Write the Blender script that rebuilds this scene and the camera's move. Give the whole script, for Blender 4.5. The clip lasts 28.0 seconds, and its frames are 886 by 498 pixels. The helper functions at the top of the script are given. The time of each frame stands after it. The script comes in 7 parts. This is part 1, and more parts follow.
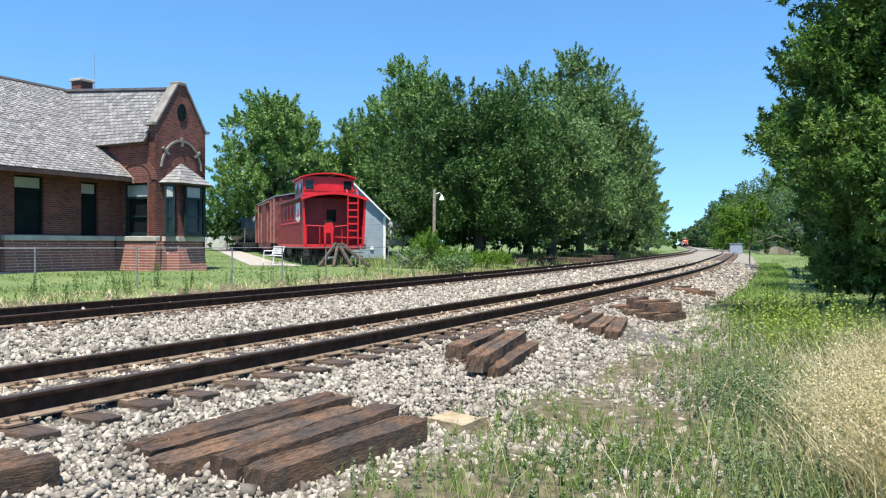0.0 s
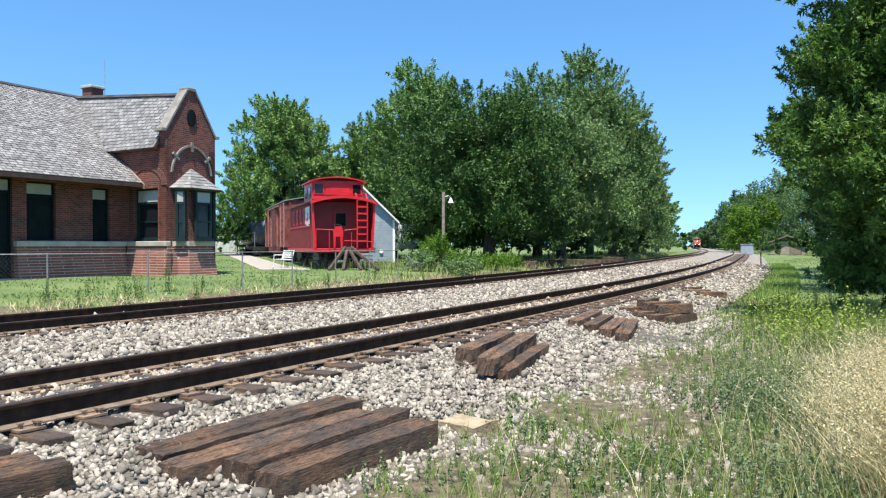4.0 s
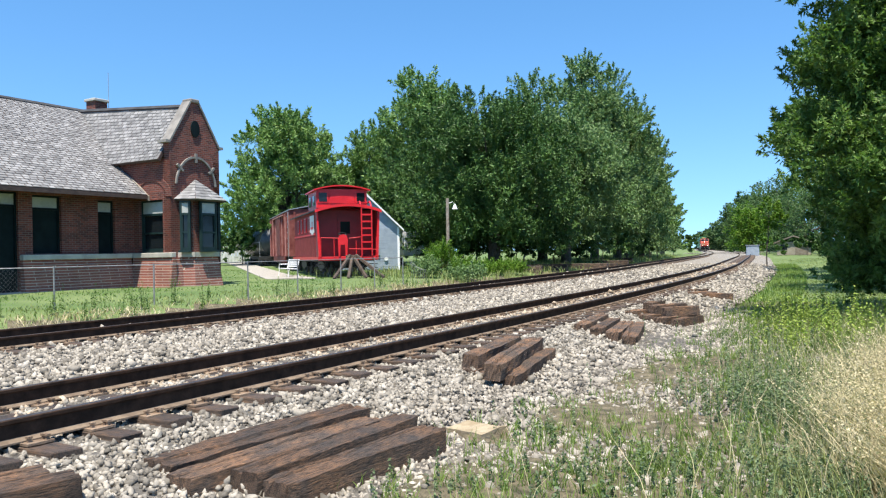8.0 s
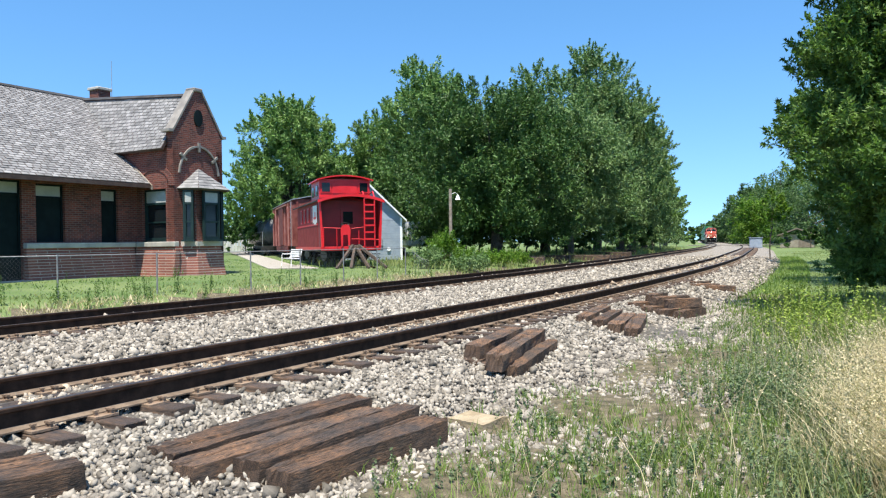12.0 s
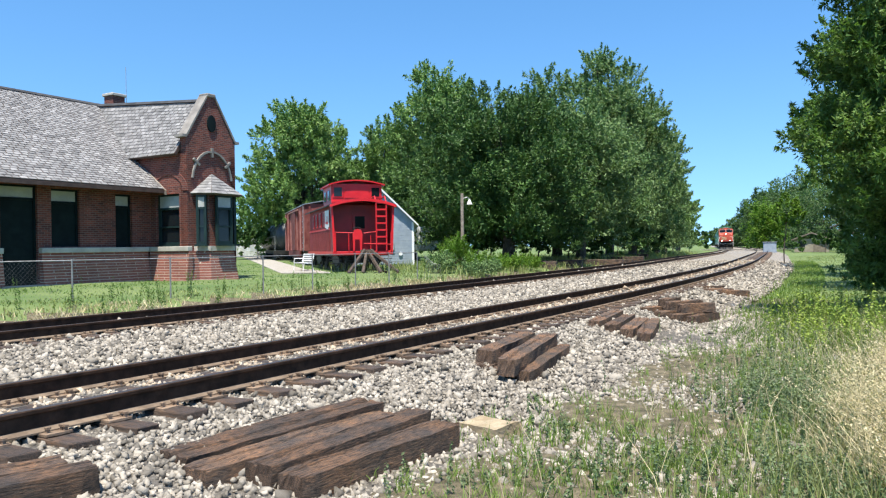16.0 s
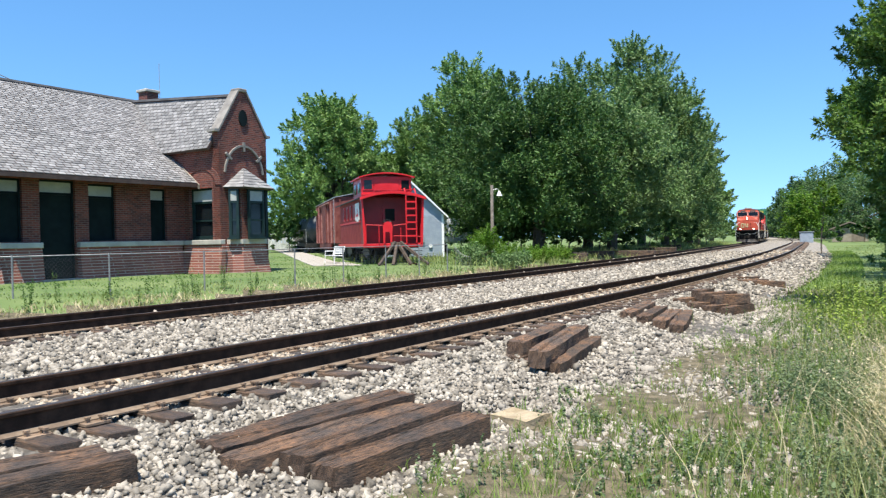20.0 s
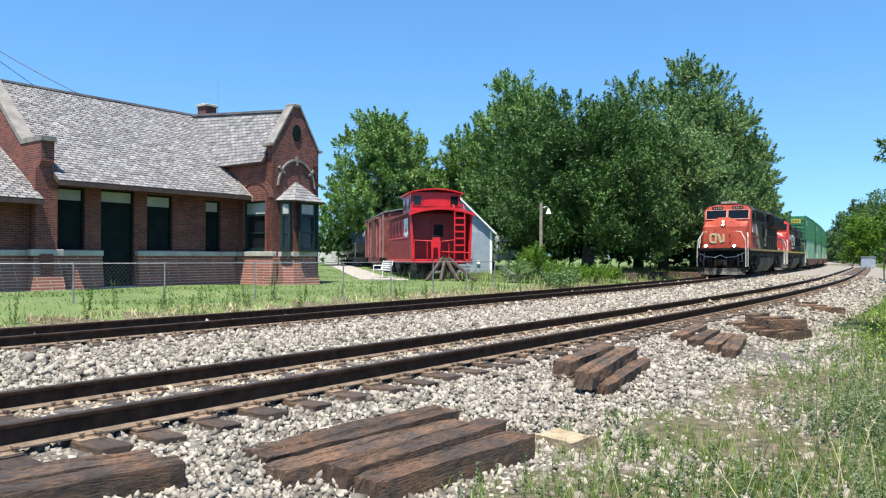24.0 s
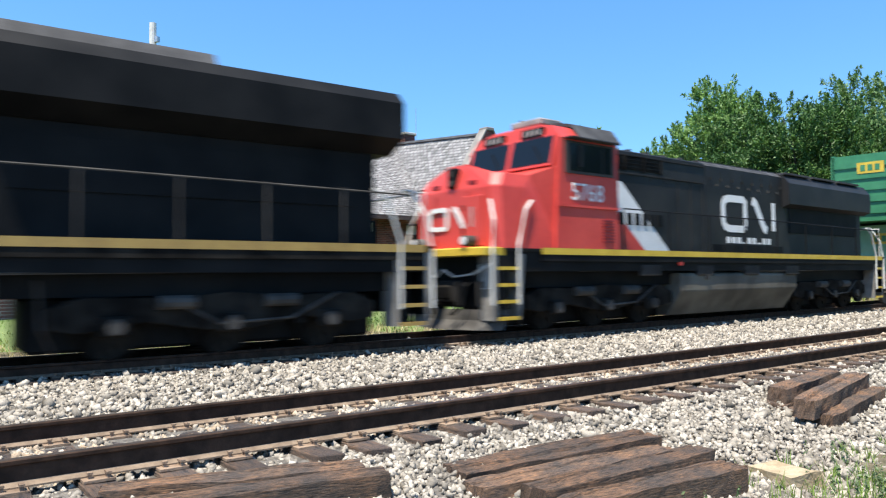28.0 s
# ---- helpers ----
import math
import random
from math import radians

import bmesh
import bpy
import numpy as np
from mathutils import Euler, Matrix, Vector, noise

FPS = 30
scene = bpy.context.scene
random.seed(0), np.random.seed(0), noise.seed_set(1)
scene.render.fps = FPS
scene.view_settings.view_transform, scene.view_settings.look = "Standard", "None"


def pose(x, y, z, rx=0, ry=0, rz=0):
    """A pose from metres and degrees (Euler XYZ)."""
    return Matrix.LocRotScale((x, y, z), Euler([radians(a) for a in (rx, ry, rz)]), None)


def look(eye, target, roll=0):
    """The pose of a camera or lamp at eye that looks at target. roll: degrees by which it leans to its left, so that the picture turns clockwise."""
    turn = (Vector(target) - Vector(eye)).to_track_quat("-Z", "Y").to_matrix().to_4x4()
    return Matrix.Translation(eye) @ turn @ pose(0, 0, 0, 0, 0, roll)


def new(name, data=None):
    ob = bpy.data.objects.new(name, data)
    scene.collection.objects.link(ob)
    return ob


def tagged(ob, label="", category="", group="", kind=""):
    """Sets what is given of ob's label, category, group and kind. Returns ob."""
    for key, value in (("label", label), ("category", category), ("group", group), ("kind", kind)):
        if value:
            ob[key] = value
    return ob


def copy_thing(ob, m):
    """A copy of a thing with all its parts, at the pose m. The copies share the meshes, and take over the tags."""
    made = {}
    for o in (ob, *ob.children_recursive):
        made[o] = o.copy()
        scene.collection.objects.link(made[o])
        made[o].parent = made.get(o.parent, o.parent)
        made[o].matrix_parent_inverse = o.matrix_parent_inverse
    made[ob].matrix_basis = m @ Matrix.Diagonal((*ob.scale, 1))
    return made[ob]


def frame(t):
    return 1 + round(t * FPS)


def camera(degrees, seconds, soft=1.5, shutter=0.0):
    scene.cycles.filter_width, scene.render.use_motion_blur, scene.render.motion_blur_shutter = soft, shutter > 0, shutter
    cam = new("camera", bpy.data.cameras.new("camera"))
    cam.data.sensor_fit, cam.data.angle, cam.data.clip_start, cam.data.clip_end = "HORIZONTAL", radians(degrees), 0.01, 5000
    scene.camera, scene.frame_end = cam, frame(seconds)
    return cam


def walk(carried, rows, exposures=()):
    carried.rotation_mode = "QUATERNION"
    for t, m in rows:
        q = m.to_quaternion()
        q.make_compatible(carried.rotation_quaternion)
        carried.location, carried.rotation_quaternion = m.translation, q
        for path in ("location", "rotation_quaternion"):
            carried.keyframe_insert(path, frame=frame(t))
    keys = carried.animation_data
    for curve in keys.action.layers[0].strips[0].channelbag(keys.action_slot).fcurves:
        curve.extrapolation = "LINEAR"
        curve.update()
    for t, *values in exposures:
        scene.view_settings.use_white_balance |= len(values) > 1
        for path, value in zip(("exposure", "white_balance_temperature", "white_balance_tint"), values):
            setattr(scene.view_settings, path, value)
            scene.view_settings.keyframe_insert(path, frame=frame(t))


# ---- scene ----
EYE = 1.155
cam = camera(62.5, 28.0, soft=1.2, shutter=0.4)
# seconds, tilt, lean, turn: the camera is held on one spot and panned
ROWS = [
    (0.0, 89.51, -0.29, 0.0), (0.5, 89.5, -0.34, 0.07), (1.0, 89.52, -0.33, 0.12), (1.5, 89.61, -0.39, 0.13),
    (2.0, 89.7, -0.33, 0.17), (2.5, 89.79, -0.15, 0.25), (3.0, 89.79, -0.2, 0.39), (3.5, 89.71, -0.06, 0.61),
    (5.5, 90.0, 0.6, 0.77), (6.0, 90.11, 0.65, 0.89), (6.5, 90.2, 0.86, 0.99), (7.0, 90.25, 1.12, 1.02),
    (7.5, 90.28, 1.09, 1.06), (8.0, 90.24, 1.15, 1.11), (8.5, 90.26, 0.96, 1.24), (9.0, 90.2, 0.88, 1.33),
    (9.5, 89.91, 1.08, 1.42), (10.0, 89.73, 1.45, 1.46), (10.5, 89.69, 1.48, 1.49), (11.0, 89.64, 1.34, 1.55),
    (11.5, 89.56, 1.07, 1.27), (12.0, 89.51, 0.83, 1.32), (12.5, 89.5, 0.77, 1.46), (14.5, 89.53, 0.59, 1.98),
    (15.0, 89.66, 0.75, 2.09), (15.5, 89.78, 0.82, 2.15), (16.0, 89.88, 0.85, 2.24), (16.5, 89.91, 1.15, 2.34),
    (17.0, 89.6, 1.37, 2.37), (17.5, 89.42, 1.53, 2.44), (18.0, 89.33, 1.37, 2.48), (18.5, 89.23, 1.26, 2.55),
    (19.0, 89.2, 0.98, 2.68), (19.5, 89.21, 0.56, 2.81), (20.0, 89.29, 1.19, 4.59), (20.5, 89.6, 0.93, 6.3),
    (21.0, 89.84, 0.63, 6.9), (21.5, 89.99, 0.34, 7.04), (23.5, 90.47, -0.39, 8.19), (24.0, 90.61, -0.11, 8.34),
    (24.5, 90.73, 0.06, 8.76), (25.0, 90.78, 0.25, 9.54), (25.5, 90.87, 0.8, 11.83), (26.0, 91.02, 0.9, 14.55),
    (26.5, 91.29, 0.94, 17.59), (27.0, 91.76, 0.99, 21.12), (27.5, 92.08, 0.73, 23.27), (28.0, 92.17, 0.51, 23.51),
]
walk(cam, [(t, pose(0, 0, EYE, rx, ry, rz)) for t, rx, ry, rz in ROWS], [(0.0, 1.04), (24.5, 1.04), (26.5, 1.05), (27.2, 1.1), (28.0, 1.26)])

# ---- sky and sun ----
SUN_UP, SUN_TO = 70.0, (-0.1, -0.995)
world = bpy.data.worlds.new("sky")
scene.world = world
world.use_nodes = True
wn = world.node_tree.nodes
sky = wn.new("ShaderNodeTexSky")
sky.sky_type, sky.sun_disc = "NISHITA", False
sky.sun_elevation, sky.sun_rotation = radians(SUN_UP), math.atan2(SUN_TO[0], SUN_TO[1])
sky.air_density, sky.dust_density, sky.ozone_density = 1.0, 0.2, 3.0
wtc, wsep, wmad, wcom, whsv = [wn.new("ShaderNode" + k) for k in ("TexCoord", "SeparateXYZ", "Math", "CombineXYZ", "HueSaturation")]
wmad.operation = "MULTIPLY_ADD"
wmad.inputs[1].default_value, wmad.inputs[2].default_value = 0.9, 0.13
whsv.inputs["Hue"].default_value, whsv.inputs["Saturation"].default_value = 0.496, 1.22
wl = world.node_tree.links
wl.new(wtc.outputs["Generated"], wsep.inputs[0])
wl.new(wsep.outputs[0], wcom.inputs[0])
wl.new(wsep.outputs[1], wcom.inputs[1])
wl.new(wsep.outputs[2], wmad.inputs[0])
wl.new(wmad.outputs[0], wcom.inputs[2])
wl.new(wcom.outputs[0], sky.inputs[0])
wl.new(sky.outputs[0], whsv.inputs["Color"])
wl.new(whsv.outputs[0], wn["Background"].inputs[0])
wn["Background"].inputs[1].default_value = 0.122
sun_lamp = bpy.data.lights.new("sun", "SUN")
sun_lamp.energy, sun_lamp.angle, sun_lamp.color = 4.5, radians(0.53), (1.0, 0.935, 0.83)
sun = new("sun", sun_lamp)
h = math.cos(radians(SUN_UP))
sun.matrix_world = look((SUN_TO[0] * h * 100, SUN_TO[1] * h * 100, math.sin(radians(SUN_UP)) * 100), (0, 0, 0))


# ---- materials ----
def mat(name, c1, c2, scale=4.0, rough=0.75, metal=0.0, bump=0.25, fine=45.0, rand=0.0, island=0.0, spec=0.5, gen=None, dist=0.02, speck=0.25):
    """Two colours mixed by a coarse noise, speckled by a fine one; brightness varied by object or by island."""
    m = bpy.data.materials.new(name)
    m.use_nodes = True
    nt = m.node_tree
    b = nt.nodes["Principled BSDF"]
    tc = nt.nodes.new("ShaderNodeTexCoord")
    n1, n2 = nt.nodes.new("ShaderNodeTexNoise"), nt.nodes.new("ShaderNodeTexNoise")
    n1.inputs["Scale"].default_value, n2.inputs["Scale"].default_value = scale, fine
    n1.inputs["Detail"].default_value, n2.inputs["Detail"].default_value = 5, 4
    ramp = nt.nodes.new("ShaderNodeMapRange")
    ramp.inputs[1].default_value, ramp.inputs[2].default_value = 0.36, 0.64
    mix = nt.nodes.new("ShaderNodeMix")
    mix.data_type = "RGBA"
    mix.inputs[6].default_value, mix.inputs[7].default_value = (*c1, 1), (*c2, 1)
    for n in (n1, n2):
        nt.links.new(tc.outputs["Object"], n.inputs["Vector"])
    nt.links.new(n1.outputs[0], ramp.inputs[0])
    nt.links.new(ramp.outputs[0], mix.inputs[0])
    hsv = nt.nodes.new("ShaderNodeHueSaturation")
    nt.links.new(mix.outputs[2], hsv.inputs["Color"])
    val = nt.nodes.new("ShaderNodeMath")
    val.operation = "MULTIPLY_ADD"
    nt.links.new(n2.outputs[0], val.inputs[0])
    val.inputs[1].default_value, val.inputs[2].default_value = 2 * speck, 1 - speck
    last = val
    for on, src, out in ((rand, "ShaderNodeObjectInfo", "Random"), (island, "ShaderNodeNewGeometry", "Random Per Island")):
        if on:
            o, ma, mu = nt.nodes.new(src), nt.nodes.new("ShaderNodeMath"), nt.nodes.new("ShaderNodeMath")
            ma.operation, mu.operation = "MULTIPLY_ADD", "MULTIPLY"
            nt.links.new(o.outputs[out], ma.inputs[0])
            ma.inputs[1].default_value, ma.inputs[2].default_value = 2 * on, 1 - on
            nt.links.new(ma.outputs[0], mu.inputs[0])
            nt.links.new(last.outputs[0], mu.inputs[1])
            last = mu
    nt.links.new(last.outputs[0], hsv.inputs["Value"])
    nt.links.new(hsv.outputs[0], b.inputs["Base Color"])
    b.inputs["Roughness"].default_value, b.inputs["Metallic"].default_value = rough, metal
    b.inputs["Specular IOR Level"].default_value = spec
    if bump:
        bp = nt.nodes.new("ShaderNodeBump")
        bp.inputs["Strength"].default_value, bp.inputs["Distance"].default_value = bump, dist
        nt.links.new(n2.outputs[0], bp.inputs["Height"])
        nt.links.new(bp.outputs[0], b.inputs["Normal"])
    return m


def wood_mat(name, dark, mid, light, grain=(11.0, 0.9, 11.0), rough=0.75):
    """Old timber with grain and dark checks along its y axis."""
    m = mat(name, dark, mid, 3.2, rough, bump=0, rand=0.3, speck=0.45, fine=38)
    nt = m.node_tree
    b = nt.nodes["Principled BSDF"]
    hsv = b.inputs["Base Color"].links[0].from_node
    old = hsv.inputs["Color"].links[0].from_socket
    tc, mp, n = nt.nodes.new("ShaderNodeTexCoord"), nt.nodes.new("ShaderNodeMapping"), nt.nodes.new("ShaderNodeTexNoise")
    mp.inputs["Scale"].default_value = grain
    n.inputs["Scale"].default_value, n.inputs["Detail"].default_value, n.inputs["Roughness"].default_value = 2.2, 8, 0.72
    nt.links.new(tc.outputs["Object"], mp.inputs[0])
    nt.links.new(mp.outputs[0], n.inputs["Vector"])
    rp = nt.nodes.new("ShaderNodeValToRGB")
    rp.color_ramp.elements[0].position, rp.color_ramp.elements[0].color = 0.36, (0.12, 0.1, 0.095, 1)
    rp.color_ramp.elements[1].position, rp.color_ramp.elements[1].color = 0.66, (*[v / max(mid[0], 1e-3) for v in light], 1)
    e = rp.color_ramp.elements.new(0.49)
    e.color = (0.85, 0.85, 0.85, 1)
    nt.links.new(n.outputs[0], rp.inputs[0])
    mx = nt.nodes.new("ShaderNodeMix")
    mx.data_type, mx.blend_type = "RGBA", "MULTIPLY"
    mx.inputs[0].default_value = 1.0
    nt.links.new(old, mx.inputs[6])
    nt.links.new(rp.outputs[0], mx.inputs[7])
    nt.links.new(mx.outputs[2], hsv.inputs["Color"])
    bp = nt.nodes.new("ShaderNodeBump")
    bp.inputs["Strength"].default_value, bp.inputs["Distance"].default_value = 1.0, 0.03
    nt.links.new(n.outputs[0], bp.inputs["Height"])
    nt.links.new(bp.outputs[0], b.inputs["Normal"])
    return m


def leaf_mat(name, c1, c2, scale=0.6, trans=0.35, island=0.35):
    m = mat(name, c1, c2, scale, 0.5, bump=0.0, island=island, spec=0.22, speck=0.2, fine=3)
    nt = m.node_tree
    b, out = nt.nodes["Principled BSDF"], nt.nodes["Material Output"]
    tr, mx = nt.nodes.new("ShaderNodeBsdfTranslucent"), nt.nodes.new("ShaderNodeMixShader")
    src = b.inputs["Base Color"].links[0].from_socket
    warm = nt.nodes.new("ShaderNodeMix")
    warm.data_type, warm.blend_type = "RGBA", "MULTIPLY"
    warm.inputs[0].default_value, warm.inputs[7].default_value = 1.0, (1.1, 1.35, 0.7, 1)
    nt.links.new(src, warm.inputs[6])
    nt.links.new(warm.outputs[2], tr.inputs["Color"])
    mx.inputs[0].default_value = trans
    nt.links.new(b.outputs[0], mx.inputs[1])
    nt.links.new(tr.outputs[0], mx.inputs[2])
    nt.links.new(mx.outputs[0], out.inputs["Surface"])
    return m


def brick_mat(name, a, b2, mortar, width, height, gap, bump=0.4, rough=0.85, off=0.5, stain=0.35, squash=1.0):
    """Courses of bricks or slates, laid over faces along x, y and up."""
    m = mat(name, a, b2, 1.2, rough, bump=0, speck=stain, fine=2.2)
    nt = m.node_tree
    b = nt.nodes["Principled BSDF"]
    hsv = b.inputs["Base Color"].links[0].from_node
    tc = nt.nodes.new("ShaderNodeTexCoord")
    sep, add, com = nt.nodes.new("ShaderNodeSeparateXYZ"), nt.nodes.new("ShaderNodeMath"), nt.nodes.new("ShaderNodeCombineXYZ")
    nt.links.new(tc.outputs["Object"], sep.inputs[0])
    nt.links.new(sep.outputs[0], add.inputs[0])
    nt.links.new(sep.outputs[1], add.inputs[1])
    nt.links.new(add.outputs[0], com.inputs[0])
    nt.links.new(sep.outputs[2], com.inputs[1])
    br = nt.nodes.new("ShaderNodeTexBrick")
    br.offset = off
    nt.links.new(com.outputs[0], br.inputs["Vector"])
    br.inputs["Scale"].default_value = 1.0
    br.inputs["Brick Width"].default_value, br.inputs["Row Height"].default_value, br.inputs["Mortar Size"].default_value = width, height, gap
    br.inputs["Color1"].default_value, br.inputs["Color2"].default_value, br.inputs["Mortar"].default_value = (*a, 1), (*b2, 1), (*mortar, 1)
    br.inputs["Bias"].default_value = 0.0
    nt.links.new(br.outputs["Color"], hsv.inputs["Color"])
    bp = nt.nodes.new("ShaderNodeBump")
    bp.invert = True
    bp.inputs["Strength"].default_value, bp.inputs["Distance"].default_value = bump, 0.01
    nt.links.new(br.outputs["Fac"], bp.inputs["Height"])
    nt.links.new(bp.outputs[0], b.inputs["Normal"])
    return m


def glass_mat(name, tint=(0.02, 0.03, 0.035), rough=0.04, spec=0.6):
    m = mat(name, tint, tint, 1, rough, bump=0, speck=0.05)
    m.node_tree.nodes["Principled BSDF"].inputs["Specular IOR Level"].default_value = spec
    return m


def glow_mat(name, colour, power):
    m = bpy.data.materials.new(name)
    m.use_nodes = True
    b = m.node_tree.nodes["Principled BSDF"]
    b.inputs["Base Color"].default_value = (*colour, 1)
    b.inputs["Emission Color"].default_value = (*colour, 1)
    b.inputs["Emission Strength"].default_value = power
    return m


M_GROUND = mat("grass_soil", (0.07, 0.085, 0.03), (0.15, 0.14, 0.07), 1.6, 0.95, bump=0.8, fine=22, dist=0.05, speck=0.45)
M_LAWN = mat("lawn", (0.085, 0.14, 0.034), (0.14, 0.185, 0.058), 0.4, 0.95, bump=0.6, fine=25, dist=0.04)
M_DIRT = mat("dirt", (0.065, 0.056, 0.028), (0.185, 0.15, 0.09), 7.0, 0.95, bump=1.0, fine=60, speck=0.7, dist=0.03)
M_BALLAST = mat("ballast_bed", (0.15, 0.132, 0.108), (0.32, 0.29, 0.246), 6, 0.9, bump=1.0, fine=16, dist=0.06, speck=0.5)
M_GAPS = mat("ballast_gap_dirt_and_shade", (0.075, 0.066, 0.055), (0.16, 0.145, 0.124), 9, 0.95, bump=1.0, fine=30, dist=0.05, speck=0.5)
M_STONE = mat("ballast_stone", (0.208, 0.185, 0.152), (0.335, 0.302, 0.252), 4, 0.88, bump=0.35, fine=60, island=0.52, spec=0.2)
M_STONE_RUST = mat("ballast_rusty", (0.28, 0.21, 0.14), (0.42, 0.34, 0.25), 3, 0.85, bump=0.3, fine=60, island=0.3)
M_RAIL = mat("rail_steel", (0.026, 0.016, 0.011), (0.06, 0.035, 0.023), 7, 0.8, 0.0, bump=0.2, fine=40, spec=0.15)
M_RAILTOP = mat("rail_head", (0.06, 0.048, 0.042), (0.1, 0.082, 0.07), 5, 0.42, 0.6, bump=0.05)
M_RUST = mat("rust_plate", (0.15, 0.1, 0.066), (0.24, 0.17, 0.115), 9, 0.8, 0.1, bump=0.3, rand=0.2)
M_FLANGE = mat("dusty_flange", (0.13, 0.092, 0.062), (0.2, 0.148, 0.102), 9, 0.85, bump=0.2)
M_TIE = wood_mat("track_tie", (0.045, 0.043, 0.046), (0.12, 0.082, 0.056), (0.17, 0.13, 0.1), (2.5, 30, 30))
M_CONC = mat("concrete", (0.29, 0.265, 0.225), (0.38, 0.35, 0.3), 2, 0.9, bump=0.2)
M_LIME = mat("limestone", (0.34, 0.32, 0.28), (0.47, 0.44, 0.38), 2.5, 0.85, bump=0.25)
M_BRICK = brick_mat("red_brick", (0.215, 0.052, 0.032), (0.085, 0.024, 0.02), (0.185, 0.125, 0.1), 0.21, 0.072, 0.008, bump=0.9, stain=0.45)
M_BRICK_BASE = brick_mat("plinth_brick", (0.27, 0.088, 0.06), (0.19, 0.06, 0.045), (0.46, 0.37, 0.31), 0.8, 0.098, 0.011, bump=1.0)
M_SLATE = mat("slate", (0.165, 0.161, 0.158), (0.25, 0.243, 0.236), 3, 0.8, bump=0.3, fine=25, island=0.3)
M_GREENP = mat("dark_green_paint", (0.005, 0.01, 0.0105), (0.008, 0.016, 0.016), 3, 0.65, bump=0.05, spec=0.12)
M_SASH = mat("sash_green_paint", (0.009, 0.023, 0.022), (0.014, 0.034, 0.033), 3, 0.5, bump=0.05, spec=0.3)
M_PANEL = mat("transom_board", (0.34, 0.35, 0.33), (0.42, 0.43, 0.4), 3, 0.7, bump=0.05)
M_WOODDARK = mat("eave_wood", (0.05, 0.03, 0.025), (0.08, 0.05, 0.04), 5, 0.8)
M_RED = mat("caboose_red", (0.6, 0.012, 0.018), (0.68, 0.02, 0.026), 2, 0.38, bump=0.05, speck=0.1)
M_REDFADE = mat("faded_red", (0.2, 0.022, 0.022), (0.27, 0.04, 0.038), 2, 0.7, bump=0.15, spec=0.25)
M_REDDARK = mat("dark_red_and_shade", (0.16, 0.008, 0.012), (0.22, 0.012, 0.016), 2, 0.5, bump=0.05)
M_BLACK = mat("black_iron", (0.012, 0.012, 0.012), (0.03, 0.028, 0.026), 4, 0.6, bump=0.2)
M_TAR = mat("tar_roof", (0.03, 0.03, 0.031), (0.065, 0.065, 0.066), 2, 0.75, spec=0.25)
M_WHITE = mat("white_paint", (0.76, 0.77, 0.78), (0.82, 0.83, 0.83), 3, 0.5, bump=0.03, speck=0.06)
M_GALV = mat("galvanised_steel", (0.36, 0.37, 0.38), (0.5, 0.51, 0.52), 8, 0.45, 0.7, bump=0.05)
M_FENCE = mat("weathered_fence_wire", (0.19, 0.19, 0.19), (0.28, 0.28, 0.275), 8, 0.6, 0.3, bump=0.05)
M_BLUESID = mat("blue_grey_siding", (0.25, 0.3, 0.36), (0.31, 0.36, 0.42), 2, 0.6, bump=0.05)
M_POLE = mat("weathered_wood", (0.22, 0.18, 0.14), (0.34, 0.29, 0.23), 5, 0.85, bump=0.4)
M_OLDTIE = wood_mat("creosoted_tie", (0.075, 0.06, 0.05), (0.165, 0.1, 0.06), (0.36, 0.29, 0.22), (46.0, 5.0, 46.0), 0.85)
M_BARK = mat("bark", (0.06, 0.048, 0.036), (0.12, 0.1, 0.08), 5, 0.9, bump=0.8, fine=18, dist=0.04)
M_LEAF_A = leaf_mat("maple_leaf", (0.04, 0.09, 0.023), (0.09, 0.166, 0.043), trans=0.12, island=0.25)
M_LEAF_B = leaf_mat("silver_maple_leaf", (0.102, 0.184, 0.06), (0.18, 0.262, 0.102), trans=0.14, island=0.25)
M_LEAF_C = leaf_mat("bright_leaf", (0.08, 0.17, 0.018), (0.14, 0.23, 0.03))
M_LEAF_D = leaf_mat("far_leaf", (0.07, 0.125, 0.05), (0.12, 0.185, 0.075))
M_GRASS = leaf_mat("meadow_grass", (0.185, 0.23, 0.065), (0.32, 0.34, 0.14), 0.8, 0.3, 0.4)
M_STRAW = leaf_mat("dry_grass", (0.42, 0.345, 0.2), (0.57, 0.49, 0.32), 0.8, 0.25, 0.3)
M_WEED = leaf_mat("weed", (0.1, 0.15, 0.07), (0.19, 0.235, 0.12), 0.8, 0.3, 0.35)
M_MUSTARD = leaf_mat("yellow_flower", (0.17, 0.25, 0.04), (0.28, 0.34, 0.06), 0.8, 0.25, 0.3)


# ---- mesh helpers ----
def mesh_from(name, verts, faces, materials, smooth=False, mids=None):
    me = bpy.data.meshes.new(name)
    me.from_pydata([tuple(v) for v in verts], [], [tuple(f) for f in faces])
    for m in materials:
        me.materials.append(m)
    if mids is not None:
        me.polygons.foreach_set("material_index", mids)
    if smooth:
        me.polygons.foreach_set("use_smooth", [True] * len(me.polygons))
    me.update()
    return me


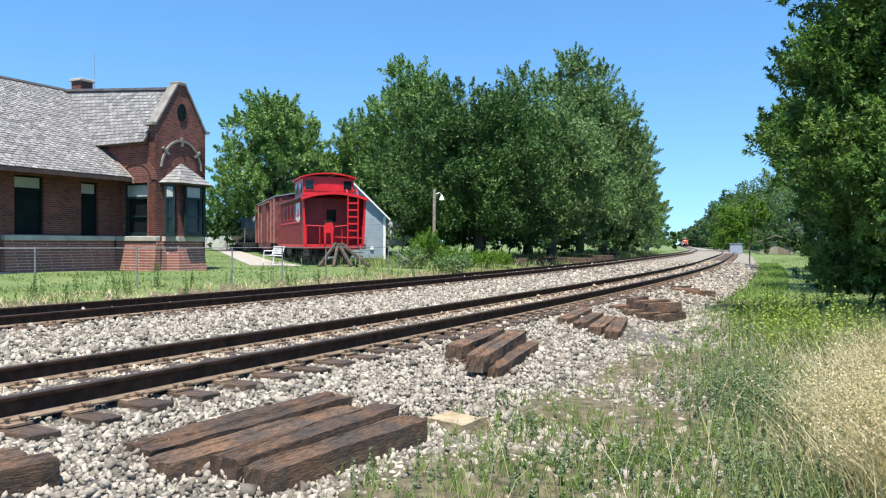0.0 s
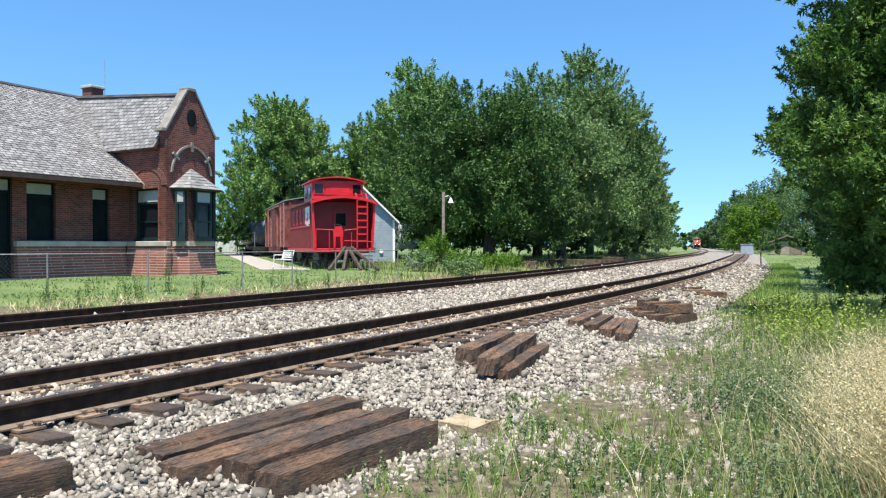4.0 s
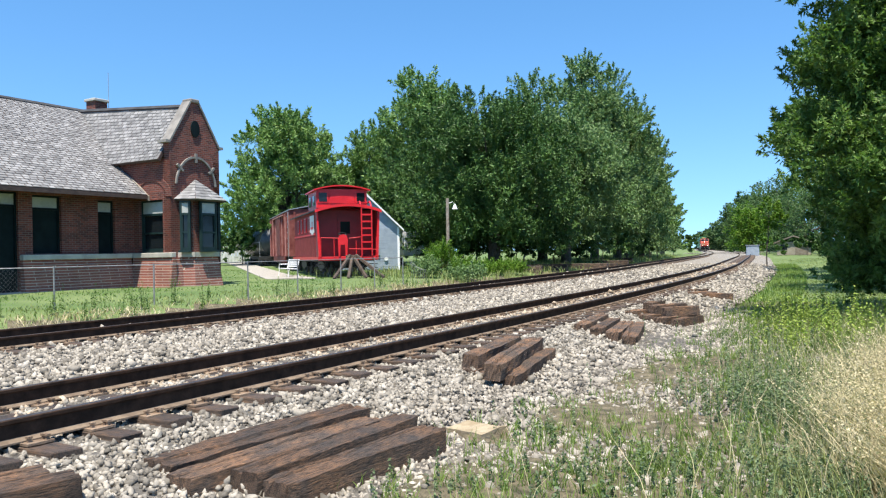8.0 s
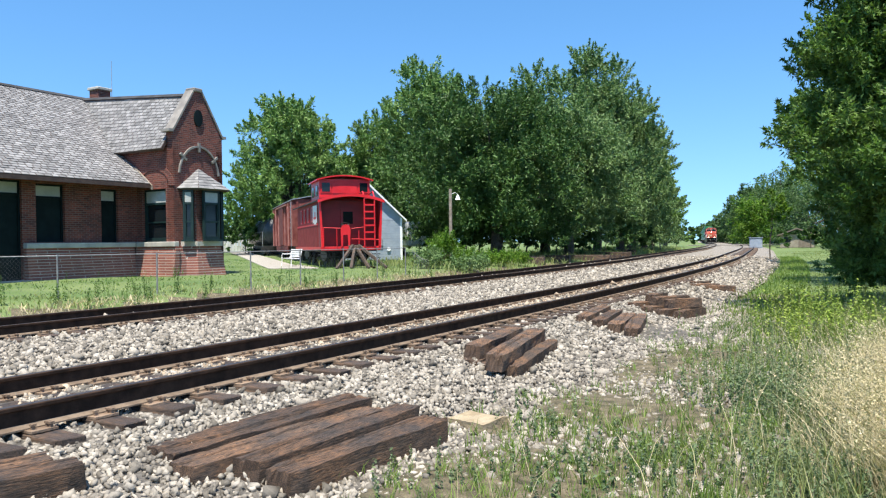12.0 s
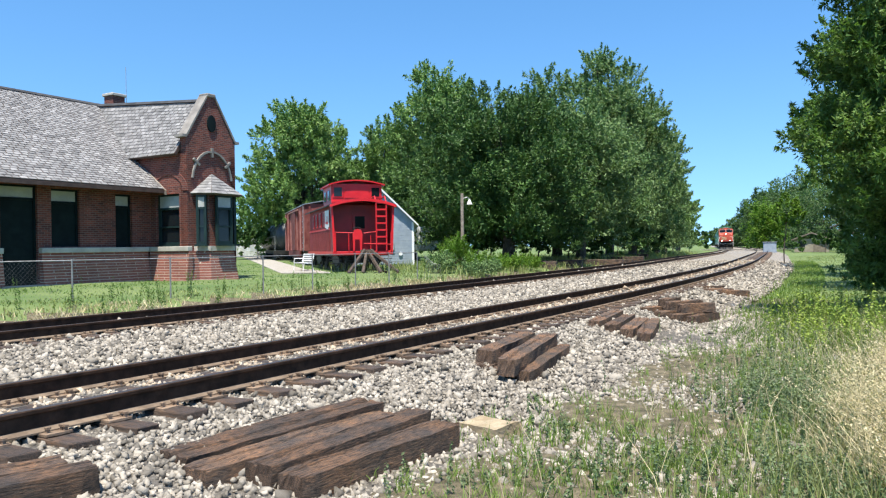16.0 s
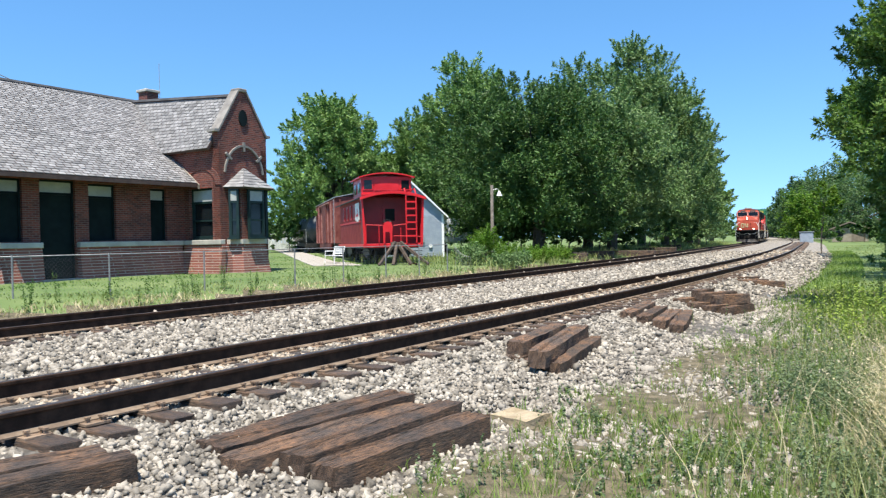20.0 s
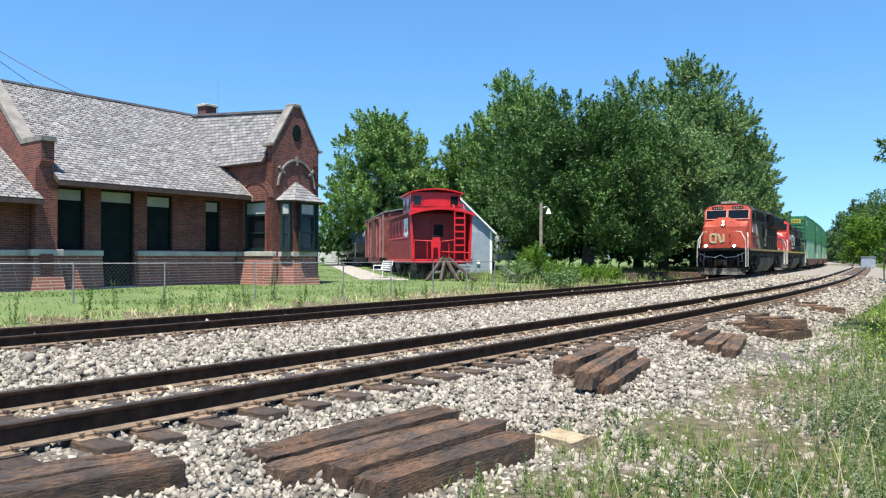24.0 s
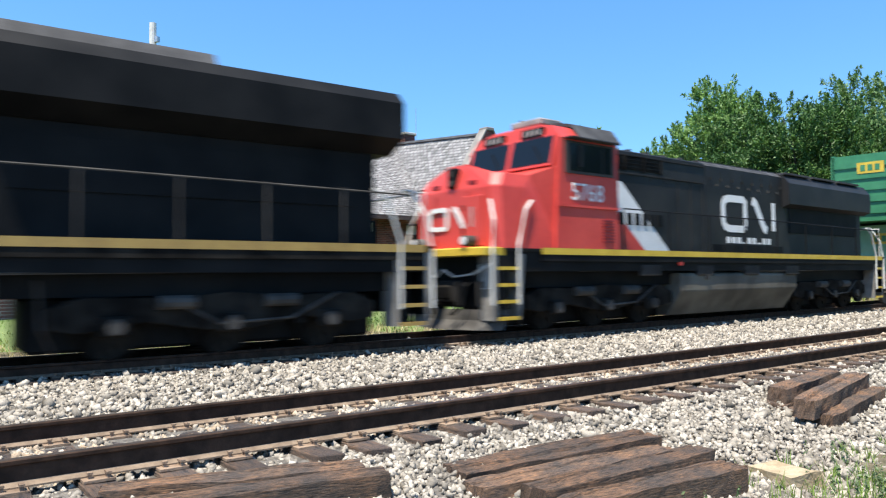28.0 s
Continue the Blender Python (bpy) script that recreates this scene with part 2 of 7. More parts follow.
def fast_mesh(name, verts, faces, materials, mids=None):
    """A large mesh of faces with one number of corners each."""
    me = bpy.data.meshes.new(name)
    nf, k = faces.shape
    me.vertices.add(len(verts))
    me.vertices.foreach_set("co", verts.astype(np.float32).ravel())
    me.loops.add(nf * k)
    me.loops.foreach_set("vertex_index", faces.astype(np.int32).ravel())
    me.polygons.add(nf)
    me.polygons.foreach_set("loop_start", np.arange(0, nf * k, k, dtype=np.int32))
    for m in materials:
        me.materials.append(m)
    if mids is not None:
        me.polygons.foreach_set("material_index", mids.astype(np.int32))
    me.update(calc_edges=True)
    return me


def finish(bm, name, material, bevel=0.0, smooth=False):
    if bevel:
        bmesh.ops.bevel(bm, geom=bm.edges[:], offset=bevel, segments=1, affect="EDGES", clamp_overlap=True)
    me = bpy.data.meshes.new(name)
    bm.to_mesh(me)
    bm.free()
    for m in material if isinstance(material, (list, tuple)) else [material]:
        me.materials.append(m)
    if smooth:
        me.polygons.foreach_set("use_smooth", [True] * len(me.polygons))
    return me


def part(name, bm, material, parent=None, label="", bevel=0.0, at=None, smooth=False):
    """Links a bmesh or a mesh as one object under a thing or a part."""
    ob = new(name, finish(bm, name, material, bevel, smooth) if isinstance(bm, bmesh.types.BMesh) else bm)
    if parent:
        ob.parent = parent
    if at:
        ob.matrix_basis = at
    return tagged(ob, label)


def thing(name, label, category, at=None, group="", kind=""):
    ob = new(name)
    ob.empty_display_size = 0.2
    if at:
        ob.matrix_basis = at
    return tagged(ob, label, category, group, kind)


def box(x0, x1, y0, y1, z0, z1, bm=None):
    bm = bm or bmesh.new()
    v = [bm.verts.new(p) for p in ((x0, y0, z0), (x1, y0, z0), (x1, y1, z0), (x0, y1, z0), (x0, y0, z1), (x1, y0, z1), (x1, y1, z1), (x0, y1, z1))]
    for f in ((3, 2, 1, 0), (4, 5, 6, 7), (0, 1, 5, 4), (1, 2, 6, 5), (2, 3, 7, 6), (3, 0, 4, 7)):
        bm.faces.new([v[i] for i in f])
    return bm


def prism(outline, lo, hi, axis="y", bm=None):
    """An outline of two coordinates pushed through from lo to hi along an axis (the outline is x,z for y; y,z for x; x,y for z)."""
    bm = bm or bmesh.new()

    def put(p, q, w):
        return {"y": (p, w, q), "x": (w, p, q), "z": (p, q, w)}[axis]

    a = [bm.verts.new(put(p, q, lo)) for p, q in outline]
    b = [bm.verts.new(put(p, q, hi)) for p, q in outline]
    k = len(outline)
    bm.faces.new(a)
    bm.faces.new(b[::-1])
    for i in range(k):
        bm.faces.new((a[i], b[i], b[(i + 1) % k], a[(i + 1) % k]))
    bmesh.ops.recalc_face_normals(bm, faces=bm.faces[:])
    return bm


def tube(points, r, sides=8, bm=None, r2=None, cap=True):
    """A round bar along points, tapered from r to r2."""
    bm = bm or bmesh.new()
    pts = [Vector(p) for p in points]
    r2 = r if r2 is None else r2
    rings = []
    for i, p in enumerate(pts):
        d = (pts[min(i + 1, len(pts) - 1)] - pts[max(i - 1, 0)]).normalized()
        side = d.cross(Vector((0, 0, 1)) if abs(d.z) < 0.95 else Vector((1, 0, 0))).normalized()
        up = side.cross(d)
        rr = r + (r2 - r) * i / max(1, len(pts) - 1)
        rings.append([bm.verts.new(p + (side * math.cos(6.2832 * k / sides) + up * math.sin(6.2832 * k / sides)) * rr) for k in range(sides)])
    for a, b in zip(rings, rings[1:]):
        for k in range(sides):
            bm.faces.new((a[k], a[(k + 1) % sides], b[(k + 1) % sides], b[k]))
    if cap:
        bm.faces.new(rings[0][::-1])
        bm.faces.new(rings[-1])
    return bm


def disc(x, y, z, r, depth, axis="x", sides=16, bm=None):
    e = {"x": (depth / 2, 0, 0), "y": (0, depth / 2, 0), "z": (0, 0, depth / 2)}[axis]
    c = Vector((x, y, z))
    return tube([c - Vector(e), c + Vector(e)], r, sides, bm)


# ---- the line of the railway ----
TURN_AT = np.array([-8.3, 0.0, 26.0, 52.0, 83.2, 135.2, 228.8])
TURN_TO = np.array([0.5363, 0.5219, 0.4509, 0.3964, 0.3935, 0.3585, 0.3089])
SPACING, FAR_Z = 6.42, -0.05
_s = np.arange(-120.0, 1300.0, 0.5)
_th = np.interp(_s, TURN_AT, TURN_TO)
_x = np.concatenate([[0], np.cumsum(np.sin((_th[1:] + _th[:-1]) / 2) * 0.5)])
_y = np.concatenate([[0], np.cumsum(np.cos((_th[1:] + _th[:-1]) / 2) * 0.5)])
_k = int(np.argmin(abs(_s)))
_x, _y = _x - _x[_k] - 2.438, _y - _y[_k] + 8.32


def along(s, d=0.0):
    """The place s metres along the near track and d metres to its far side, and the heading there."""
    th = np.interp(s, _s, _th)
    return np.interp(s, _s, _x) - np.cos(th) * d, np.interp(s, _s, _y) + np.sin(th) * d, th


def tie_places(d0):
    """Where the ties of a track lie along it, and how each is turned."""
    rng = random.Random(3 + int(d0))
    out, s = [], -14.0
    while s < 118:
        s += 0.5 + rng.uniform(-0.03, 0.03)
        out.append((s, rng.uniform(-1.5, 1.5), rng.uniform(-0.06, 0.04), rng.uniform(-0.006, 0.003)))
    return out


def grade(s):
    return -0.0014 * np.maximum(0, np.minimum(s, 400) - 62)


def track_coords(x, y):
    """s and d of places, for arrays."""
    x, y = np.atleast_1d(x).astype(float), np.atleast_1d(y).astype(float)
    s, d = np.empty_like(x), np.empty_like(x)
    for i in range(0, len(x), 4000):
        j = np.argmin((x[i:i + 4000, None] - _x[None, ::4]) ** 2 + (y[i:i + 4000, None] - _y[None, ::4]) ** 2, axis=1) * 4
        th = _th[j]
        dx, dy = x[i:i + 4000] - _x[j], y[i:i + 4000] - _y[j]
        s[i:i + 4000] = _s[j] + dx * np.sin(th) + dy * np.cos(th)
        d[i:i + 4000] = -dx * np.cos(th) + dy * np.sin(th)
    return s, d


PROFILE_D = np.array([-400, -30, -9, -5.2, -3.9, -2.9, -2.0, -1.35, 1.4, 5.0, 7.8, 8.7, 9.4, 10.6, 14, 20, 30, 60, 400])
PROFILE_Z = np.array([-0.6, -0.5, -0.45, -0.45, -0.46, -0.43, -0.31, -0.236, -0.245, -0.288, -0.288, -0.36, -0.3, -0.12, 0.04, 0.1, 0.28, 0.7, 1.6])


def ground_z(s, d):
    return np.interp(d, PROFILE_D, PROFILE_Z) + grade(s)


def zat(x, y):
    s, d = track_coords(x, y)
    return float(ground_z(s, d)[0])


# ---- ground ----
def ground():
    ang = np.linspace(0, 2 * math.pi, 361)[:-1]
    rad = np.concatenate([[0.0], np.geomspace(0.6, 2500, 170)])
    r, a = np.meshgrid(rad, ang, indexing="ij")
    x, y = (r * np.sin(a)).ravel(), (r * np.cos(a)).ravel()
    s, d = track_coords(x, y)
    z = ground_z(s, d) - np.where((d > -3.3) & (d < 9.0), 0.12, 0.0)
    z += 0.03 * np.sin(x * 1.3 + np.sin(y * 0.9) * 2) * np.sin(y * 1.1) * (np.hypot(x, y) < 200)
    v = np.stack([x, y, z], 1)
    i, j = np.meshgrid(np.arange(len(rad) - 1), np.arange(360), indexing="ij")
    k = (j + 1) % 360
    f = np.stack([i * 360 + j, i * 360 + k, (i + 1) * 360 + k, (i + 1) * 360 + j], -1).reshape(-1, 4)[:, ::-1]
    dm, sm = d[f].mean(axis=1), s[f].mean(axis=1)
    mids = np.where((dm > -5.4 + 0.5 * np.sin(sm * 1.1)) & (dm < -2) & (sm < 11), 1, np.where((dm > 8.0) & (dm < 9.9 + 0.3 * np.sin(sm * 0.9)) & (sm < 40), 1, np.where((dm > 9.4) | (sm > 17), 2, 0)))
    ob = new("ground", fast_mesh("ground", v, f, [M_GROUND, M_DIRT, M_LAWN], mids))
    tagged(ob, "level grassy ground with weeds and bare soil beside the railway", "ground", kind="structure")


def ballast_bed():
    ss = np.concatenate([np.arange(-60, 60, 0.4), np.arange(60, 900, 3)])
    dd = np.concatenate([np.linspace(-3.75, -3.15, 4), np.arange(-3, 9.3, 0.3)])
    s, d = np.meshgrid(ss, dd, indexing="ij")
    edge = np.sin(s * 1.7) * 0.25 + np.sin(s * 0.6 + 1) * 0.35
    s1, d1 = s.ravel(), (d + np.where(d < -2.5, edge, 0)).ravel()
    d1 = np.maximum(d1, np.interp(s1, [6, 12], [-4.6, -3.05]))
    x, y, _ = along(s1, d1)
    z = ground_z(s1, d.ravel()) + np.where((d < -3.5) | (d > 8.9), -0.08, 0.0).ravel()
    n = len(dd)
    i, j = np.meshgrid(np.arange(len(ss) - 1), np.arange(n - 1), indexing="ij")
    f = np.stack([i * n + j, i * n + j + 1, (i + 1) * n + j + 1, (i + 1) * n + j], -1).reshape(-1, 4)[:, ::-1]
    # under the near stones the bed is darkened with dirt and gap shade
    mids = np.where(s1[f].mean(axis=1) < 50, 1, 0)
    ob = new("ballast_bed", fast_mesh("ballast_bed", np.stack([x, y, z], 1), f, [M_BALLAST, M_GAPS], mids))
    tagged(ob, "pale crushed limestone ballast bed under both tracks", "ballast", kind="structure")


BLOCK_V = np.array([(i, j, k) for i in (-1, 1) for j in (-1, 1) for k in (-1, 1)], float)
BLOCK_F = np.array([t for a, b, c, d in ((0, 1, 3, 2), (4, 6, 7, 5), (0, 4, 5, 1), (2, 3, 7, 6), (0, 2, 6, 4), (1, 5, 7, 3)) for t in ((a, b, c), (a, c, d))])


def rubble(x, y, z, size, rng):
    """Angular stones at places: their corners and faces."""
    n = len(x)
    base = BLOCK_V[None] * 0.78 + rng.uniform(-0.42, 0.42, (n, 8, 3))
    base = base * (rng.uniform(0.6, 1.2, (n, 1, 3)) * np.array([1, 1, 0.7]))
    q = rng.normal(size=(n, 4))
    q /= np.linalg.norm(q, axis=1, keepdims=True)
    w, a, b, c = q.T
    rot = np.stack([1 - 2 * (b * b + c * c), 2 * (a * b - c * w), 2 * (a * c + b * w), 2 * (a * b + c * w), 1 - 2 * (a * a + c * c), 2 * (b * c - a * w),
                    2 * (a * c - b * w), 2 * (b * c + a * w), 1 - 2 * (a * a + b * b)], 1).reshape(n, 3, 3)
    v = np.einsum("nij,nkj->nki", rot, base) * size[:, None, None] + np.stack([x, y, z], 1)[:, None]
    f = (BLOCK_F[None] + 8 * np.arange(n)[:, None, None]).reshape(-1, 3)
    return v.reshape(-1, 3), f


def ballast_stones():
    rng = np.random.default_rng(7)
    out = []
    for s0, s1, d0, d1, per, size in ((-8, 3, -3.6, 1.5, 880, 0.0215), (3, 12, -3.8, 1.5, 560, 0.025), (-9, 12, 1.2, 8.6, 280, 0.03), (12, 26, -3.2, 8.6, 130, 0.038), (26, 55, -3.1, 8.6, 36, 0.05)):
        n = int((s1 - s0) * (d1 - d0) * per)
        s, d = rng.uniform(s0, s1, n), rng.uniform(d0, d1, n)
        keep = ~((d < -2.7) & (rng.uniform(-3.9, -2.7, n) > d + np.sin(s * 1.7) * 0.2))
        for d0 in (0.0, SPACING):
            at = np.array([t[0] for t in tie_places(d0)])
            near = np.abs(at[np.clip(np.searchsorted(at, s), 1, len(at) - 1)] - s)
            near = np.minimum(near, np.abs(at[np.clip(np.searchsorted(at, s) - 1, 0, len(at) - 1)] - s))
            keep &= ~((abs(d - d0) < 1.33) & (near < 0.135) & (rng.random(n) < 0.95))
        s, d = s[keep], d[keep]
        x, y, _ = along(s, d)
        sz = size * rng.lognormal(0, 0.28, len(s))
        z = ground_z(s, d) + rng.uniform(-0.6, 0.9, len(s)) * sz
        on_tie = (abs(d) < 1.42) & (s < 60)
        z = np.where(on_tie, z - 0.015, z)
        v, f = rubble(x, y, z, sz, rng)
        between = (abs(d) < 0.75) & (rng.random(len(s)) < 0.45)
        out.append((v, f, np.repeat(between, 12)))
    off, vs, fs, ms = 0, [], [], []
    for v, f, m in out:
        vs.append(v), fs.append(f + off), ms.append(m)
        off += len(v)
    ob = new("ballast_stones", fast_mesh("ballast_stones", np.concatenate(vs), np.concatenate(fs), [M_STONE, M_STONE_RUST], np.concatenate(ms)))
    tagged(ob, "loose pale grey crushed limestone ballast round the ties", "gravel", kind="stuff")


# ---- tracks ----
RAIL_SHAPE = [(-0.07, 0), (0.07, 0), (0.07, 0.012), (0.012, 0.035), (0.009, 0.135), (0.036, 0.148), (0.037, 0.172), (0.03, 0.18), (-0.03, 0.18), (-0.037, 0.172), (-0.036, 0.148), (-0.009, 0.135), (-0.012, 0.035), (-0.07, 0.012)]


def rail_mesh(d, top):
    ss = np.concatenate([np.arange(-60, 70, 0.8), np.arange(70, 900, 5)])
    x, y, th = along(ss, d)
    verts, faces, mids = [], [], []
    k = len(RAIL_SHAPE)
    for i in range(len(ss)):
        for a, b in RAIL_SHAPE:
            verts.append((x[i] + math.cos(th[i]) * a, y[i] - math.sin(th[i]) * a, top - 0.18 + b + float(grade(ss[i]))))
    for i in range(len(ss) - 1):
        for j in range(k):
            faces.append((i * k + j, i * k + (j + 1) % k, (i + 1) * k + (j + 1) % k, (i + 1) * k + j))
            mids.append(1 if j == 7 else 2 if j in (2, 12, 13, 1) else 0)
    return mesh_from("rail", verts, faces, [M_RAIL, M_RAILTOP, M_FLANGE], mids=mids)


def tie_mesh(seed):
    rng = random.Random(seed)
    bm = box(-1.3, 1.3, -0.115, 0.115, -0.17, 0.0)
    bmesh.ops.subdivide_edges(bm, edges=[e for e in bm.edges if abs(e.verts[0].co.x - e.verts[1].co.x) > 1], cuts=4)
    for v in bm.verts:
        v.co += Vector((rng.uniform(-0.02, 0.02), rng.uniform(-0.01, 0.01), rng.uniform(-0.008, 0.006)))
    return finish(bm, "tie", M_TIE, bevel=0.008)


def plate_mesh():
    bm = box(-0.18, 0.18, -0.1, 0.1, 0, 0.018)
    for x, y in ((-0.105, 0.05), (0.105, -0.05), (-0.15, -0.06), (0.15, 0.06), (0.105, 0.06), (-0.105, -0.06)):
        box(x - 0.012, x + 0.012, y - 0.012, y + 0.012, 0.01, 0.05, bm)
        box(x - 0.02, x + 0.02, y - 0.017, y + 0.017, 0.045, 0.06, bm)
    return finish(bm, "tie_plate", M_RUST)


def tracks():
    ties, plate = [tie_mesh(k) for k in range(5)], plate_mesh()
    for name, d0, z, cant, near in (("near_track", 0.0, 0.0, 0.046, True), ("far_track", SPACING, FAR_Z, 0.014, False)):
        tr = thing(name, "standard gauge track of dark rusty rails on creosoted wooden ties" if near else "second track of dark rails on wooden ties sunk in ballast", "railway track", kind="structure")
        part("rail", rail_mesh(d0 - 0.7826, z), None, tr)
        part("rail", rail_mesh(d0 + 0.7826, z - cant), None, tr)
        for k, (s, turn, shift, lift) in enumerate(tie_places(d0)):
            x, y, th = along(s, d0)
            tilt = math.degrees(math.atan2(cant, 1.565))
            m = pose(x, y, z - cant / 2 - 0.2 + float(grade(s)), 0, 0, -math.degrees(th)) @ pose(0, 0, 0, 0, -tilt, turn)
            part("tie", ties[k % 5], None, tr, at=m @ pose(shift, 0, lift))
            if s < 42:
                for e in (-0.7826, 0.7826):
                    part("tie_plate", plate, None, tr, at=m @ pose(-e, 0, 0.001))


# ---- railway depot ----
DEPOT = pose(-14.7, 23.2, 0, 0, 0, 62)


def slate_slope(corners, course=0.16, name="roof_slope", joint=0.25, seed=1):
    """A slope of lapped slate courses over a quad or triangle: eave left, eave right, ridge right, ridge left; each slate a piece of its own."""
    a, b, c, d = [np.array(p, float) for p in corners]
    rng = np.random.default_rng(seed)
    n = max(2, int(np.linalg.norm((d + c - a - b) / 2) / course))
    nrm = np.cross(b - a, (d + c) / 2 - (a + b) / 2)
    nrm /= np.linalg.norm(nrm)
    vs, fs = [], []
    for i in range(n):
        t0, t1 = i / n, min(1.0, (i + 1.12) / n)
        l0, r0, l1, r1 = a + (d - a) * t0, b + (c - b) * t0, a + (d - a) * t1, b + (c - b) * t1
        w = np.linalg.norm(r0 - l0)
        if w < 0.05:
            continue
        k = max(1, int(w / joint))
        cut = np.clip((np.arange(k + 1) + (0.5 if i % 2 else 0) * (np.arange(k + 1) % k > 0)) / k + np.concatenate([[0], rng.uniform(-0.12, 0.12, k - 1) / k, [0]]), 0, 1)
        for j in range(k):
            lift = rng.uniform(0.016, 0.03)
            p = [l0 + (r0 - l0) * cut[j] + nrm * lift, l0 + (r0 - l0) * (cut[j + 1] - 0.004) + nrm * lift, l1 + (r1 - l1) * (cut[j + 1] - 0.004) + nrm * 0.004, l1 + (r1 - l1) * cut[j] + nrm * 0.004]
            q = [p[0] - nrm * 0.03, p[1] - nrm * 0.03]
            o = len(vs)
            vs += p + q
            fs += [(o, o + 1, o + 2, o + 3), (o + 4, o + 5, o + 1, o)]
    return mesh_from(name, vs, fs, [M_SLATE])


def roof_slope(parent, corners, thick=0.12, seed=1):
    a, b, c, d = [Vector(p) for p in corners]
    nrm = (b - a).cross((d + c) / 2 - (a + b) / 2).normalized()
    bm = bmesh.new()
    top, low = [bm.verts.new(p) for p in (a, b, c, d)], [bm.verts.new(p - nrm * thick) for p in (a, b, c, d)]
    bm.faces.new(top), bm.faces.new(low[::-1])
    for i in range(4):
        bm.faces.new((top[i], low[i], low[(i + 1) % 4], top[(i + 1) % 4]))
    r = part("roof", bm, M_WOODDARK, parent, "slate roof slope with a dark boarded soffit")
    tagged(part("slating", slate_slope(corners, seed=seed), None, r), kind="stuff")
    return r


def wall_with_openings(x0, x1, y, z0, z1, holes, thick=0.35):
    """A wall along x with its face at y, and openings x0, x1, z0, z1 through it."""
    bm = bmesh.new()
    xs = sorted({x0, x1, *[v for o in holes for v in o[:2]]})
    for a, b in zip(xs, xs[1:]):
        cuts = sorted([(o[2], o[3]) for o in holes if o[0] <= a and o[1] >= b])
        z = z0
        for c0, c1 in cuts:
            if c0 > z:
                box(a, b, y, y + thick, z, c0, bm)
            z = c1
        if z < z1:
            box(a, b, y, y + thick, z, z1, bm)
    bmesh.ops.remove_doubles(bm, verts=bm.verts[:], dist=0.001)
    return bm


def batter(x0, x1, y, z0, z1, out_low, out_high, bm=None, ends=(0, 0)):
    """A plinth along x whose foot stands further out than its top."""
    bm = bm or bmesh.new()
    v = [bm.verts.new(p) for p in ((x0 - ends[0], y - out_low, z0), (x1 + ends[1], y - out_low, z0), (x1 + ends[1], y, z0), (x0 - ends[0], y, z0),
                                   (x0, y - out_high, z1), (x1, y - out_high, z1), (x1, y, z1), (x0, y, z1))]
    for f in ((3, 2, 1, 0), (4, 5, 6, 7), (0, 1, 5, 4), (1, 2, 6, 5), (2, 3, 7, 6), (3, 0, 4, 7)):
        bm.faces.new([v[i] for i in f])
    return bm


def window_unit(parent, x0, x1, y, z0, z1, sash=True, transom=0.42, turn=None):
    """A dark green window or door set back in its opening, with a pale board in the transom."""
    at = turn or Matrix.Identity(4)
    fr = bmesh.new()
    for a, b, c, d in ((x0, x0 + 0.07, z0, z1), (x1 - 0.07, x1, z0, z1), (x0 + 0.07, x1 - 0.07, z0, z0 + 0.08), (x0 + 0.07, x1 - 0.07, z1 - 0.07, z1), (x0 + 0.07, x1 - 0.07, z1 - transom - 0.08, z1 - transom)):
        box(a, b, y + 0.12, y + 0.22, c, d, fr)
    w = part("window", fr, M_SASH if sash else M_GREENP, parent, "dark green window frame with a pale boarded transom", at=at)
    part("transom_panel", box(x0 + 0.07, x1 - 0.07, y + 0.15, y + 0.19, z1 - transom, z1 - 0.07), M_PANEL, w, "pale grey board in the transom")
    if sash:
        zm = (z0 + z1 - transom) / 2
        part("pane", box(x0 + 0.07, x1 - 0.07, y + 0.19, y + 0.2, z0 + 0.08, z1 - transom - 0.08), M_PANE, w)
        part("meeting_rail", box(x0 + 0.07, x1 - 0.07, y + 0.13, y + 0.19, zm - 0.03, zm + 0.03), M_SASH, w)
        for x in (x0 + 0.07, x1 - 0.11):
            part("sash_stile", box(x, x + 0.04, y + 0.14, y + 0.19, z0 + 0.08, z1 - transom - 0.08), M_SASH, w)
        part("bottom_rail", box(x0 + 0.11, x1 - 0.11, y + 0.14, y + 0.19, z0 + 0.08, z0 + 0.16), M_SASH, w)
        part("sill", box(x0 - 0.04, x1 + 0.04, y + 0.02, y + 0.14, z0 - 0.02, z0 + 0.05), M_SASH, w)
    else:
        part("board", box(x0 + 0.07, x1 - 0.07, y + 0.17, y + 0.2, z0 + 0.08, z1 - transom - 0.08), M_GREENP, w, "dark green board over the opening")
    return w


M_PANE = glass_mat("window_glass", (0.01, 0.014, 0.016), 0.08, 0.35)
M_COPING = mat("weathered_coping", (0.17, 0.155, 0.138), (0.26, 0.24, 0.212), 2.5, 0.88, bump=0.2)


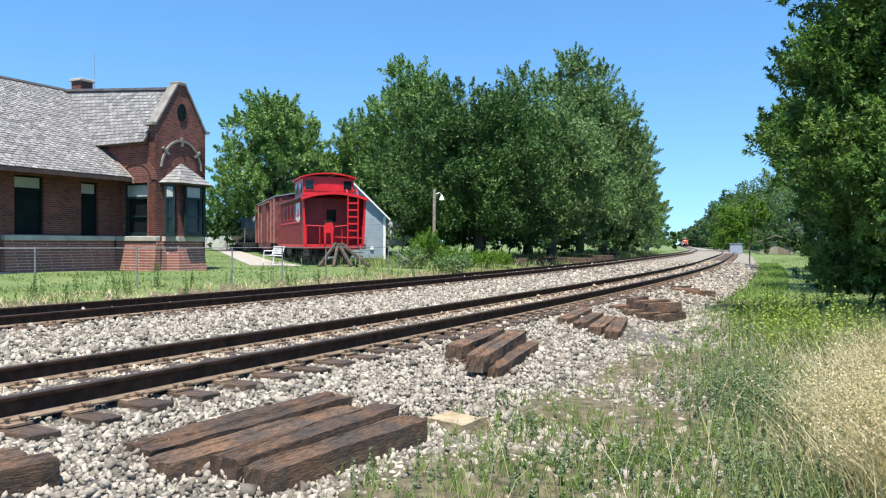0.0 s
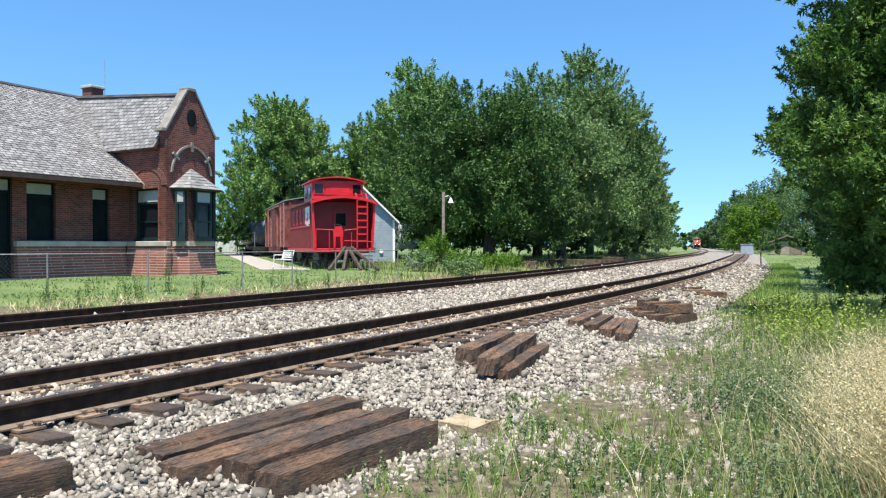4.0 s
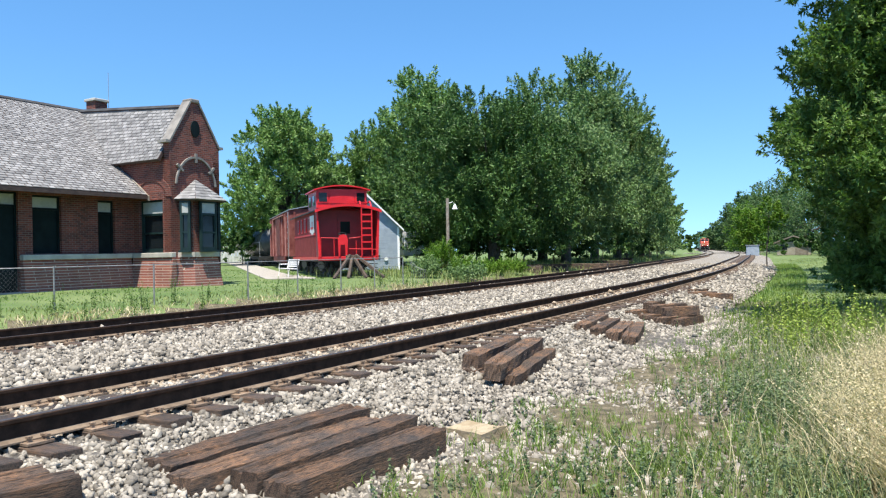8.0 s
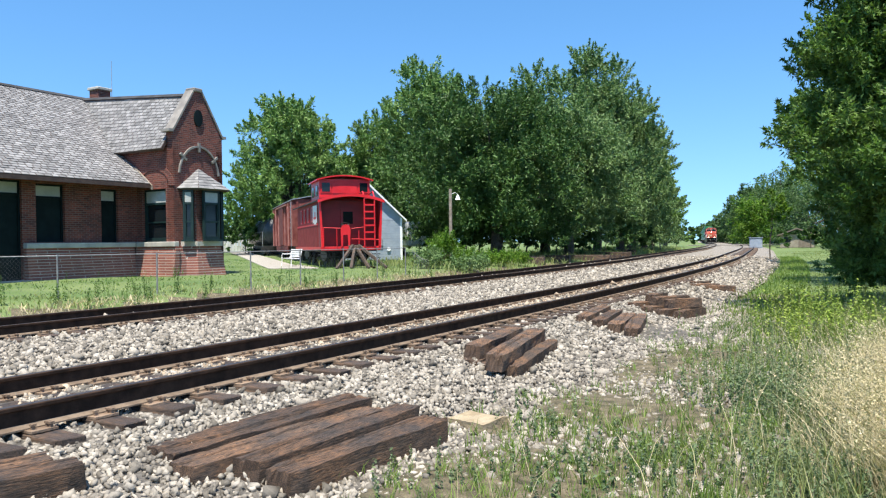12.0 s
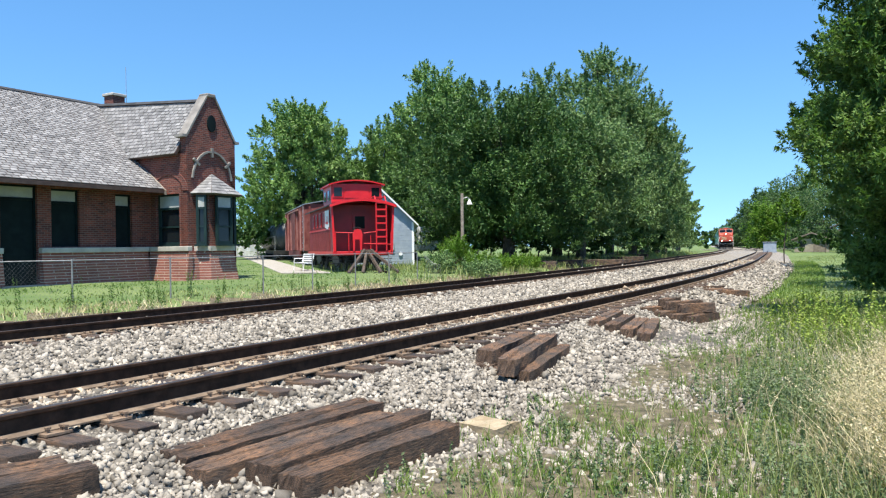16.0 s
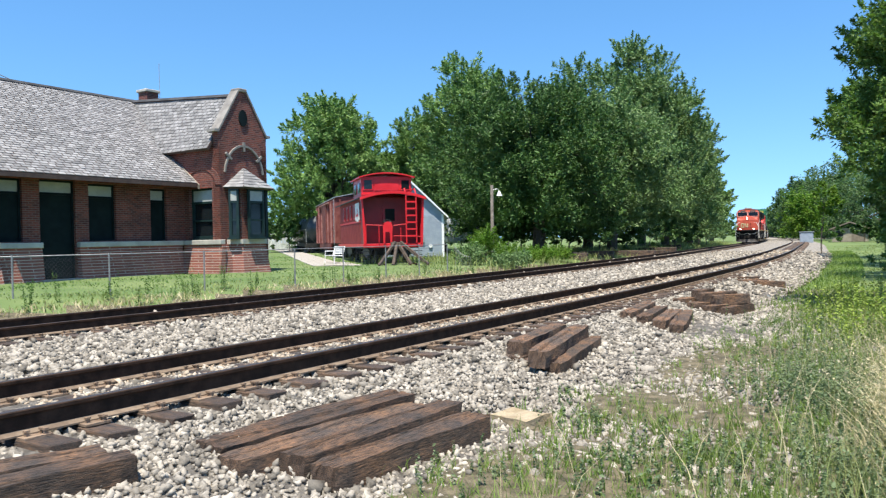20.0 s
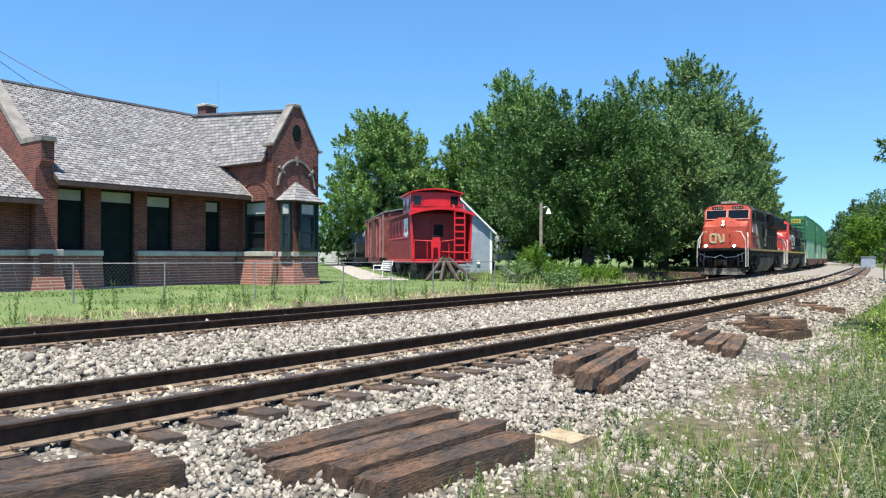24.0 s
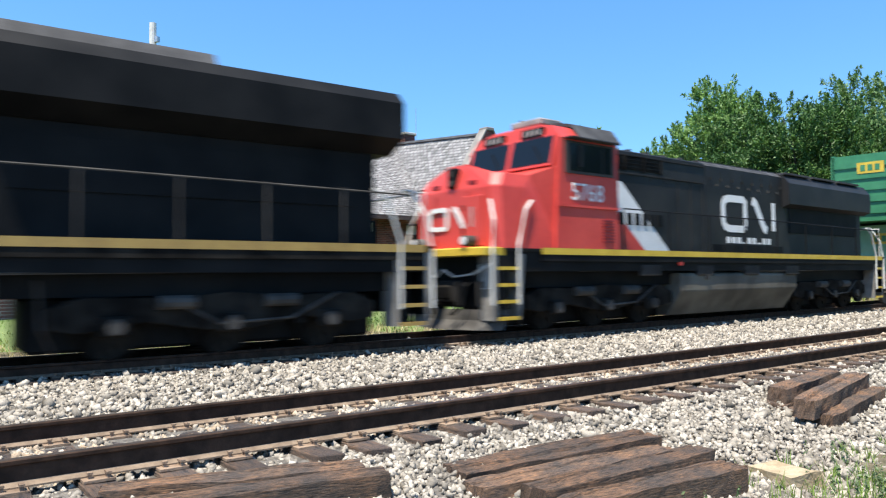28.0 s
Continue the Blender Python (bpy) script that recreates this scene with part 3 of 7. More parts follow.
def depot():
    d = thing("railway_depot", "red brick railway depot with grey slate roofs and limestone copings", "station building", DEPOT)
    g0, ze, zr = -0.1, 3.52, 7.55
    # walls of the waiting room block and of the lower baggage wing
    main = [(-2.1, -1.15, 1.37, 3.4), (-0.6, 0.62, 0.12, 3.42), (1.09, 2.12, 1.37, 3.36), (3.53, 4.23, 1.33, 3.3)]
    part("wall", wall_with_openings(-2.6, 5.05, 0, g0, 3.96, main), M_BRICK, d, "red brick wall with tall dark openings")
    part("wall", wall_with_openings(-13.0, -2.85, 0, g0, 3.22, [(-7.6, -4.8, 0.2, 2.75), (-9.6, -8.3, 1.4, 2.75), (-11.8, -10.6, 1.4, 2.75)]), M_BRICK, d, "red brick wall of the baggage wing")
    part("wall", box(-13.0, -12.65, 0.35, 9.8, g0, 3.4), M_BRICK, d)
    part("wall", box(-13.0, 7.45, 9.8, 10.15, g0, 3.9), M_BRICK, d, "rear wall of red brick")
    part("wall", box(7.1, 7.45, 0.0, 9.8, g0, 3.9), M_BRICK, d)
    part("floor_slab", box(-12.6, 7.05, 0.36, 9.78, -0.05, 0.12), M_CONC, d)
    # plinths and belt course
    for x0, x1 in ((-2.25, -0.62), (0.66, 4.8), (-4.75, -2.95), (-13.1, -7.65)):
        part("plinth", batter(x0, x1, 0.0, g0, 1.16, 0.3, 0.14), M_BRICK_BASE, d, "battered plinth of rough coursed brick")
        part("belt_course", box(x0 - 0.02, x1 + 0.02, -0.2, 0.02, 1.16, 1.34), M_LIME, d, "pale limestone belt course", bevel=0.015)
    # recessed doors and windows
    for k, (x0, x1, z0, z1) in enumerate(main):
        window_unit(d, x0, x1, 0, z0, z1, sash=False)
    part("door_threshold", box(-0.75, 0.75, -0.35, 0.1, 0.0, 0.12), M_CONC, d, bevel=0.01)
    bd = part("baggage_door", box(-7.58, -4.82, 0.2, 0.27, 0.2, 2.74), M_GREENP, d, "wide dark green baggage door")
    for k in range(7):
        part("door_board", box(-7.56 + 0.39 * k, -7.2 + 0.39 * k, 0.175, 0.2, 0.24, 2.7), M_GREENP, bd)
    part("door_threshold", box(-7.7, -4.7, -0.45, 0.15, 0.05, 0.19), M_CONC, d, bevel=0.01)
    for x0, x1 in ((-9.6, -8.3), (-11.8, -10.6)):
        window_unit(d, x0, x1, 0, 1.4, 2.75, sash=True, transom=0.1)
    # parapet gable between the two blocks
    yo, yp = 4.9, 4.45
    prof = [(-0.62, g0), (8.7, g0), (8.7, 4.35), (8.2, 4.72), (yp + 0.45, 7.72), (yp - 0.45, 7.72), (0.72, 4.72), (-0.62, 4.72), (-0.62, 4.1), (-0.3, 3.7), (-0.3, 1.3), (-0.62, 1.2)]
    pg = part("parapet_gable", prism([(y, z) for y, z in prof], -2.85, -2.45, "x"), M_BRICK, d, "red brick parapet gable with a stepped shoulder")
    part("pier", batter(-3.0, -2.2, -0.3, g0, 1.16, 0.42, 0.22, ends=(0.12, 0.12)), M_BRICK_BASE, d)
    part("belt_course", box(-3.1, -2.1, -0.56, -0.28, 1.16, 1.36), M_LIME, d, bevel=0.015)
    part("pier", box(-2.95, -2.28, -0.5, -0.28, 1.36, 3.9), M_BRICK, d, "brick pier with a battered head")
    cb = bmesh.new()
    for s in (-1, 1):
        prism([(yp - s * 3.75, 4.72), (yp - s * 0.4, 7.72), (yp - s * 0.4, 7.9), (yp - s * 3.8, 4.87), (yp - s * 5.15, 4.87), (yp - s * 5.15, 4.72)], -2.88, -2.42, "x", cb)
    part("coping", cb, M_COPING, pg, "sloping limestone coping")
    part("finial_block", box(-2.98, -2.32, yp - 0.44, yp + 0.44, 7.72, 8.0), M_COPING, pg, bevel=0.02)
    part("finial_block", box(-2.92, -2.38, yp - 0.34, yp + 0.34, 8.0, 8.22), M_COPING, pg, bevel=0.02)
    ring = bmesh.new()
    for k in range(18):
        a0, a1 = k * math.pi / 9, (k + 1) * math.pi / 9
        vs = [ring.verts.new((x, yp + math.cos(a) * r * 0.75, 6.9 + math.sin(a) * r)) for x in (-2.92, -2.84) for a in (a0, a1) for r in (0.3, 0.44)]
        for f in ((0, 1, 3, 2), (4, 6, 7, 5), (1, 5, 7, 3), (0, 2, 6, 4)):
            ring.faces.new([vs[i] for i in f])
    part("round_vent_surround", ring, M_BRICK, pg)
    vent = bmesh.new()
    bmesh.ops.create_cone(vent, cap_ends=True, segments=16, radius1=0.3, radius2=0.3, depth=0.04, matrix=pose(-2.87, yp, 6.9, 0, 90, 0))
    part("round_vent", vent, M_GREENP, pg)
    # roofs: the main block, the wing's cross gable, the hipped baggage wing
    sl = (zr - ze) / 4.95
    roof_slope(d, [(-2.45, -0.9, ze), (4.95, -0.9, ze), (6.4, yo, zr), (-2.45, yo, zr)], seed=2)
    roof_slope(d, [(7.95, 10.7, ze), (-2.45, 10.7, ze), (-2.45, yo, zr), (6.4, yo, zr)], seed=3)
    roof_slope(d, [(7.95, 0.2, ze), (7.95, 10.7, ze), (6.5, yo, zr), (6.4, yo, zr)], seed=4)
    part("fascia", box(-2.44, 4.98, -0.93, -0.88, ze - 0.16, ze - 0.02), M_WOODDARK, d)
    part("ridge_cap", prism([(yo - 0.14, zr - 0.04), (yo, zr + 0.07), (yo + 0.14, zr - 0.04)], -2.45, 6.6, "x"), M_TAR, d, "dark metal ridge cap")
    ez, rz2 = 2.89, 6.46
    roof_slope(d, [(-13.9, -0.9, ez), (-2.86, -0.9, ez), (-2.86, yo, rz2), (-7.6, yo, rz2)], seed=5)
    roof_slope(d, [(-2.86, 10.7, ez), (-13.9, 10.7, ez), (-7.6, yo, rz2), (-2.86, yo, rz2)], seed=6)
    roof_slope(d, [(-13.9, 10.7, ez), (-13.9, -0.9, ez), (-7.6, yo - 0.01, rz2), (-7.6, yo + 0.01, rz2)], seed=7)
    part("ridge_cap", prism([(yo - 0.13, rz2 - 0.04), (yo, rz2 + 0.07), (yo + 0.13, rz2 - 0.04)], -7.6, -2.87, "x"), M_TAR, d)
    part("fascia", box(-13.9, -2.87, -0.93, -0.88, ez - 0.16, ez - 0.02), M_WOODDARK, d)
    # the operator's wing: side walls, gable front, bay with its little hipped roof
    yf, a0, a1, am, zs = -2.05, 5.05, 7.45, 6.25, 4.85
    side = pose(a0, 0, 0, 0, 0, -90)
    part("wing_wall", wall_with_openings(0.0, -yf, 0, g0, zs, [(0.3, 1.62, 1.34, 3.32)], 0.3), M_BRICK, d, "red brick side wall with one tall sash window", at=side)
    window_unit(d, 0.3, 1.62, 0, 1.34, 3.32, True, 0.5, side)
    part("plinth", batter(0.1, 2.3, 0.0, g0, 1.16, 0.3, 0.14), M_BRICK_BASE, d, at=side)
    part("belt_course", box(-0.02, 2.28, -0.2, 0.02, 1.16, 1.34), M_LIME, d, at=side, bevel=0.015)
    part("wing_wall", box(a1 - 0.3, a1, yf, 0, g0, zs), M_BRICK, d)
    arch = bmesh.new()
    for k in range(10):
        t0, t1 = math.pi * k / 10, math.pi * (k + 1) / 10
        vs = [arch.verts.new((1.0 + math.cos(t) * r * 1.35, y, 3.42 + math.sin(t) * r)) for y in (-0.03, 0.02) for t in (t0, t1) for r in (0.62, 0.82)]
        for f in ((0, 1, 3, 2), (1, 5, 7, 3), (0, 2, 6, 4)):
            arch.faces.new([vs[i] for i in f])
    part("brick_arch", arch, M_BRICK, d, at=side)
    part("wing_wall", box(a0 + 0.01, a0 + 0.31, 0.0, 1.35, 3.3, 4.84), M_BRICK, d)
    gp = [(a0, g0), (a1, g0), (a1, 5.45), (am + 0.2, 7.1), (am - 0.2, 7.1), (a0, 5.45)]
    gf = part("gable_front", prism(gp, yf, yf + 0.35, "y"), M_BRICK, d, "narrow red brick gable front with an arched recess")
    cb = bmesh.new()
    for s in (-1, 1):
        prism([(am - s * 1.2, 5.4), (am - s * 0.18, 7.05), (am - s * 0.16, 7.2), (am - s * 1.22, 5.5), (am - s * 1.4, 5.5), (am - s * 1.4, 5.4), (am - s * 1.3, 5.4)], yf - 0.04, yf + 0.42, "y", cb)
    part("coping", cb, M_COPING, gf, "sloping limestone coping")
    part("finial_block", box(am - 0.22, am + 0.22, yf - 0.06, yf + 0.42, 7.05, 7.2), M_COPING, gf, bevel=0.03)
    v = bmesh.new()
    bmesh.ops.create_cone(v, cap_ends=True, segments=20, radius1=0.26, radius2=0.26, depth=0.05, matrix=pose(am, yf - 0.02, 6.05, 90, 0, 0) @ Matrix.Diagonal((0.8, 1.25, 1, 1)))
    part("oval_vent", v, M_GREENP, gf, "dark oval vent")
    arc = bmesh.new()
    for k in range(14):
        t0, t1 = math.pi * (0.04 + 0.92 * k / 14), math.pi * (0.04 + 0.92 * (k + 1) / 14)
        vs = [arc.verts.new((am + math.cos(t) * r * 0.92, y, 3.75 + math.sin(t) * r * 1.15)) for y in (yf - 0.07, yf + 0.01) for t in (t0, t1) for r in (1.02, 1.09)]
        for f in ((0, 1, 3, 2), (1, 5, 7, 3), (0, 2, 6, 4), (4, 6, 7, 5)):
            arc.faces.new([vs[i] for i in f])
    part("arch_band", arc, M_COPING, gf, "thin limestone arch band")
    for ang in (40, 90, 140):
        part("keystone", box(-0.045, 0.045, -0.08, 0.02, 0.08, 0.44), M_COPING, gf, at=pose(am + math.cos(radians(ang)) * 0.74, yf, 3.75 + math.sin(radians(ang)) * 0.92, 0, 90 - ang, 0))
    # bay
    bay = [(a0 + 0.35, yf), (a0 + 0.62, yf - 0.5), (a1 - 0.62, yf - 0.5), (a1 - 0.35, yf)]
    foot = [(am + (x - am) * 1.2, yf + (y - yf) * 1.35 + 0.0) for x, y in bay]
    bm = bmesh.new()
    lo, hi = [bm.verts.new((x, y, g0)) for x, y in foot], [bm.verts.new((x, y, 1.16)) for x, y in bay]
    for i in range(3):
        bm.faces.new((lo[i], lo[i + 1], hi[i + 1], hi[i]))
    bm.faces.new(hi)
    part("bay_plinth", bm, M_BRICK_BASE, d, "battered plinth of the bay in rough coursed brick")
    part("belt_course", prism([(am + (x - am) * 1.07, yf + (y - yf) * 1.12) for x, y in bay], 1.16, 1.34, "z"), M_LIME, d)
    part("bay_wall", prism([(am + (x - am) * 0.93, yf + (y - yf) * 0.82) for x, y in bay], 1.34, 3.32, "z"), M_BRICK, d, "red brick bay")
    for (xa, ya), (xb, yb) in zip(bay, bay[1:]):
        w = math.hypot(xb - xa, yb - ya)
        at = pose(am + (xa - am) * 0.97, yf + (ya - yf) * 0.95, 0, 0, 0, math.degrees(math.atan2(yb - ya, xb - xa)))
        window_unit(d, w * 0.16, w * 0.84, -0.3, 1.36, 3.25, True, 0.45, at)
    part("wing_plinth", batter(a0 - 0.02, a0 + 0.5, yf, g0, 1.16, 0.26, 0.12), M_BRICK_BASE, d)
    ap = (am, yf + 0.02, 4.12)
    e = [(a0 + 0.15, yf + 0.02, 3.32), (a0 + 0.45, yf - 0.8, 3.3), (a1 - 0.4, yf - 0.8, 3.3), (a1 - 0.1, yf + 0.02, 3.32)]
    for k in range(3):
        roof_slope(d, [e[k], e[k + 1], ap, (ap[0] - 0.01, ap[1], ap[2])], 0.08, seed=20 + k)
    # cross gable roof
    for s, x in ((1, a0 - 0.28), (-1, a1 + 0.28)):
        ze2 = 4.78
        q = [(x, yo, ze2), (x, yf + 0.3, ze2), (am, yf + 0.3, 6.98), (am, yo, 7.52)]
        roof_slope(d, q if s > 0 else [q[1], q[0], q[3], q[2]], 0.1, seed=30 + s)
    part("ridge_cap", prism([(-0.13, -0.07), (0, 0.05), (0.13, -0.07)], 0, yo - yf - 0.3, "y"), M_TAR, d, at=pose(am, yf + 0.35, 7.0, math.degrees(math.atan2(0.54, yo - yf - 0.3)), 0, 0))
    part("barge_board", prism([(-0.95, ze - 0.05), (-0.95, ze - 0.22), (0.0, ze + 0.52), (0.0, ze + 0.7)], 4.96, 5.03, "x"), M_POLE, d, "weathered barge board")
    ch = part("chimney", box(7.0, 7.6, 4.9, 5.5, 4.2, 8.1), M_BRICK, d, "small red brick chimney")
    part("chimney_cap", box(6.93, 7.67, 4.83, 5.57, 8.1, 8.22), M_LIME, ch, bevel=0.02)
    part("aerial", tube([(7.75, 5.0, 3.6), (7.75, 5.0, 9.5)], 0.014, 5), M_GALV, d, "thin metal aerial")


# ---- caboose and stored cars on the museum siding ----
CAB_H = -20.0
CABOOSE = pose(-5.2, 35.0, 0.1, 0, 0, -CAB_H)


def stock_truck(parent, y, half=0.75, r=0.42):
    """A four-wheel truck under a car: frames, springs and wheels."""
    t = part("truck", box(-0.9, 0.9, y - 0.22, y + 0.22, 0.5, 0.72), M_BLACK, parent, "black cast steel truck")
    for x in (-1.02, 1.02):
        bm = prism([(y - half - 0.25, 0.42), (y - half - 0.2, 0.62), (y - 0.3, 0.78), (y + 0.3, 0.78), (y + half + 0.2, 0.62), (y + half + 0.25, 0.42), (y + 0.45, 0.34), (y + 0.3, 0.22), (y - 0.3, 0.22), (y - 0.45, 0.34)], x - 0.06, x + 0.06, "x")
        part("side_frame", bm, M_BLACK, t, bevel=0.01)
    for k in (-half, half):
        for x in (-0.76, 0.76):
            part("wheel", disc(x, y + k, r, r, 0.13, "x", 20), M_BLACK, t)
        part("axle", tube([(-0.95, y + k, r), (0.95, y + k, r)], 0.07, 8), M_BLACK, t)
    return t


def caboose():
    c = thing("caboose", "bright red wooden caboose with a cupola standing on a siding", "caboose", CABOOSE)
    w, L, zf, zw = 1.45, 9.2, 0.88, 3.2
    part("underframe", box(-1.25, 1.25, 0.1, L - 0.1, 0.7, zf - 0.02), M_BLACK, c)
    for y in (1.7, L - 1.7):
        stock_truck(c, y)
    part("platform", box(-w, w, -0.02, 0.92, zf - 0.12, zf + 0.06), M_RED, c, "red end platform", bevel=0.01)
    part("platform", box(-w, w, L - 0.92, L + 0.02, zf - 0.12, zf + 0.06), M_RED, c, bevel=0.01)
    body = part("body", box(-w, w, 0.9, L - 0.9, zf, zw), M_REDFADE, c, "body sides in faded red boards")
    for k in range(62):
        y = 0.93 + k * 0.119
        part("side_board", box(-w - 0.022, -w, y, y + 0.108, zf + 0.02, 2.0), M_REDFADE, body)
    part("letter_board", box(-w - 0.035, -w, 0.9, L - 0.9, 2.0, 2.09), M_RED, body)
    part("side_sill", box(-w - 0.03, -w, 0.0, L, zf - 0.1, zf + 0.06), M_RED, body)
    part("upper_side", box(-w - 0.012, -w, 0.9, L - 0.9, 2.09, zw - 0.05), M_REDRED, body, "red upper side panel")
    for y in (2.6, 3.9, 5.2, 6.5):
        wn_ = part("window", box(-w - 0.05, -w, y - 0.28, y + 0.28, 2.2, 2.95), M_RED, body, "red framed side window")
        part("pane", box(-w - 0.058, -w - 0.05, y - 0.2, y + 0.2, 2.28, 2.88), M_REDDARK, wn_)
    # wall, door and side wings carry the overhang's shade as a darker red
    part("end_wall", box(-w + 0.02, w - 0.02, 0.86, 0.9, zf, zw), M_REDDARK, c, "end wall behind the platform, red darkened as roof shade")
    part("end_door", box(-0.36, 0.36, 0.81, 0.86, zf + 0.02, 2.85), M_REDDARK, c)
    part("door_pane", box(-0.24, 0.24, 0.79, 0.81, 2.05, 2.65), M_PANE, c)
    # end posts and side wings that close the platform
    for x in (-1, 1):
        part("corner_post", prism([(x * w, zf), (x * (w - 0.12), zf), (x * (w + 0.02), zw), (x * (w + 0.1), zw)], -0.02, 0.12, "y"), M_RED, c)
        part("side_wing", box(min(x * w, x * (w - 0.03)), max(x * w, x * (w - 0.03)), 0.1, 0.9, zf, zw - 0.05), M_REDDARK, c)
    # roof with a shallow curve, overhanging both ends
    n = 12
    arc = [(-1.62 + 3.24 * k / n, 3.18 + 0.3 * (1 - (2 * k / n - 1) ** 2)) for k in range(n + 1)]
    part("roof", prism(arc + [(x, z - 0.07) for x, z in arc[::-1]], -0.12, L + 0.12, "y"), M_TAR, c, "dark tarred roof")
    part("roof_fascia", prism([(x, z - 0.005) for x, z in arc] + [(x, z - 0.14) for x, z in arc[::-1]], -0.16, -0.1, "y"), M_RED, c)
    # cupola
    y0, y1, zc = 1.5, 4.1, 4.3
    cu = part("cupola", box(-1.28, 1.28, y0, y1, 3.2, zc), M_RED, c, "bright red cupola with square windows")
    arc2 = [(-1.42 + 2.84 * k / n, zc - 0.02 + 0.22 * (1 - (2 * k / n - 1) ** 2)) for k in range(n + 1)]
    part("cupola_roof", prism(arc2 + [(x, z - 0.06) for x, z in arc2[::-1]], y0 - 0.18, y1 + 0.18, "y"), M_RED, cu)
    for x in (-0.95, 0.95):
        part("cupola_window", box(x - 0.27, x + 0.27, y0 - 0.03, y0, 3.62, 4.16), M_RED, cu)
        part("cupola_pane", box(x - 0.2, x + 0.2, y0 - 0.04, y0 - 0.03, 3.68, 4.12), M_PANE, cu)
    part("cupola_board", box(-0.62, 0.62, y0 - 0.025, y0, 3.6, 4.14), M_RED, cu)
    part("cupola_band", box(-1.3, 1.3, y0 - 0.05, y0, 3.36, 3.44), M_RED, cu)
    for y in (2.2, 3.4):
        part("cupola_pane", box(-1.31, -1.28, y - 0.3, y + 0.3, 3.5, 4.0), M_PANE, cu)
    # ladder, end rails, brake wheel stand, steps
    ld = part("ladder", tube([(0.62, -0.1, 0.95), (0.62, -0.12, 3.3), (0.62, 0.2, 3.6), (0.62, 1.4, 3.5)], 0.035, 6), M_RED, c, "red end ladder")
    tube([(1.12, -0.1, 0.95), (1.12, -0.12, 3.3), (1.12, 0.2, 3.6), (1.12, 1.4, 3.5)], 0.035, 6, (lb := bmesh.new()))
    part("stile", lb, M_RED, ld)
    for k in range(7):
        part("rung", box(0.6, 1.14, -0.14, -0.09, 1.25 + k * 0.33, 1.33 + k * 0.33), M_RED, ld)
    for a, b in (((-1.35, -0.05, 0.95), (-1.35, -0.05, 1.85)), ((-0.72, -0.05, 0.95), (-0.72, -0.05, 1.85)), ((0.35, -0.05, 0.95), (0.35, -0.05, 1.7)), ((-1.35, -0.05, 1.85), (-0.2, -0.08, 1.8)), ((0.0, -0.08, 1.8), (0.7, -0.05, 1.88)), ((0.0, -0.06, 1.3), (1.35, -0.05, 1.25)), ((1.35, -0.05, 0.95), (1.35, -0.05, 1.85))):
        part("end_rail", tube([a, ((a[0] + b[0]) / 2, a[1], (a[2] + b[2]) / 2 - (0.05 if a[2] == b[2] else 0)), b], 0.022, 6), M_RED, c)
    part("brake_stand", prism([(-0.52, 0.95), (-0.44, 0.95), (-0.42, 1.5), (-0.2, 1.5), (-0.18, 0.95), (-0.1, 0.95), (-0.06, 1.75), (-0.12, 1.95), (-0.28, 2.0), (-0.46, 1.95), (-0.54, 1.75)], -0.1, -0.06, "y"), M_RED, c, "red brake wheel stand")
    bw = bmesh.new()
    for k in range(20):
        a0, a1 = k * math.pi / 10, (k + 1) * math.pi / 10
        tube([(-0.3 + math.cos(a0) * 0.2, 0.02, 2.02 + math.sin(a0) * 0.06), (-0.3 + math.cos(a1) * 0.2, 0.02, 2.02 + math.sin(a1) * 0.06)], 0.02, 5, bw)
    part("brake_wheel", bw, M_BLACK, c)
    for x in (-1.3, 1.3):
        for k in range(3):
            part("step", box(x - 0.18, x + 0.18, 0.25 + 0.02 * k, 0.75, 0.35 + 0.2 * k, 0.38 + 0.2 * k), M_BLACK, c)
    part("coupler", box(-0.12, 0.12, -0.45, 0.1, 0.68, 0.92), M_BLACK, c, bevel=0.03)
    # emblem of plain white shapes
    em = part("emblem", box(-w - 0.05, -w - 0.035, 1.02, 2.3, 2.13, 2.98), M_WHITE, c, "white block emblem")
    part("emblem_bar", box(-w - 0.06, -w - 0.05, 1.25, 2.0, 2.3, 2.42), M_RED, em)
    part("emblem_bar", box(-w - 0.06, -w - 0.05, 1.45, 1.62, 2.3, 2.68), M_RED, em)
    part("emblem_tip", box(-w - 0.05, -w - 0.035, 1.3, 1.9, 2.05, 2.15), M_WHITE, em)
    part("smoke_jack", tube([(-0.7, 6.2, 3.4), (-0.7, 6.2, 3.9)], 0.09, 8), M_BLACK, c)


M_REDRED = mat("dull_red", (0.27, 0.018, 0.022), (0.34, 0.028, 0.03), 2, 0.6, bump=0.1, spec=0.25)
M_BOXCAR = mat("boxcar_brown", (0.13, 0.03, 0.028), (0.22, 0.075, 0.065), 2.5, 0.75, bump=0.15, spec=0.25, speck=0.4)
M_BOXRIB = mat("sun_bleached_rib", (0.3, 0.12, 0.105), (0.42, 0.22, 0.2), 3, 0.75, bump=0.15, spec=0.25)


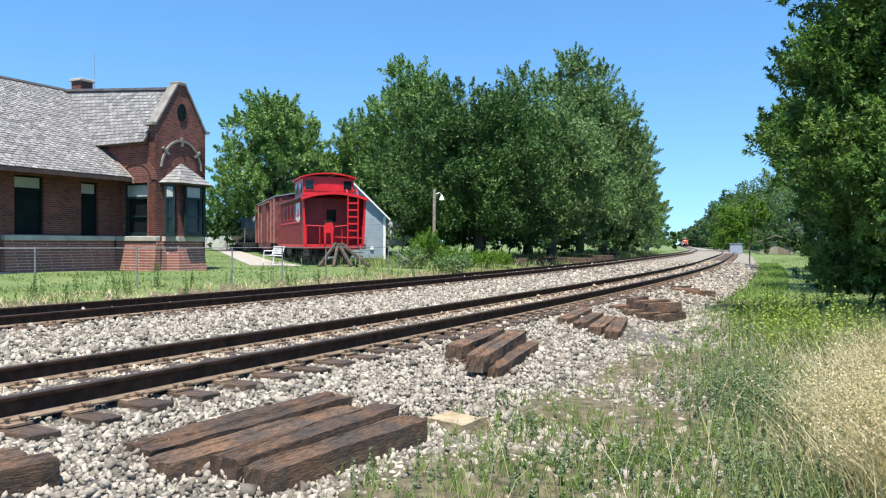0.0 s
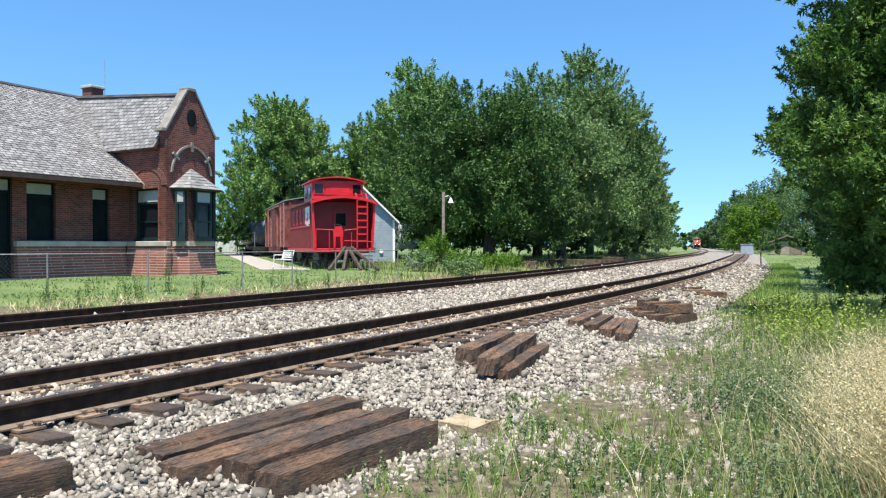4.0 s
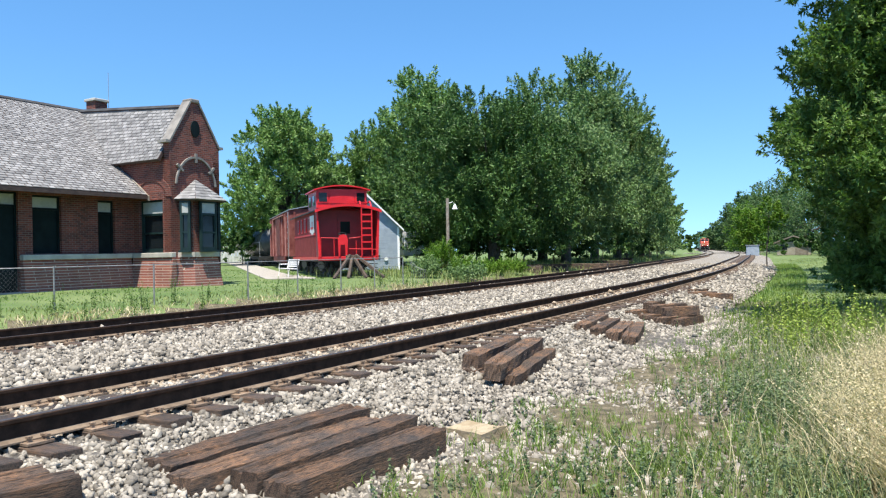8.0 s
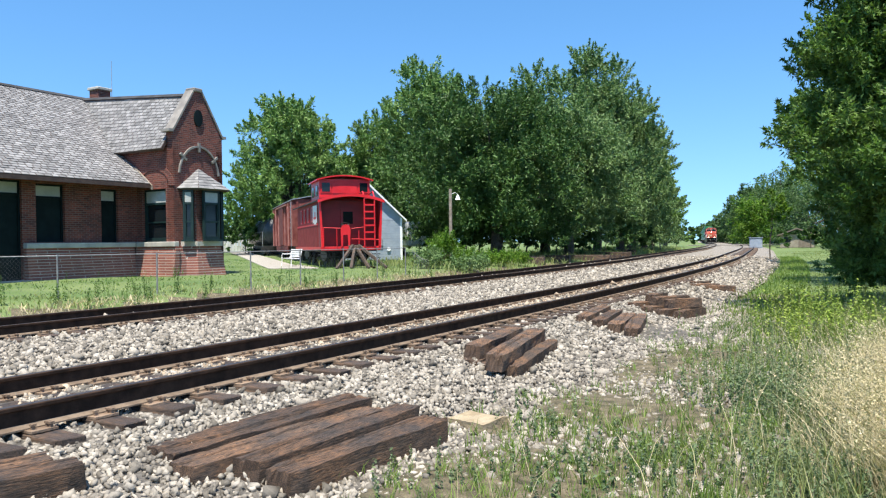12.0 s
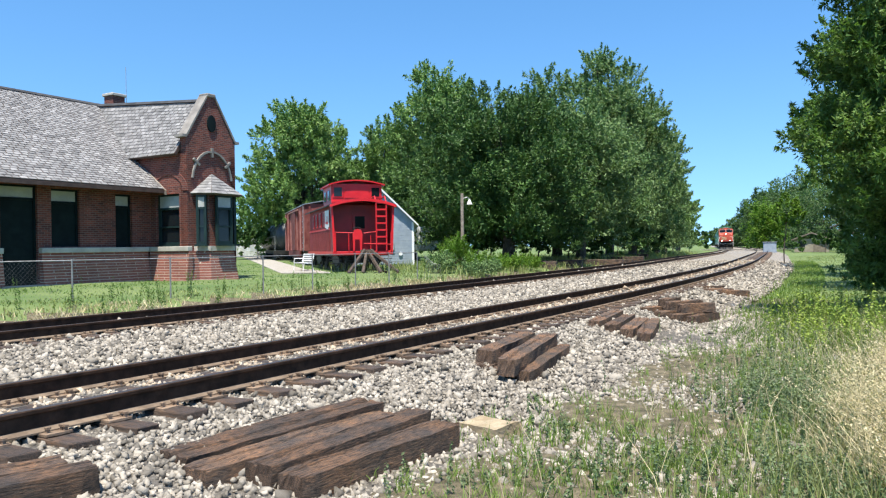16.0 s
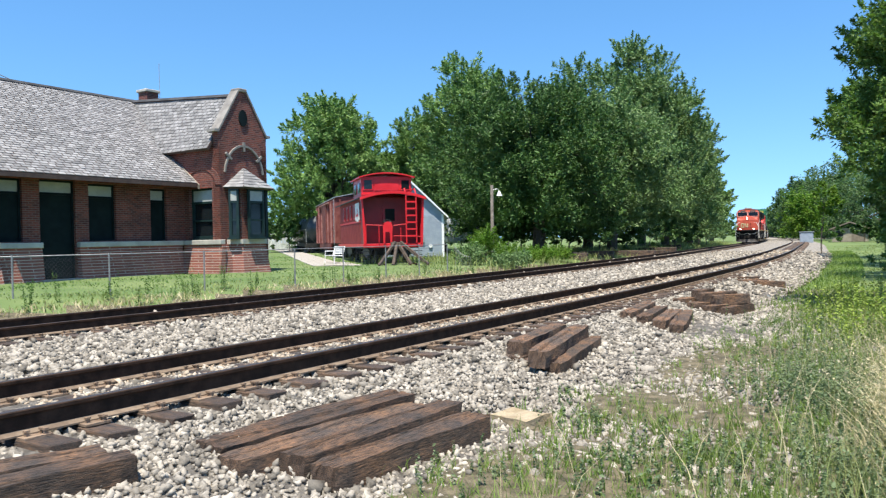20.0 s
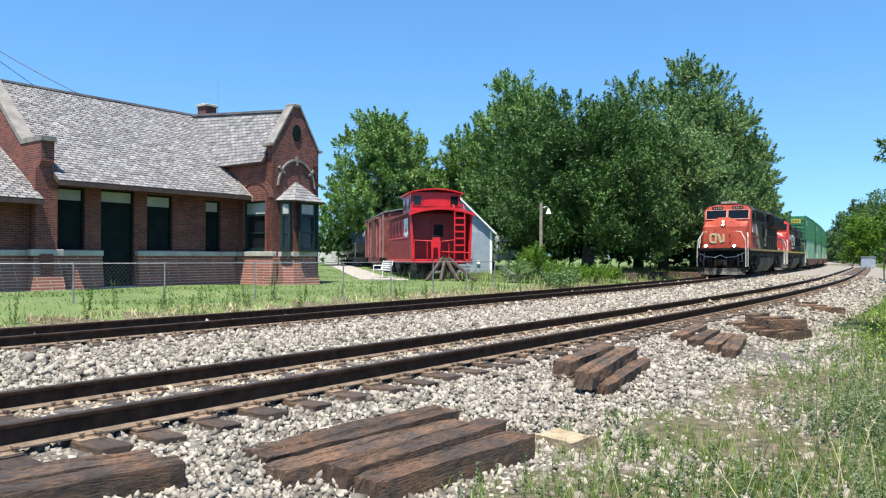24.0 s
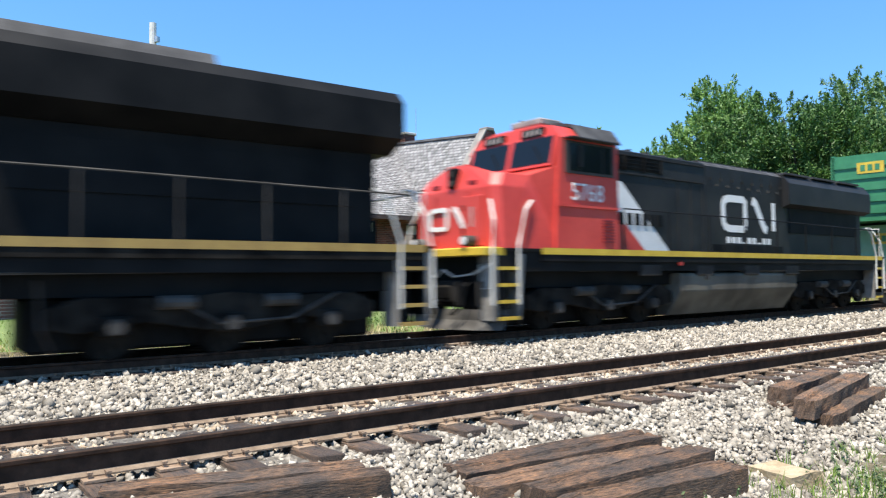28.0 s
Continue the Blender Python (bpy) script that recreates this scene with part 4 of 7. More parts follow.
def stored_boxcar():
    at = CABOOSE @ pose(0, 10.4, 0)
    c = thing("boxcar", "weathered brown-red boxcar with ribbed sides and an open door panel", "freight car", at)
    L, w = 11.6, 1.5
    part("underframe", box(-1.2, 1.2, 0.2, L - 0.2, 0.75, 1.0), M_BLACK, c)
    for y in (1.8, L - 1.8):
        stock_truck(c, y)
    b = part("body", box(-w, w, 0, L, 0.98, 3.85), M_BOXCAR, c, "faded brown-red steel body")
    for k in range(19):
        y = 0.15 + k * 0.62
        if 4.3 < y < 6.6:
            continue
        part("rib", box(-w - 0.06, -w, y, y + 0.1, 1.0, 3.7), M_BOXRIB if k % 3 == 0 else M_BOXCAR, b)
    part("sliding_door", box(-w - 0.1, -w - 0.02, 4.4, 6.6, 1.05, 3.6), M_BOXCAR, c, "faded red sliding door")
    part("door_rail", box(-w - 0.12, -w, 2.8, 8.8, 3.6, 3.68), M_BOXRIB, c)
    part("sill", box(-w - 0.05, -w + 0.1, 2.5, L - 2.5, 0.6, 0.98), M_BOXCAR, c)
    for x in (-1.2, -0.4, 0.4, 1.2):
        part("end_rib", box(x - 0.06, x + 0.06, -0.06, 0, 1.0, 3.7), M_BOXCAR, c)
    ld = part("ladder", box(-w - 0.1, -w - 0.07, 0.1, 0.14, 0.9, 3.7), M_GALV, c, "steel ladder")
    for k in range(8):
        part("rung", box(-w - 0.1, -w - 0.07, 0.1, 0.55, 1.1 + k * 0.33, 1.13 + k * 0.33), M_GALV, ld)
    n = 8
    arc = [(-1.56 + 3.12 * k / n, 3.84 + 0.28 * (1 - abs(2 * k / n - 1))) for k in range(n + 1)]
    part("roof", prism(arc + [(x, z - 0.05) for x, z in arc[::-1]], -0.1, L + 0.1, "y"), M_GALV, c, "pale sheet metal roof")
    part("running_board", box(-0.3, 0.3, -0.05, L + 0.05, 4.02, 4.07), M_POLE, c)


def stored_tank_car():
    at = CABOOSE @ pose(-0.9, 23.4, 0, 0, 0, 4)
    c = thing("tank_car", "old black tank car on the siding behind the boxcar", "freight car", at)
    part("underframe", box(-0.5, 0.5, 0, 11, 0.7, 1.05), M_BLACK, c)
    for y in (1.7, 9.3):
        stock_truck(c, y)
    t = bmesh.new()
    tube([(0, 0.5, 2.15), (0, 0.6, 2.15), (0, 0.9, 2.15), (0, 10.1, 2.15), (0, 10.4, 2.15), (0, 10.5, 2.15)], 1.15, 24, t)
    part("tank", t, M_TANK, c, "round black tank shell", smooth=True)
    for y in (2.2, 4.2, 6.8, 8.8):
        part("band", tube([(0, y - 0.04, 2.15), (0, y + 0.04, 2.15)], 1.165, 24), M_BLACK, c)
    part("dome", tube([(0, 5.5, 3.2), (0, 5.5, 3.75)], 0.6, 16), M_TANK, c)
    part("end_sill", box(-1.4, 1.4, 0, 0.2, 0.7, 1.0), M_BLACK, c)
    for x in (-1.3, 1.3):
        part("grab_iron", tube([(x, 0.1, 1.0), (x, 0.1, 2.1), (x, 10.9, 2.1), (x, 10.9, 1.0)], 0.025, 5), M_GALV, c)


M_TANK = mat("tank_black", (0.03, 0.035, 0.04), (0.07, 0.075, 0.08), 2, 0.4, bump=0.05)


def siding_track():
    tr = thing("siding_track", "short display track under the stored cars", "railway track", CABOOSE, kind="structure")
    for x in (-0.75, 0.75):
        part("rail", prism([(x - 0.07, -0.17), (x + 0.07, -0.17), (x + 0.02, -0.12), (x + 0.036, 0), (x - 0.036, 0), (x - 0.02, -0.12)], -1.6, 36, "y"), M_RAIL, tr)
    tie = tie_mesh(11)
    for k in range(60):
        part("tie", tie, None, tr, at=pose(0, -1.4 + k * 0.62, -0.16))


# ---- small things on the depot side ----
def buffer_stop():
    b = thing("buffer_stop", "weathered timber bumping post of crossed beams at the siding's end", "buffer stop", CABOOSE @ pose(-0.1, -1.3, -0.05))
    for a, e in (((-1.05, -0.9, 0), (-0.1, 0.0, 1.05)), ((1.25, -0.9, 0), (0.15, 0.0, 1.05)), ((-0.35, -0.7, 0), (0.0, 0.05, 1.0)), ((0.5, -0.6, 0), (0.05, 0.05, 1.0)), ((0, 0.7, 0), (0, 0, 1.0))):
        d = (Vector(e) - Vector(a))
        q = d.to_track_quat("Z", "Y").to_matrix().to_4x4()
        part("brace", box(-0.065, 0.065, -0.065, 0.065, 0, d.length), M_OLDTIE2, b, at=Matrix.Translation(a) @ q, bevel=0.012)
    part("head_beam", box(-0.3, 0.3, -0.08, 0.08, 0.9, 1.05), M_OLDTIE2, b, bevel=0.015)


def bench():
    at = CABOOSE @ pose(-2.75, 1.2, -0.02, 0, 0, -75)
    b = thing("bench", "white slatted metal garden bench on the concrete walk", "bench", at)
    for x in (-0.62, 0.62):
        part("side_frame", tube([(x, -0.25, 0), (x, -0.2, 0.42), (x, 0.2, 0.4), (x, 0.28, 0)], 0.025, 6), M_WHITE, b)
        part("back_post", tube([(x, 0.2, 0.4), (x, 0.32, 0.88)], 0.025, 6), M_WHITE, b)
        part("armrest", tube([(x, 0.26, 0.64), (x, -0.2, 0.64), (x, -0.22, 0.42)], 0.022, 6), M_WHITE, b)
    for k in range(5):
        part("seat_slat", box(-0.65, 0.65, -0.22 + k * 0.09, -0.15 + k * 0.09, 0.42, 0.445), M_WHITE, b)
    for k in range(4):
        part("back_slat", box(-0.65, 0.65, 0.225 + k * 0.03, 0.245 + k * 0.03, 0.5 + k * 0.1, 0.57 + k * 0.1), M_WHITE, b)


def sidewalk():
    p = thing("sidewalk", "pale concrete walk across the lawn beside the cars", "path", CABOOSE @ pose(0, 0, -0.03), kind="structure")
    inv = CABOOSE @ pose(0, 0, -0.03)
    for k in range(17):
        a, b = inv @ Vector((-3.2, -1.1 + 2.4 * k, 0)), inv @ Vector((-3.2, 1.3 + 2.4 * k, 0))
        za, zb = zat(a.x, a.y) - 0.07 + 0.05, zat(b.x, b.y) - 0.07 + 0.05
        part("slab", box(-0.8, 0.8, 0, 2.37, -0.12, 0.0), M_CONC, p, bevel=0.01, at=pose(-3.2, -1.1 + 2.4 * k, za, math.degrees(math.atan2(zb - za, 2.4)), 0, 0))
    for k in range(6):
        part("slab", box(-2.33, -1.75, -1.1 + 1.6 * k, 0.47 + 1.6 * k, -0.1, 0.015), M_CONC, p, bevel=0.01)


def shed():
    s = thing("shed", "blue-grey sided shed with a white trimmed gable", "shed", pose(-3.6, 49.5, 0.05, 0, 0, 8))
    part("wall", prism([(-5, 0), (-0.5, 0), (-0.5, 2.75), (-2.75, 5.0), (-5, 2.75)], -3, 3, "y"), M_BLUESID, s, "blue-grey clapboard walls")
    for k in range(16):
        part("clapboard", box(-4.98, -0.52, -3.03, -3.0, 0.1 + k * 0.165, 0.25 + k * 0.165), M_BLUESID, s)
    for a, b in (((-2.75, 5.12), (-0.2, 2.6)), ((-2.75, 5.12), (-5.3, 2.6))):
        part("roof", prism([a, b, (b[0], b[1] - 0.12), (a[0], a[1] - 0.14)], -3.3, 3.3, "y"), M_WHITE, s, "white metal roof edge")
    part("corner_board", box(-0.62, -0.48, -3.05, -2.9, 0, 2.75), M_WHITE, s)
    part("window", box(-3.4, -2.4, -3.06, -3.03, 1.1, 2.1), M_PANE, s)
    part("meter_box", box(-2.05, -1.75, -3.15, -3.03, 1.0, 1.5), M_GALV, s)
    part("dish", disc(-1.35, -3.1, 0.75, 0.12, 0.05, "y", 14), M_WHITE, s)
    a = thing("trailer", "white parked trailer behind the shed", "trailer", pose(-3.3, 58, 0.2, 0, 0, 20))
    part("body", box(-1.6, 1.6, -2.2, 2.2, 0.7, 2.6), M_WHITE, a, "white box body", bevel=0.12)
    part("window", box(-1.0, 0.6, -2.23, -2.19, 1.5, 2.1), M_PANE, a)
    part("door", box(0.75, 1.35, -2.24, -2.2, 0.8, 2.3), M_GALV, a)
    for x in (-1.2, 1.2):
        part("wheel", disc(x, 0.4, 0.35, 0.35, 0.22, "x", 16), M_BLACK, a)
    part("drawbar", box(-0.06, 0.06, -3.2, -2.2, 0.55, 0.65), M_BLACK, a)


def lamp_pole():
    p = thing("lamp_pole", "weathered wooden pole with a small bell-shaped lamp", "lamp post", pose(-0.5, 40, 0.05))
    part("pole", tube([(0, 0, -0.3), (0.01, 0, 2.0), (0.02, 0, 4.05)], 0.1, 10, r2=0.085), M_POLE, p)
    part("arm", tube([(0.05, 0, 3.75), (0.3, 0, 3.85), (0.42, -0.02, 3.7)], 0.02, 6), M_GALV, p)
    part("shade", tube([(0.42, -0.02, 3.72), (0.42, -0.02, 3.6), (0.42, -0.02, 3.44)], 0.035, 12, r2=0.15), M_WHITE, p, "white bell shade")


def fence():
    f = thing("chain_link_fence", "low galvanised chain-link fence along the depot lawn", "fence")
    pts = [(-30, 2.6), (-26.5, 6.0), (-23.0, 9.5), (-20.1, 11.9), (-17.2, 14.0), (-14.2, 15.45), (-11.7, 16.6), (-10.0, 17.9), (-8.3, 19.8), (-6.38, 22.1), (-5.3, 24.1), (-4.2, 26.2), (-3.2, 28.1), (-2.24, 29.92)]
    for x, y in pts:
        z = zat(x, y)
        part("post", tube([(x, y, z - 0.2), (x, y, 1.0)], 0.022, 7), M_FENCE, f)
    bm = bmesh.new()
    tube([(x, y, 0.97) for x, y in pts], 0.015, 6, bm)
    part("top_rail", bm, M_FENCE, f, "galvanised top rail")
    vs, fs = [], []
    for (xa, ya), (xb, yb) in zip(pts, pts[1:]):
        za, zb = zat(xa, ya) + 0.04, zat(xb, yb) + 0.04
        n = int(math.hypot(xb - xa, yb - ya) / 0.09)
        for k in range(n):
            for s in (-1, 1):
                t0, t1 = k / n, (k + s * 9) / n
                cut = 1.0
                if t1 < 0 or t1 > 1:
                    lim = 0.0 if t1 < 0 else 1.0
                    cut, t1 = (lim - t0) / (t1 - t0), lim
                lo = za + (zb - za) * t0
                p0 = (xa + (xb - xa) * t0, ya + (yb - ya) * t0, lo)
                p1 = (xa + (xb - xa) * t1, ya + (yb - ya) * t1, lo + (0.96 - lo) * cut)
                o = len(vs)
                vs += [p0, (p0[0], p0[1], p0[2] + 0.0035), (p1[0], p1[1], p1[2] + 0.0035), p1]
                fs.append((o, o + 1, o + 2, o + 3))
    part("wire_mesh", mesh_from("wire_mesh", vs, fs, [M_FENCE]), None, f, "fine galvanised wire mesh")
    g = thing("fence_roll", "slumped roll of chain-link and broken fence end in weeds", "fence", pose(-2.0, 30.3, 0))
    for k in range(9):
        part("wire", tube([(0.05 * k, 0, 0.95 - 0.06 * k), (0.12 + 0.07 * k, -0.1, 0.45), (0.02 + 0.09 * k, -0.15, -0.1)], 0.005, 5), M_FENCE, g)


def board_fence():
    f = thing("board_fence", "pale weathered board fence far behind the stored cars", "fence", pose(-23.0, 73.0, zat(-23.0, 73.0), 0, 0, 14))
    for k in range(34):
        part("board", box(-5.1 + 0.3 * k, -4.82 + 0.3 * k, -0.02, 0.02, 0.0, 1.75 + 0.05 * (k % 3)), M_PALEBOARD, f)
    for z in (0.4, 1.4):
        part("rail", box(-5.1, 5.1, 0.02, 0.08, z, z + 0.1), M_PALEBOARD, f)
    for k in range(5):
        part("post", box(-5.1 + 2.5 * k, -5.0 + 2.5 * k, 0.08, 0.18, -0.3, 1.8), M_PALEBOARD, f)


M_PALEBOARD = mat("pale_boards", (0.42, 0.43, 0.42), (0.55, 0.55, 0.53), 2, 0.8, bump=0.1, rand=0.15)


def steel_mast():
    m = thing("utility_mast", "tall pale steel utility pole behind the depot with wires", "utility pole", pose(-32.0, 31.7, 0))
    part("pole", tube([(0, 0, 0), (0, 0, 16.0)], 0.27, 12, r2=0.2), M_POLEGREY, m, "pale grey pole")
    for k, z in enumerate((15.0, 13.8)):
        part("insulator", box(0.2, 0.45, -0.1, 0.1, z - 0.15, z + 0.15), M_GALV, m)
    for a, b, sag in (((-0.3, 0, 14.2), (-40, 8, 12.0), 1.2), ((-0.2, 0, 11.6), (-40, 4, 8.5), 1.0), ((0.3, 0, 14.6), (14.5, -1.5, 7.0), 0.6), ((0.25, 0, 14.3), (7, 30, 4.0), 0.8)):
        pts = [(a[0] + (b[0] - a[0]) * t, a[1] + (b[1] - a[1]) * t, a[2] + (b[2] - a[2]) * t - sag * 4 * t * (1 - t)) for t in np.linspace(0, 1, 14)]
        part("wire", tube(pts, 0.018, 5), M_BLACK, m)


M_POLEGREY = mat("grey_pole", (0.48, 0.46, 0.43), (0.58, 0.56, 0.52), 3, 0.7, bump=0.1)


# ---- loose ties and stone block ----
def loose_tie_mesh(length, seed, half=0.12):
    rng = random.Random(seed)
    bm = box(-half, half, 0, length, 0, 0.19)
    bmesh.ops.subdivide_edges(bm, edges=[e for e in bm.edges if abs(e.verts[0].co.y - e.verts[1].co.y) > 0.5], cuts=17)
    bmesh.ops.subdivide_edges(bm, edges=[e for e in bm.edges if abs(e.verts[0].co.x - e.verts[1].co.x) > 0.1], cuts=9)
    bmesh.ops.subdivide_edges(bm, edges=[e for e in bm.edges if abs(e.verts[0].co.z - e.verts[1].co.z) > 0.1], cuts=2)
    groove, deep = rng.choice((-0.06, 0.0, 0.06)), rng.uniform(0.02, 0.04)
    off = {}
    for v in bm.verts:
        k = noise.noise(Vector((v.co.x * 6, v.co.y * 3, v.co.z * 6 + seed * 9)))
        if v.co.z > 0.15:
            # drying checks and splintered ridges along the top
            ridge = noise.noise(Vector((v.co.x * 26, v.co.y * 1.6, seed * 3.0)))
            v.co.z += 0.012 * ridge - (deep if abs(v.co.x - groove - 0.03 * math.sin(v.co.y * 2 + seed)) < half * 0.1 else 0.0)
        end = min(v.co.y, length - v.co.y)
        if end < 0.05 and abs(v.co.x) > half - 0.02:
            v.co += Vector((-0.02 * v.co.x / abs(v.co.x), 0, -0.012 if v.co.z > 0.1 else 0.0))
        v.co += Vector((rng.uniform(-0.004, 0.004) + 0.014 * k, rng.uniform(-0.012, 0.012), rng.uniform(-0.004, 0.004) + 0.016 * k))
    # a long drying check along the top
    return finish(bm, "railway_tie", M_OLDTIE)


def loose_ties():
    piles = {
        "four loose ties on the ballast": [(-2.1, 5.0, -0.44, 36, 1.98, 0.175), (-1.82, 4.68, -0.45, 32.5, 1.95, 0.15), (-1.43, 4.77, -0.45, 31, 1.86, 0.14), (-1.17, 4.6, -0.47, 36, 1.63, 0.14)],
        "ties at the pile's foot": [(-3.9, 3.45, -0.36, 47, 1.7), (-3.62, 3.22, -0.38, 46, 1.75)],
        "stacked ties on the shoulder": [(0.1, 8.75, -0.45, 20, 1.9), (0.3, 8.45, -0.46, 19, 1.9), (0.53, 8.3, -0.45, 20, 2.05), (0.36, 8.2, -0.3, 18.5, 2.3), (0.13, 8.9, -0.29, 19, 2.2)],
        "three ties further along": [(2.12, 12.9, -0.36, 24, 1.9), (2.32, 12.4, -0.38, 21, 2.1), (2.5, 12.0, -0.41, 20, 2.2), (2.72, 11.75, -0.45, 18, 2.1)],
        "broken ties in a heap": [(3.75, 15.0, -0.4, 60, 1.0), (3.95, 14.6, -0.43, 48, 1.1), (4.25, 14.4, -0.45, 40, 1.2), (3.65, 15.7, -0.38, 50, 1.3), (4.0, 15.2, -0.23, 62, 0.9), (4.1, 15.9, -0.22, 30, 1.1), (4.2, 15.0, -0.26, 75, 0.75)],
        "last ties by the track": [(6.95, 22.3, -0.38, 100, 0.85), (7.0, 22.9, -0.36, 60, 1.1), (7.1, 21.6, -0.39, 106, 0.9)],
    }
    k = 0
    for group, rows in piles.items():
        for x, y, z, head, length, *half in rows:
            ob = new("railway_tie", loose_tie_mesh(length, k, *half))
            ob.matrix_basis = pose(x, y, z, random.uniform(-1.5, 1.5), random.uniform(-3, 3), -head)
            tagged(ob, "old dark brown creosoted tie, cracked and worn, dumped on the ballast", "railway tie", group)
            k += 1
    # old ties and rail lengths beyond the far track
    for x, y, head, length in ((2.6, 46.0, -28, 4.5), (3.1, 45.0, -30, 4.5), (5.0, 49.0, -30, 5), (8.2, 53, -30, 5.5), (9.2, 54.5, -30, 5.5), (11.5, 62, -30, 6), (14.5, 73, -25, 6)):
        bm = box(-0.13, 0.13, -length / 2, length / 2, -0.3, 0.16)
        ob = new("old_timber", finish(bm, "old_timber", M_OLDTIE2, bevel=0.02))
        ob.matrix_basis = pose(x, y, zat(x, y) + 0.12, 0, 0, 55 - head * 0.2)
        tagged(ob, "grey weathered timber lying in grass by the far track", "timber", "timbers beyond the far track")
    b = bmesh.new()
    box(-0.26, 0.26, -0.14, 0.14, 0, 0.2, b)
    bmesh.ops.subdivide_edges(b, edges=b.edges[:], cuts=3, use_grid_fill=True)
    for v in b.verts:
        v.co += Vector([noise.noise(v.co * 5 + Vector((k * 7, 0, 0))) * 0.035 for k in range(3)])
    ob = new("stone_block", finish(b, "stone_block", M_SAND, smooth=False))
    ob.matrix_basis = pose(0.15, 6.3, -0.56, 4, -5, -52)
    tagged(ob, "rough pale sandstone block half sunk in gravel", "stone")


M_OLDTIE2 = wood_mat("grey_timber", (0.06, 0.045, 0.036), (0.14, 0.1, 0.075), (0.2, 0.155, 0.12))
M_SAND = mat("sandstone", (0.27, 0.205, 0.12), (0.4, 0.33, 0.22), 5, 0.9, bump=0.5, fine=40)


# ---- trees and plants ----
def sprigs(places, outs, size, rng):
    """Pointed three-cornered sprigs that stand out from their shoots, faces turned up."""
    n = len(places)
    t = outs / (np.linalg.norm(outs, axis=1, keepdims=True) + 1e-9) + rng.normal(size=(n, 3)) * 0.4
    t /= np.linalg.norm(t, axis=1, keepdims=True) + 1e-9
    nrm = rng.normal(size=(n, 3)) * 0.75 + np.array([0, -0.1, 0.7])
    nrm -= t * (nrm * t).sum(axis=1, keepdims=True)
    nrm /= np.linalg.norm(nrm, axis=1, keepdims=True) + 1e-9
    b = np.cross(nrm, t)
    s = (size * rng.uniform(0.6, 1.5, n))[:, None]
    v = np.stack([places - t * s * 0.5 - b * s * 0.33, places - t * s * 0.5 + b * s * 0.33, places + t * s * 0.9], 1).reshape(-1, 3)
    return v, np.arange(3 * n).reshape(-1, 3)


def leaf_cloud(places, outs, size, rng, per=1, flat=0.5):
    """Folded leaf-shaped pieces at places, turned roughly outwards: corners and faces of three."""
    n = len(places)
    out = outs / (np.linalg.norm(outs, axis=1, keepdims=True) + 1e-9)
    nrm = out * flat + rng.normal(size=(n, 3)) * 0.55 + np.array([0, 0, 0.6])
    nrm /= np.linalg.norm(nrm, axis=1, keepdims=True)
    t = np.cross(nrm, rng.normal(size=(n, 3)))
    t /= np.linalg.norm(t, axis=1, keepdims=True) + 1e-9
    b = np.cross(nrm, t)
    s = (size * rng.uniform(0.65, 1.35, n))[:, None]
    p0, p2 = places - t * s * 0.5, places + t * s * 0.55
    p1, p3 = places + b * s * 0.27 + nrm * s * 0.1, places - b * s * 0.27 + nrm * s * 0.1
    v = np.stack([p0, p1, p2, p3], 1).reshape(-1, 3)
    o = 4 * np.arange(n)[:, None]
    f = np.concatenate([o + [0, 1, 2], o + [0, 2, 3]], 1).reshape(-1, 3)
    return v, f


def crown_points(lobes, count, rng, spray=0.8, per=84, slim=0.36):
    """Places on leafy pointed shoots that leave the lobes outwards and upwards; lobes are x, y, z, rx, ry, rz."""
    lobes = np.array(lobes, float)
    area = lobes[:, 3] * lobes[:, 5]
    n = count // per + 1
    L = lobes[rng.choice(len(lobes), n, p=area / area.sum())]
    u = rng.normal(size=(n, 3))
    u[:, 2] = np.where(u[:, 2] < -0.5, -u[:, 2] * 0.6, u[:, 2])
    u /= np.linalg.norm(u, axis=1, keepdims=True)
    base = L[:, :3] + u * L[:, 3:] * np.where(rng.random((n, 1)) < 0.15, rng.uniform(0.3, 0.6, (n, 1)), rng.uniform(0.62, 1.0, (n, 1)))
    go = u * 0.75 + np.array([0, 0, 0.6]) + rng.normal(size=u.shape) * 0.3
    go /= np.linalg.norm(go, axis=1, keepdims=True)
    length = spray * rng.uniform(0.5, 1.25, (n, 1))
    t = rng.random((n, per, 1)) ** 0.85
    side = rng.normal(size=(n, per, 3)) * 0.62
    P = base[:, None] + go[:, None] * length[:, None] * t + side * length[:, None] * slim * (1.02 - t) ** 0.8
    O = side * 0.8 + go[:, None] * 0.3
    return P.reshape(-1, 3), O.reshape(-1, 3)


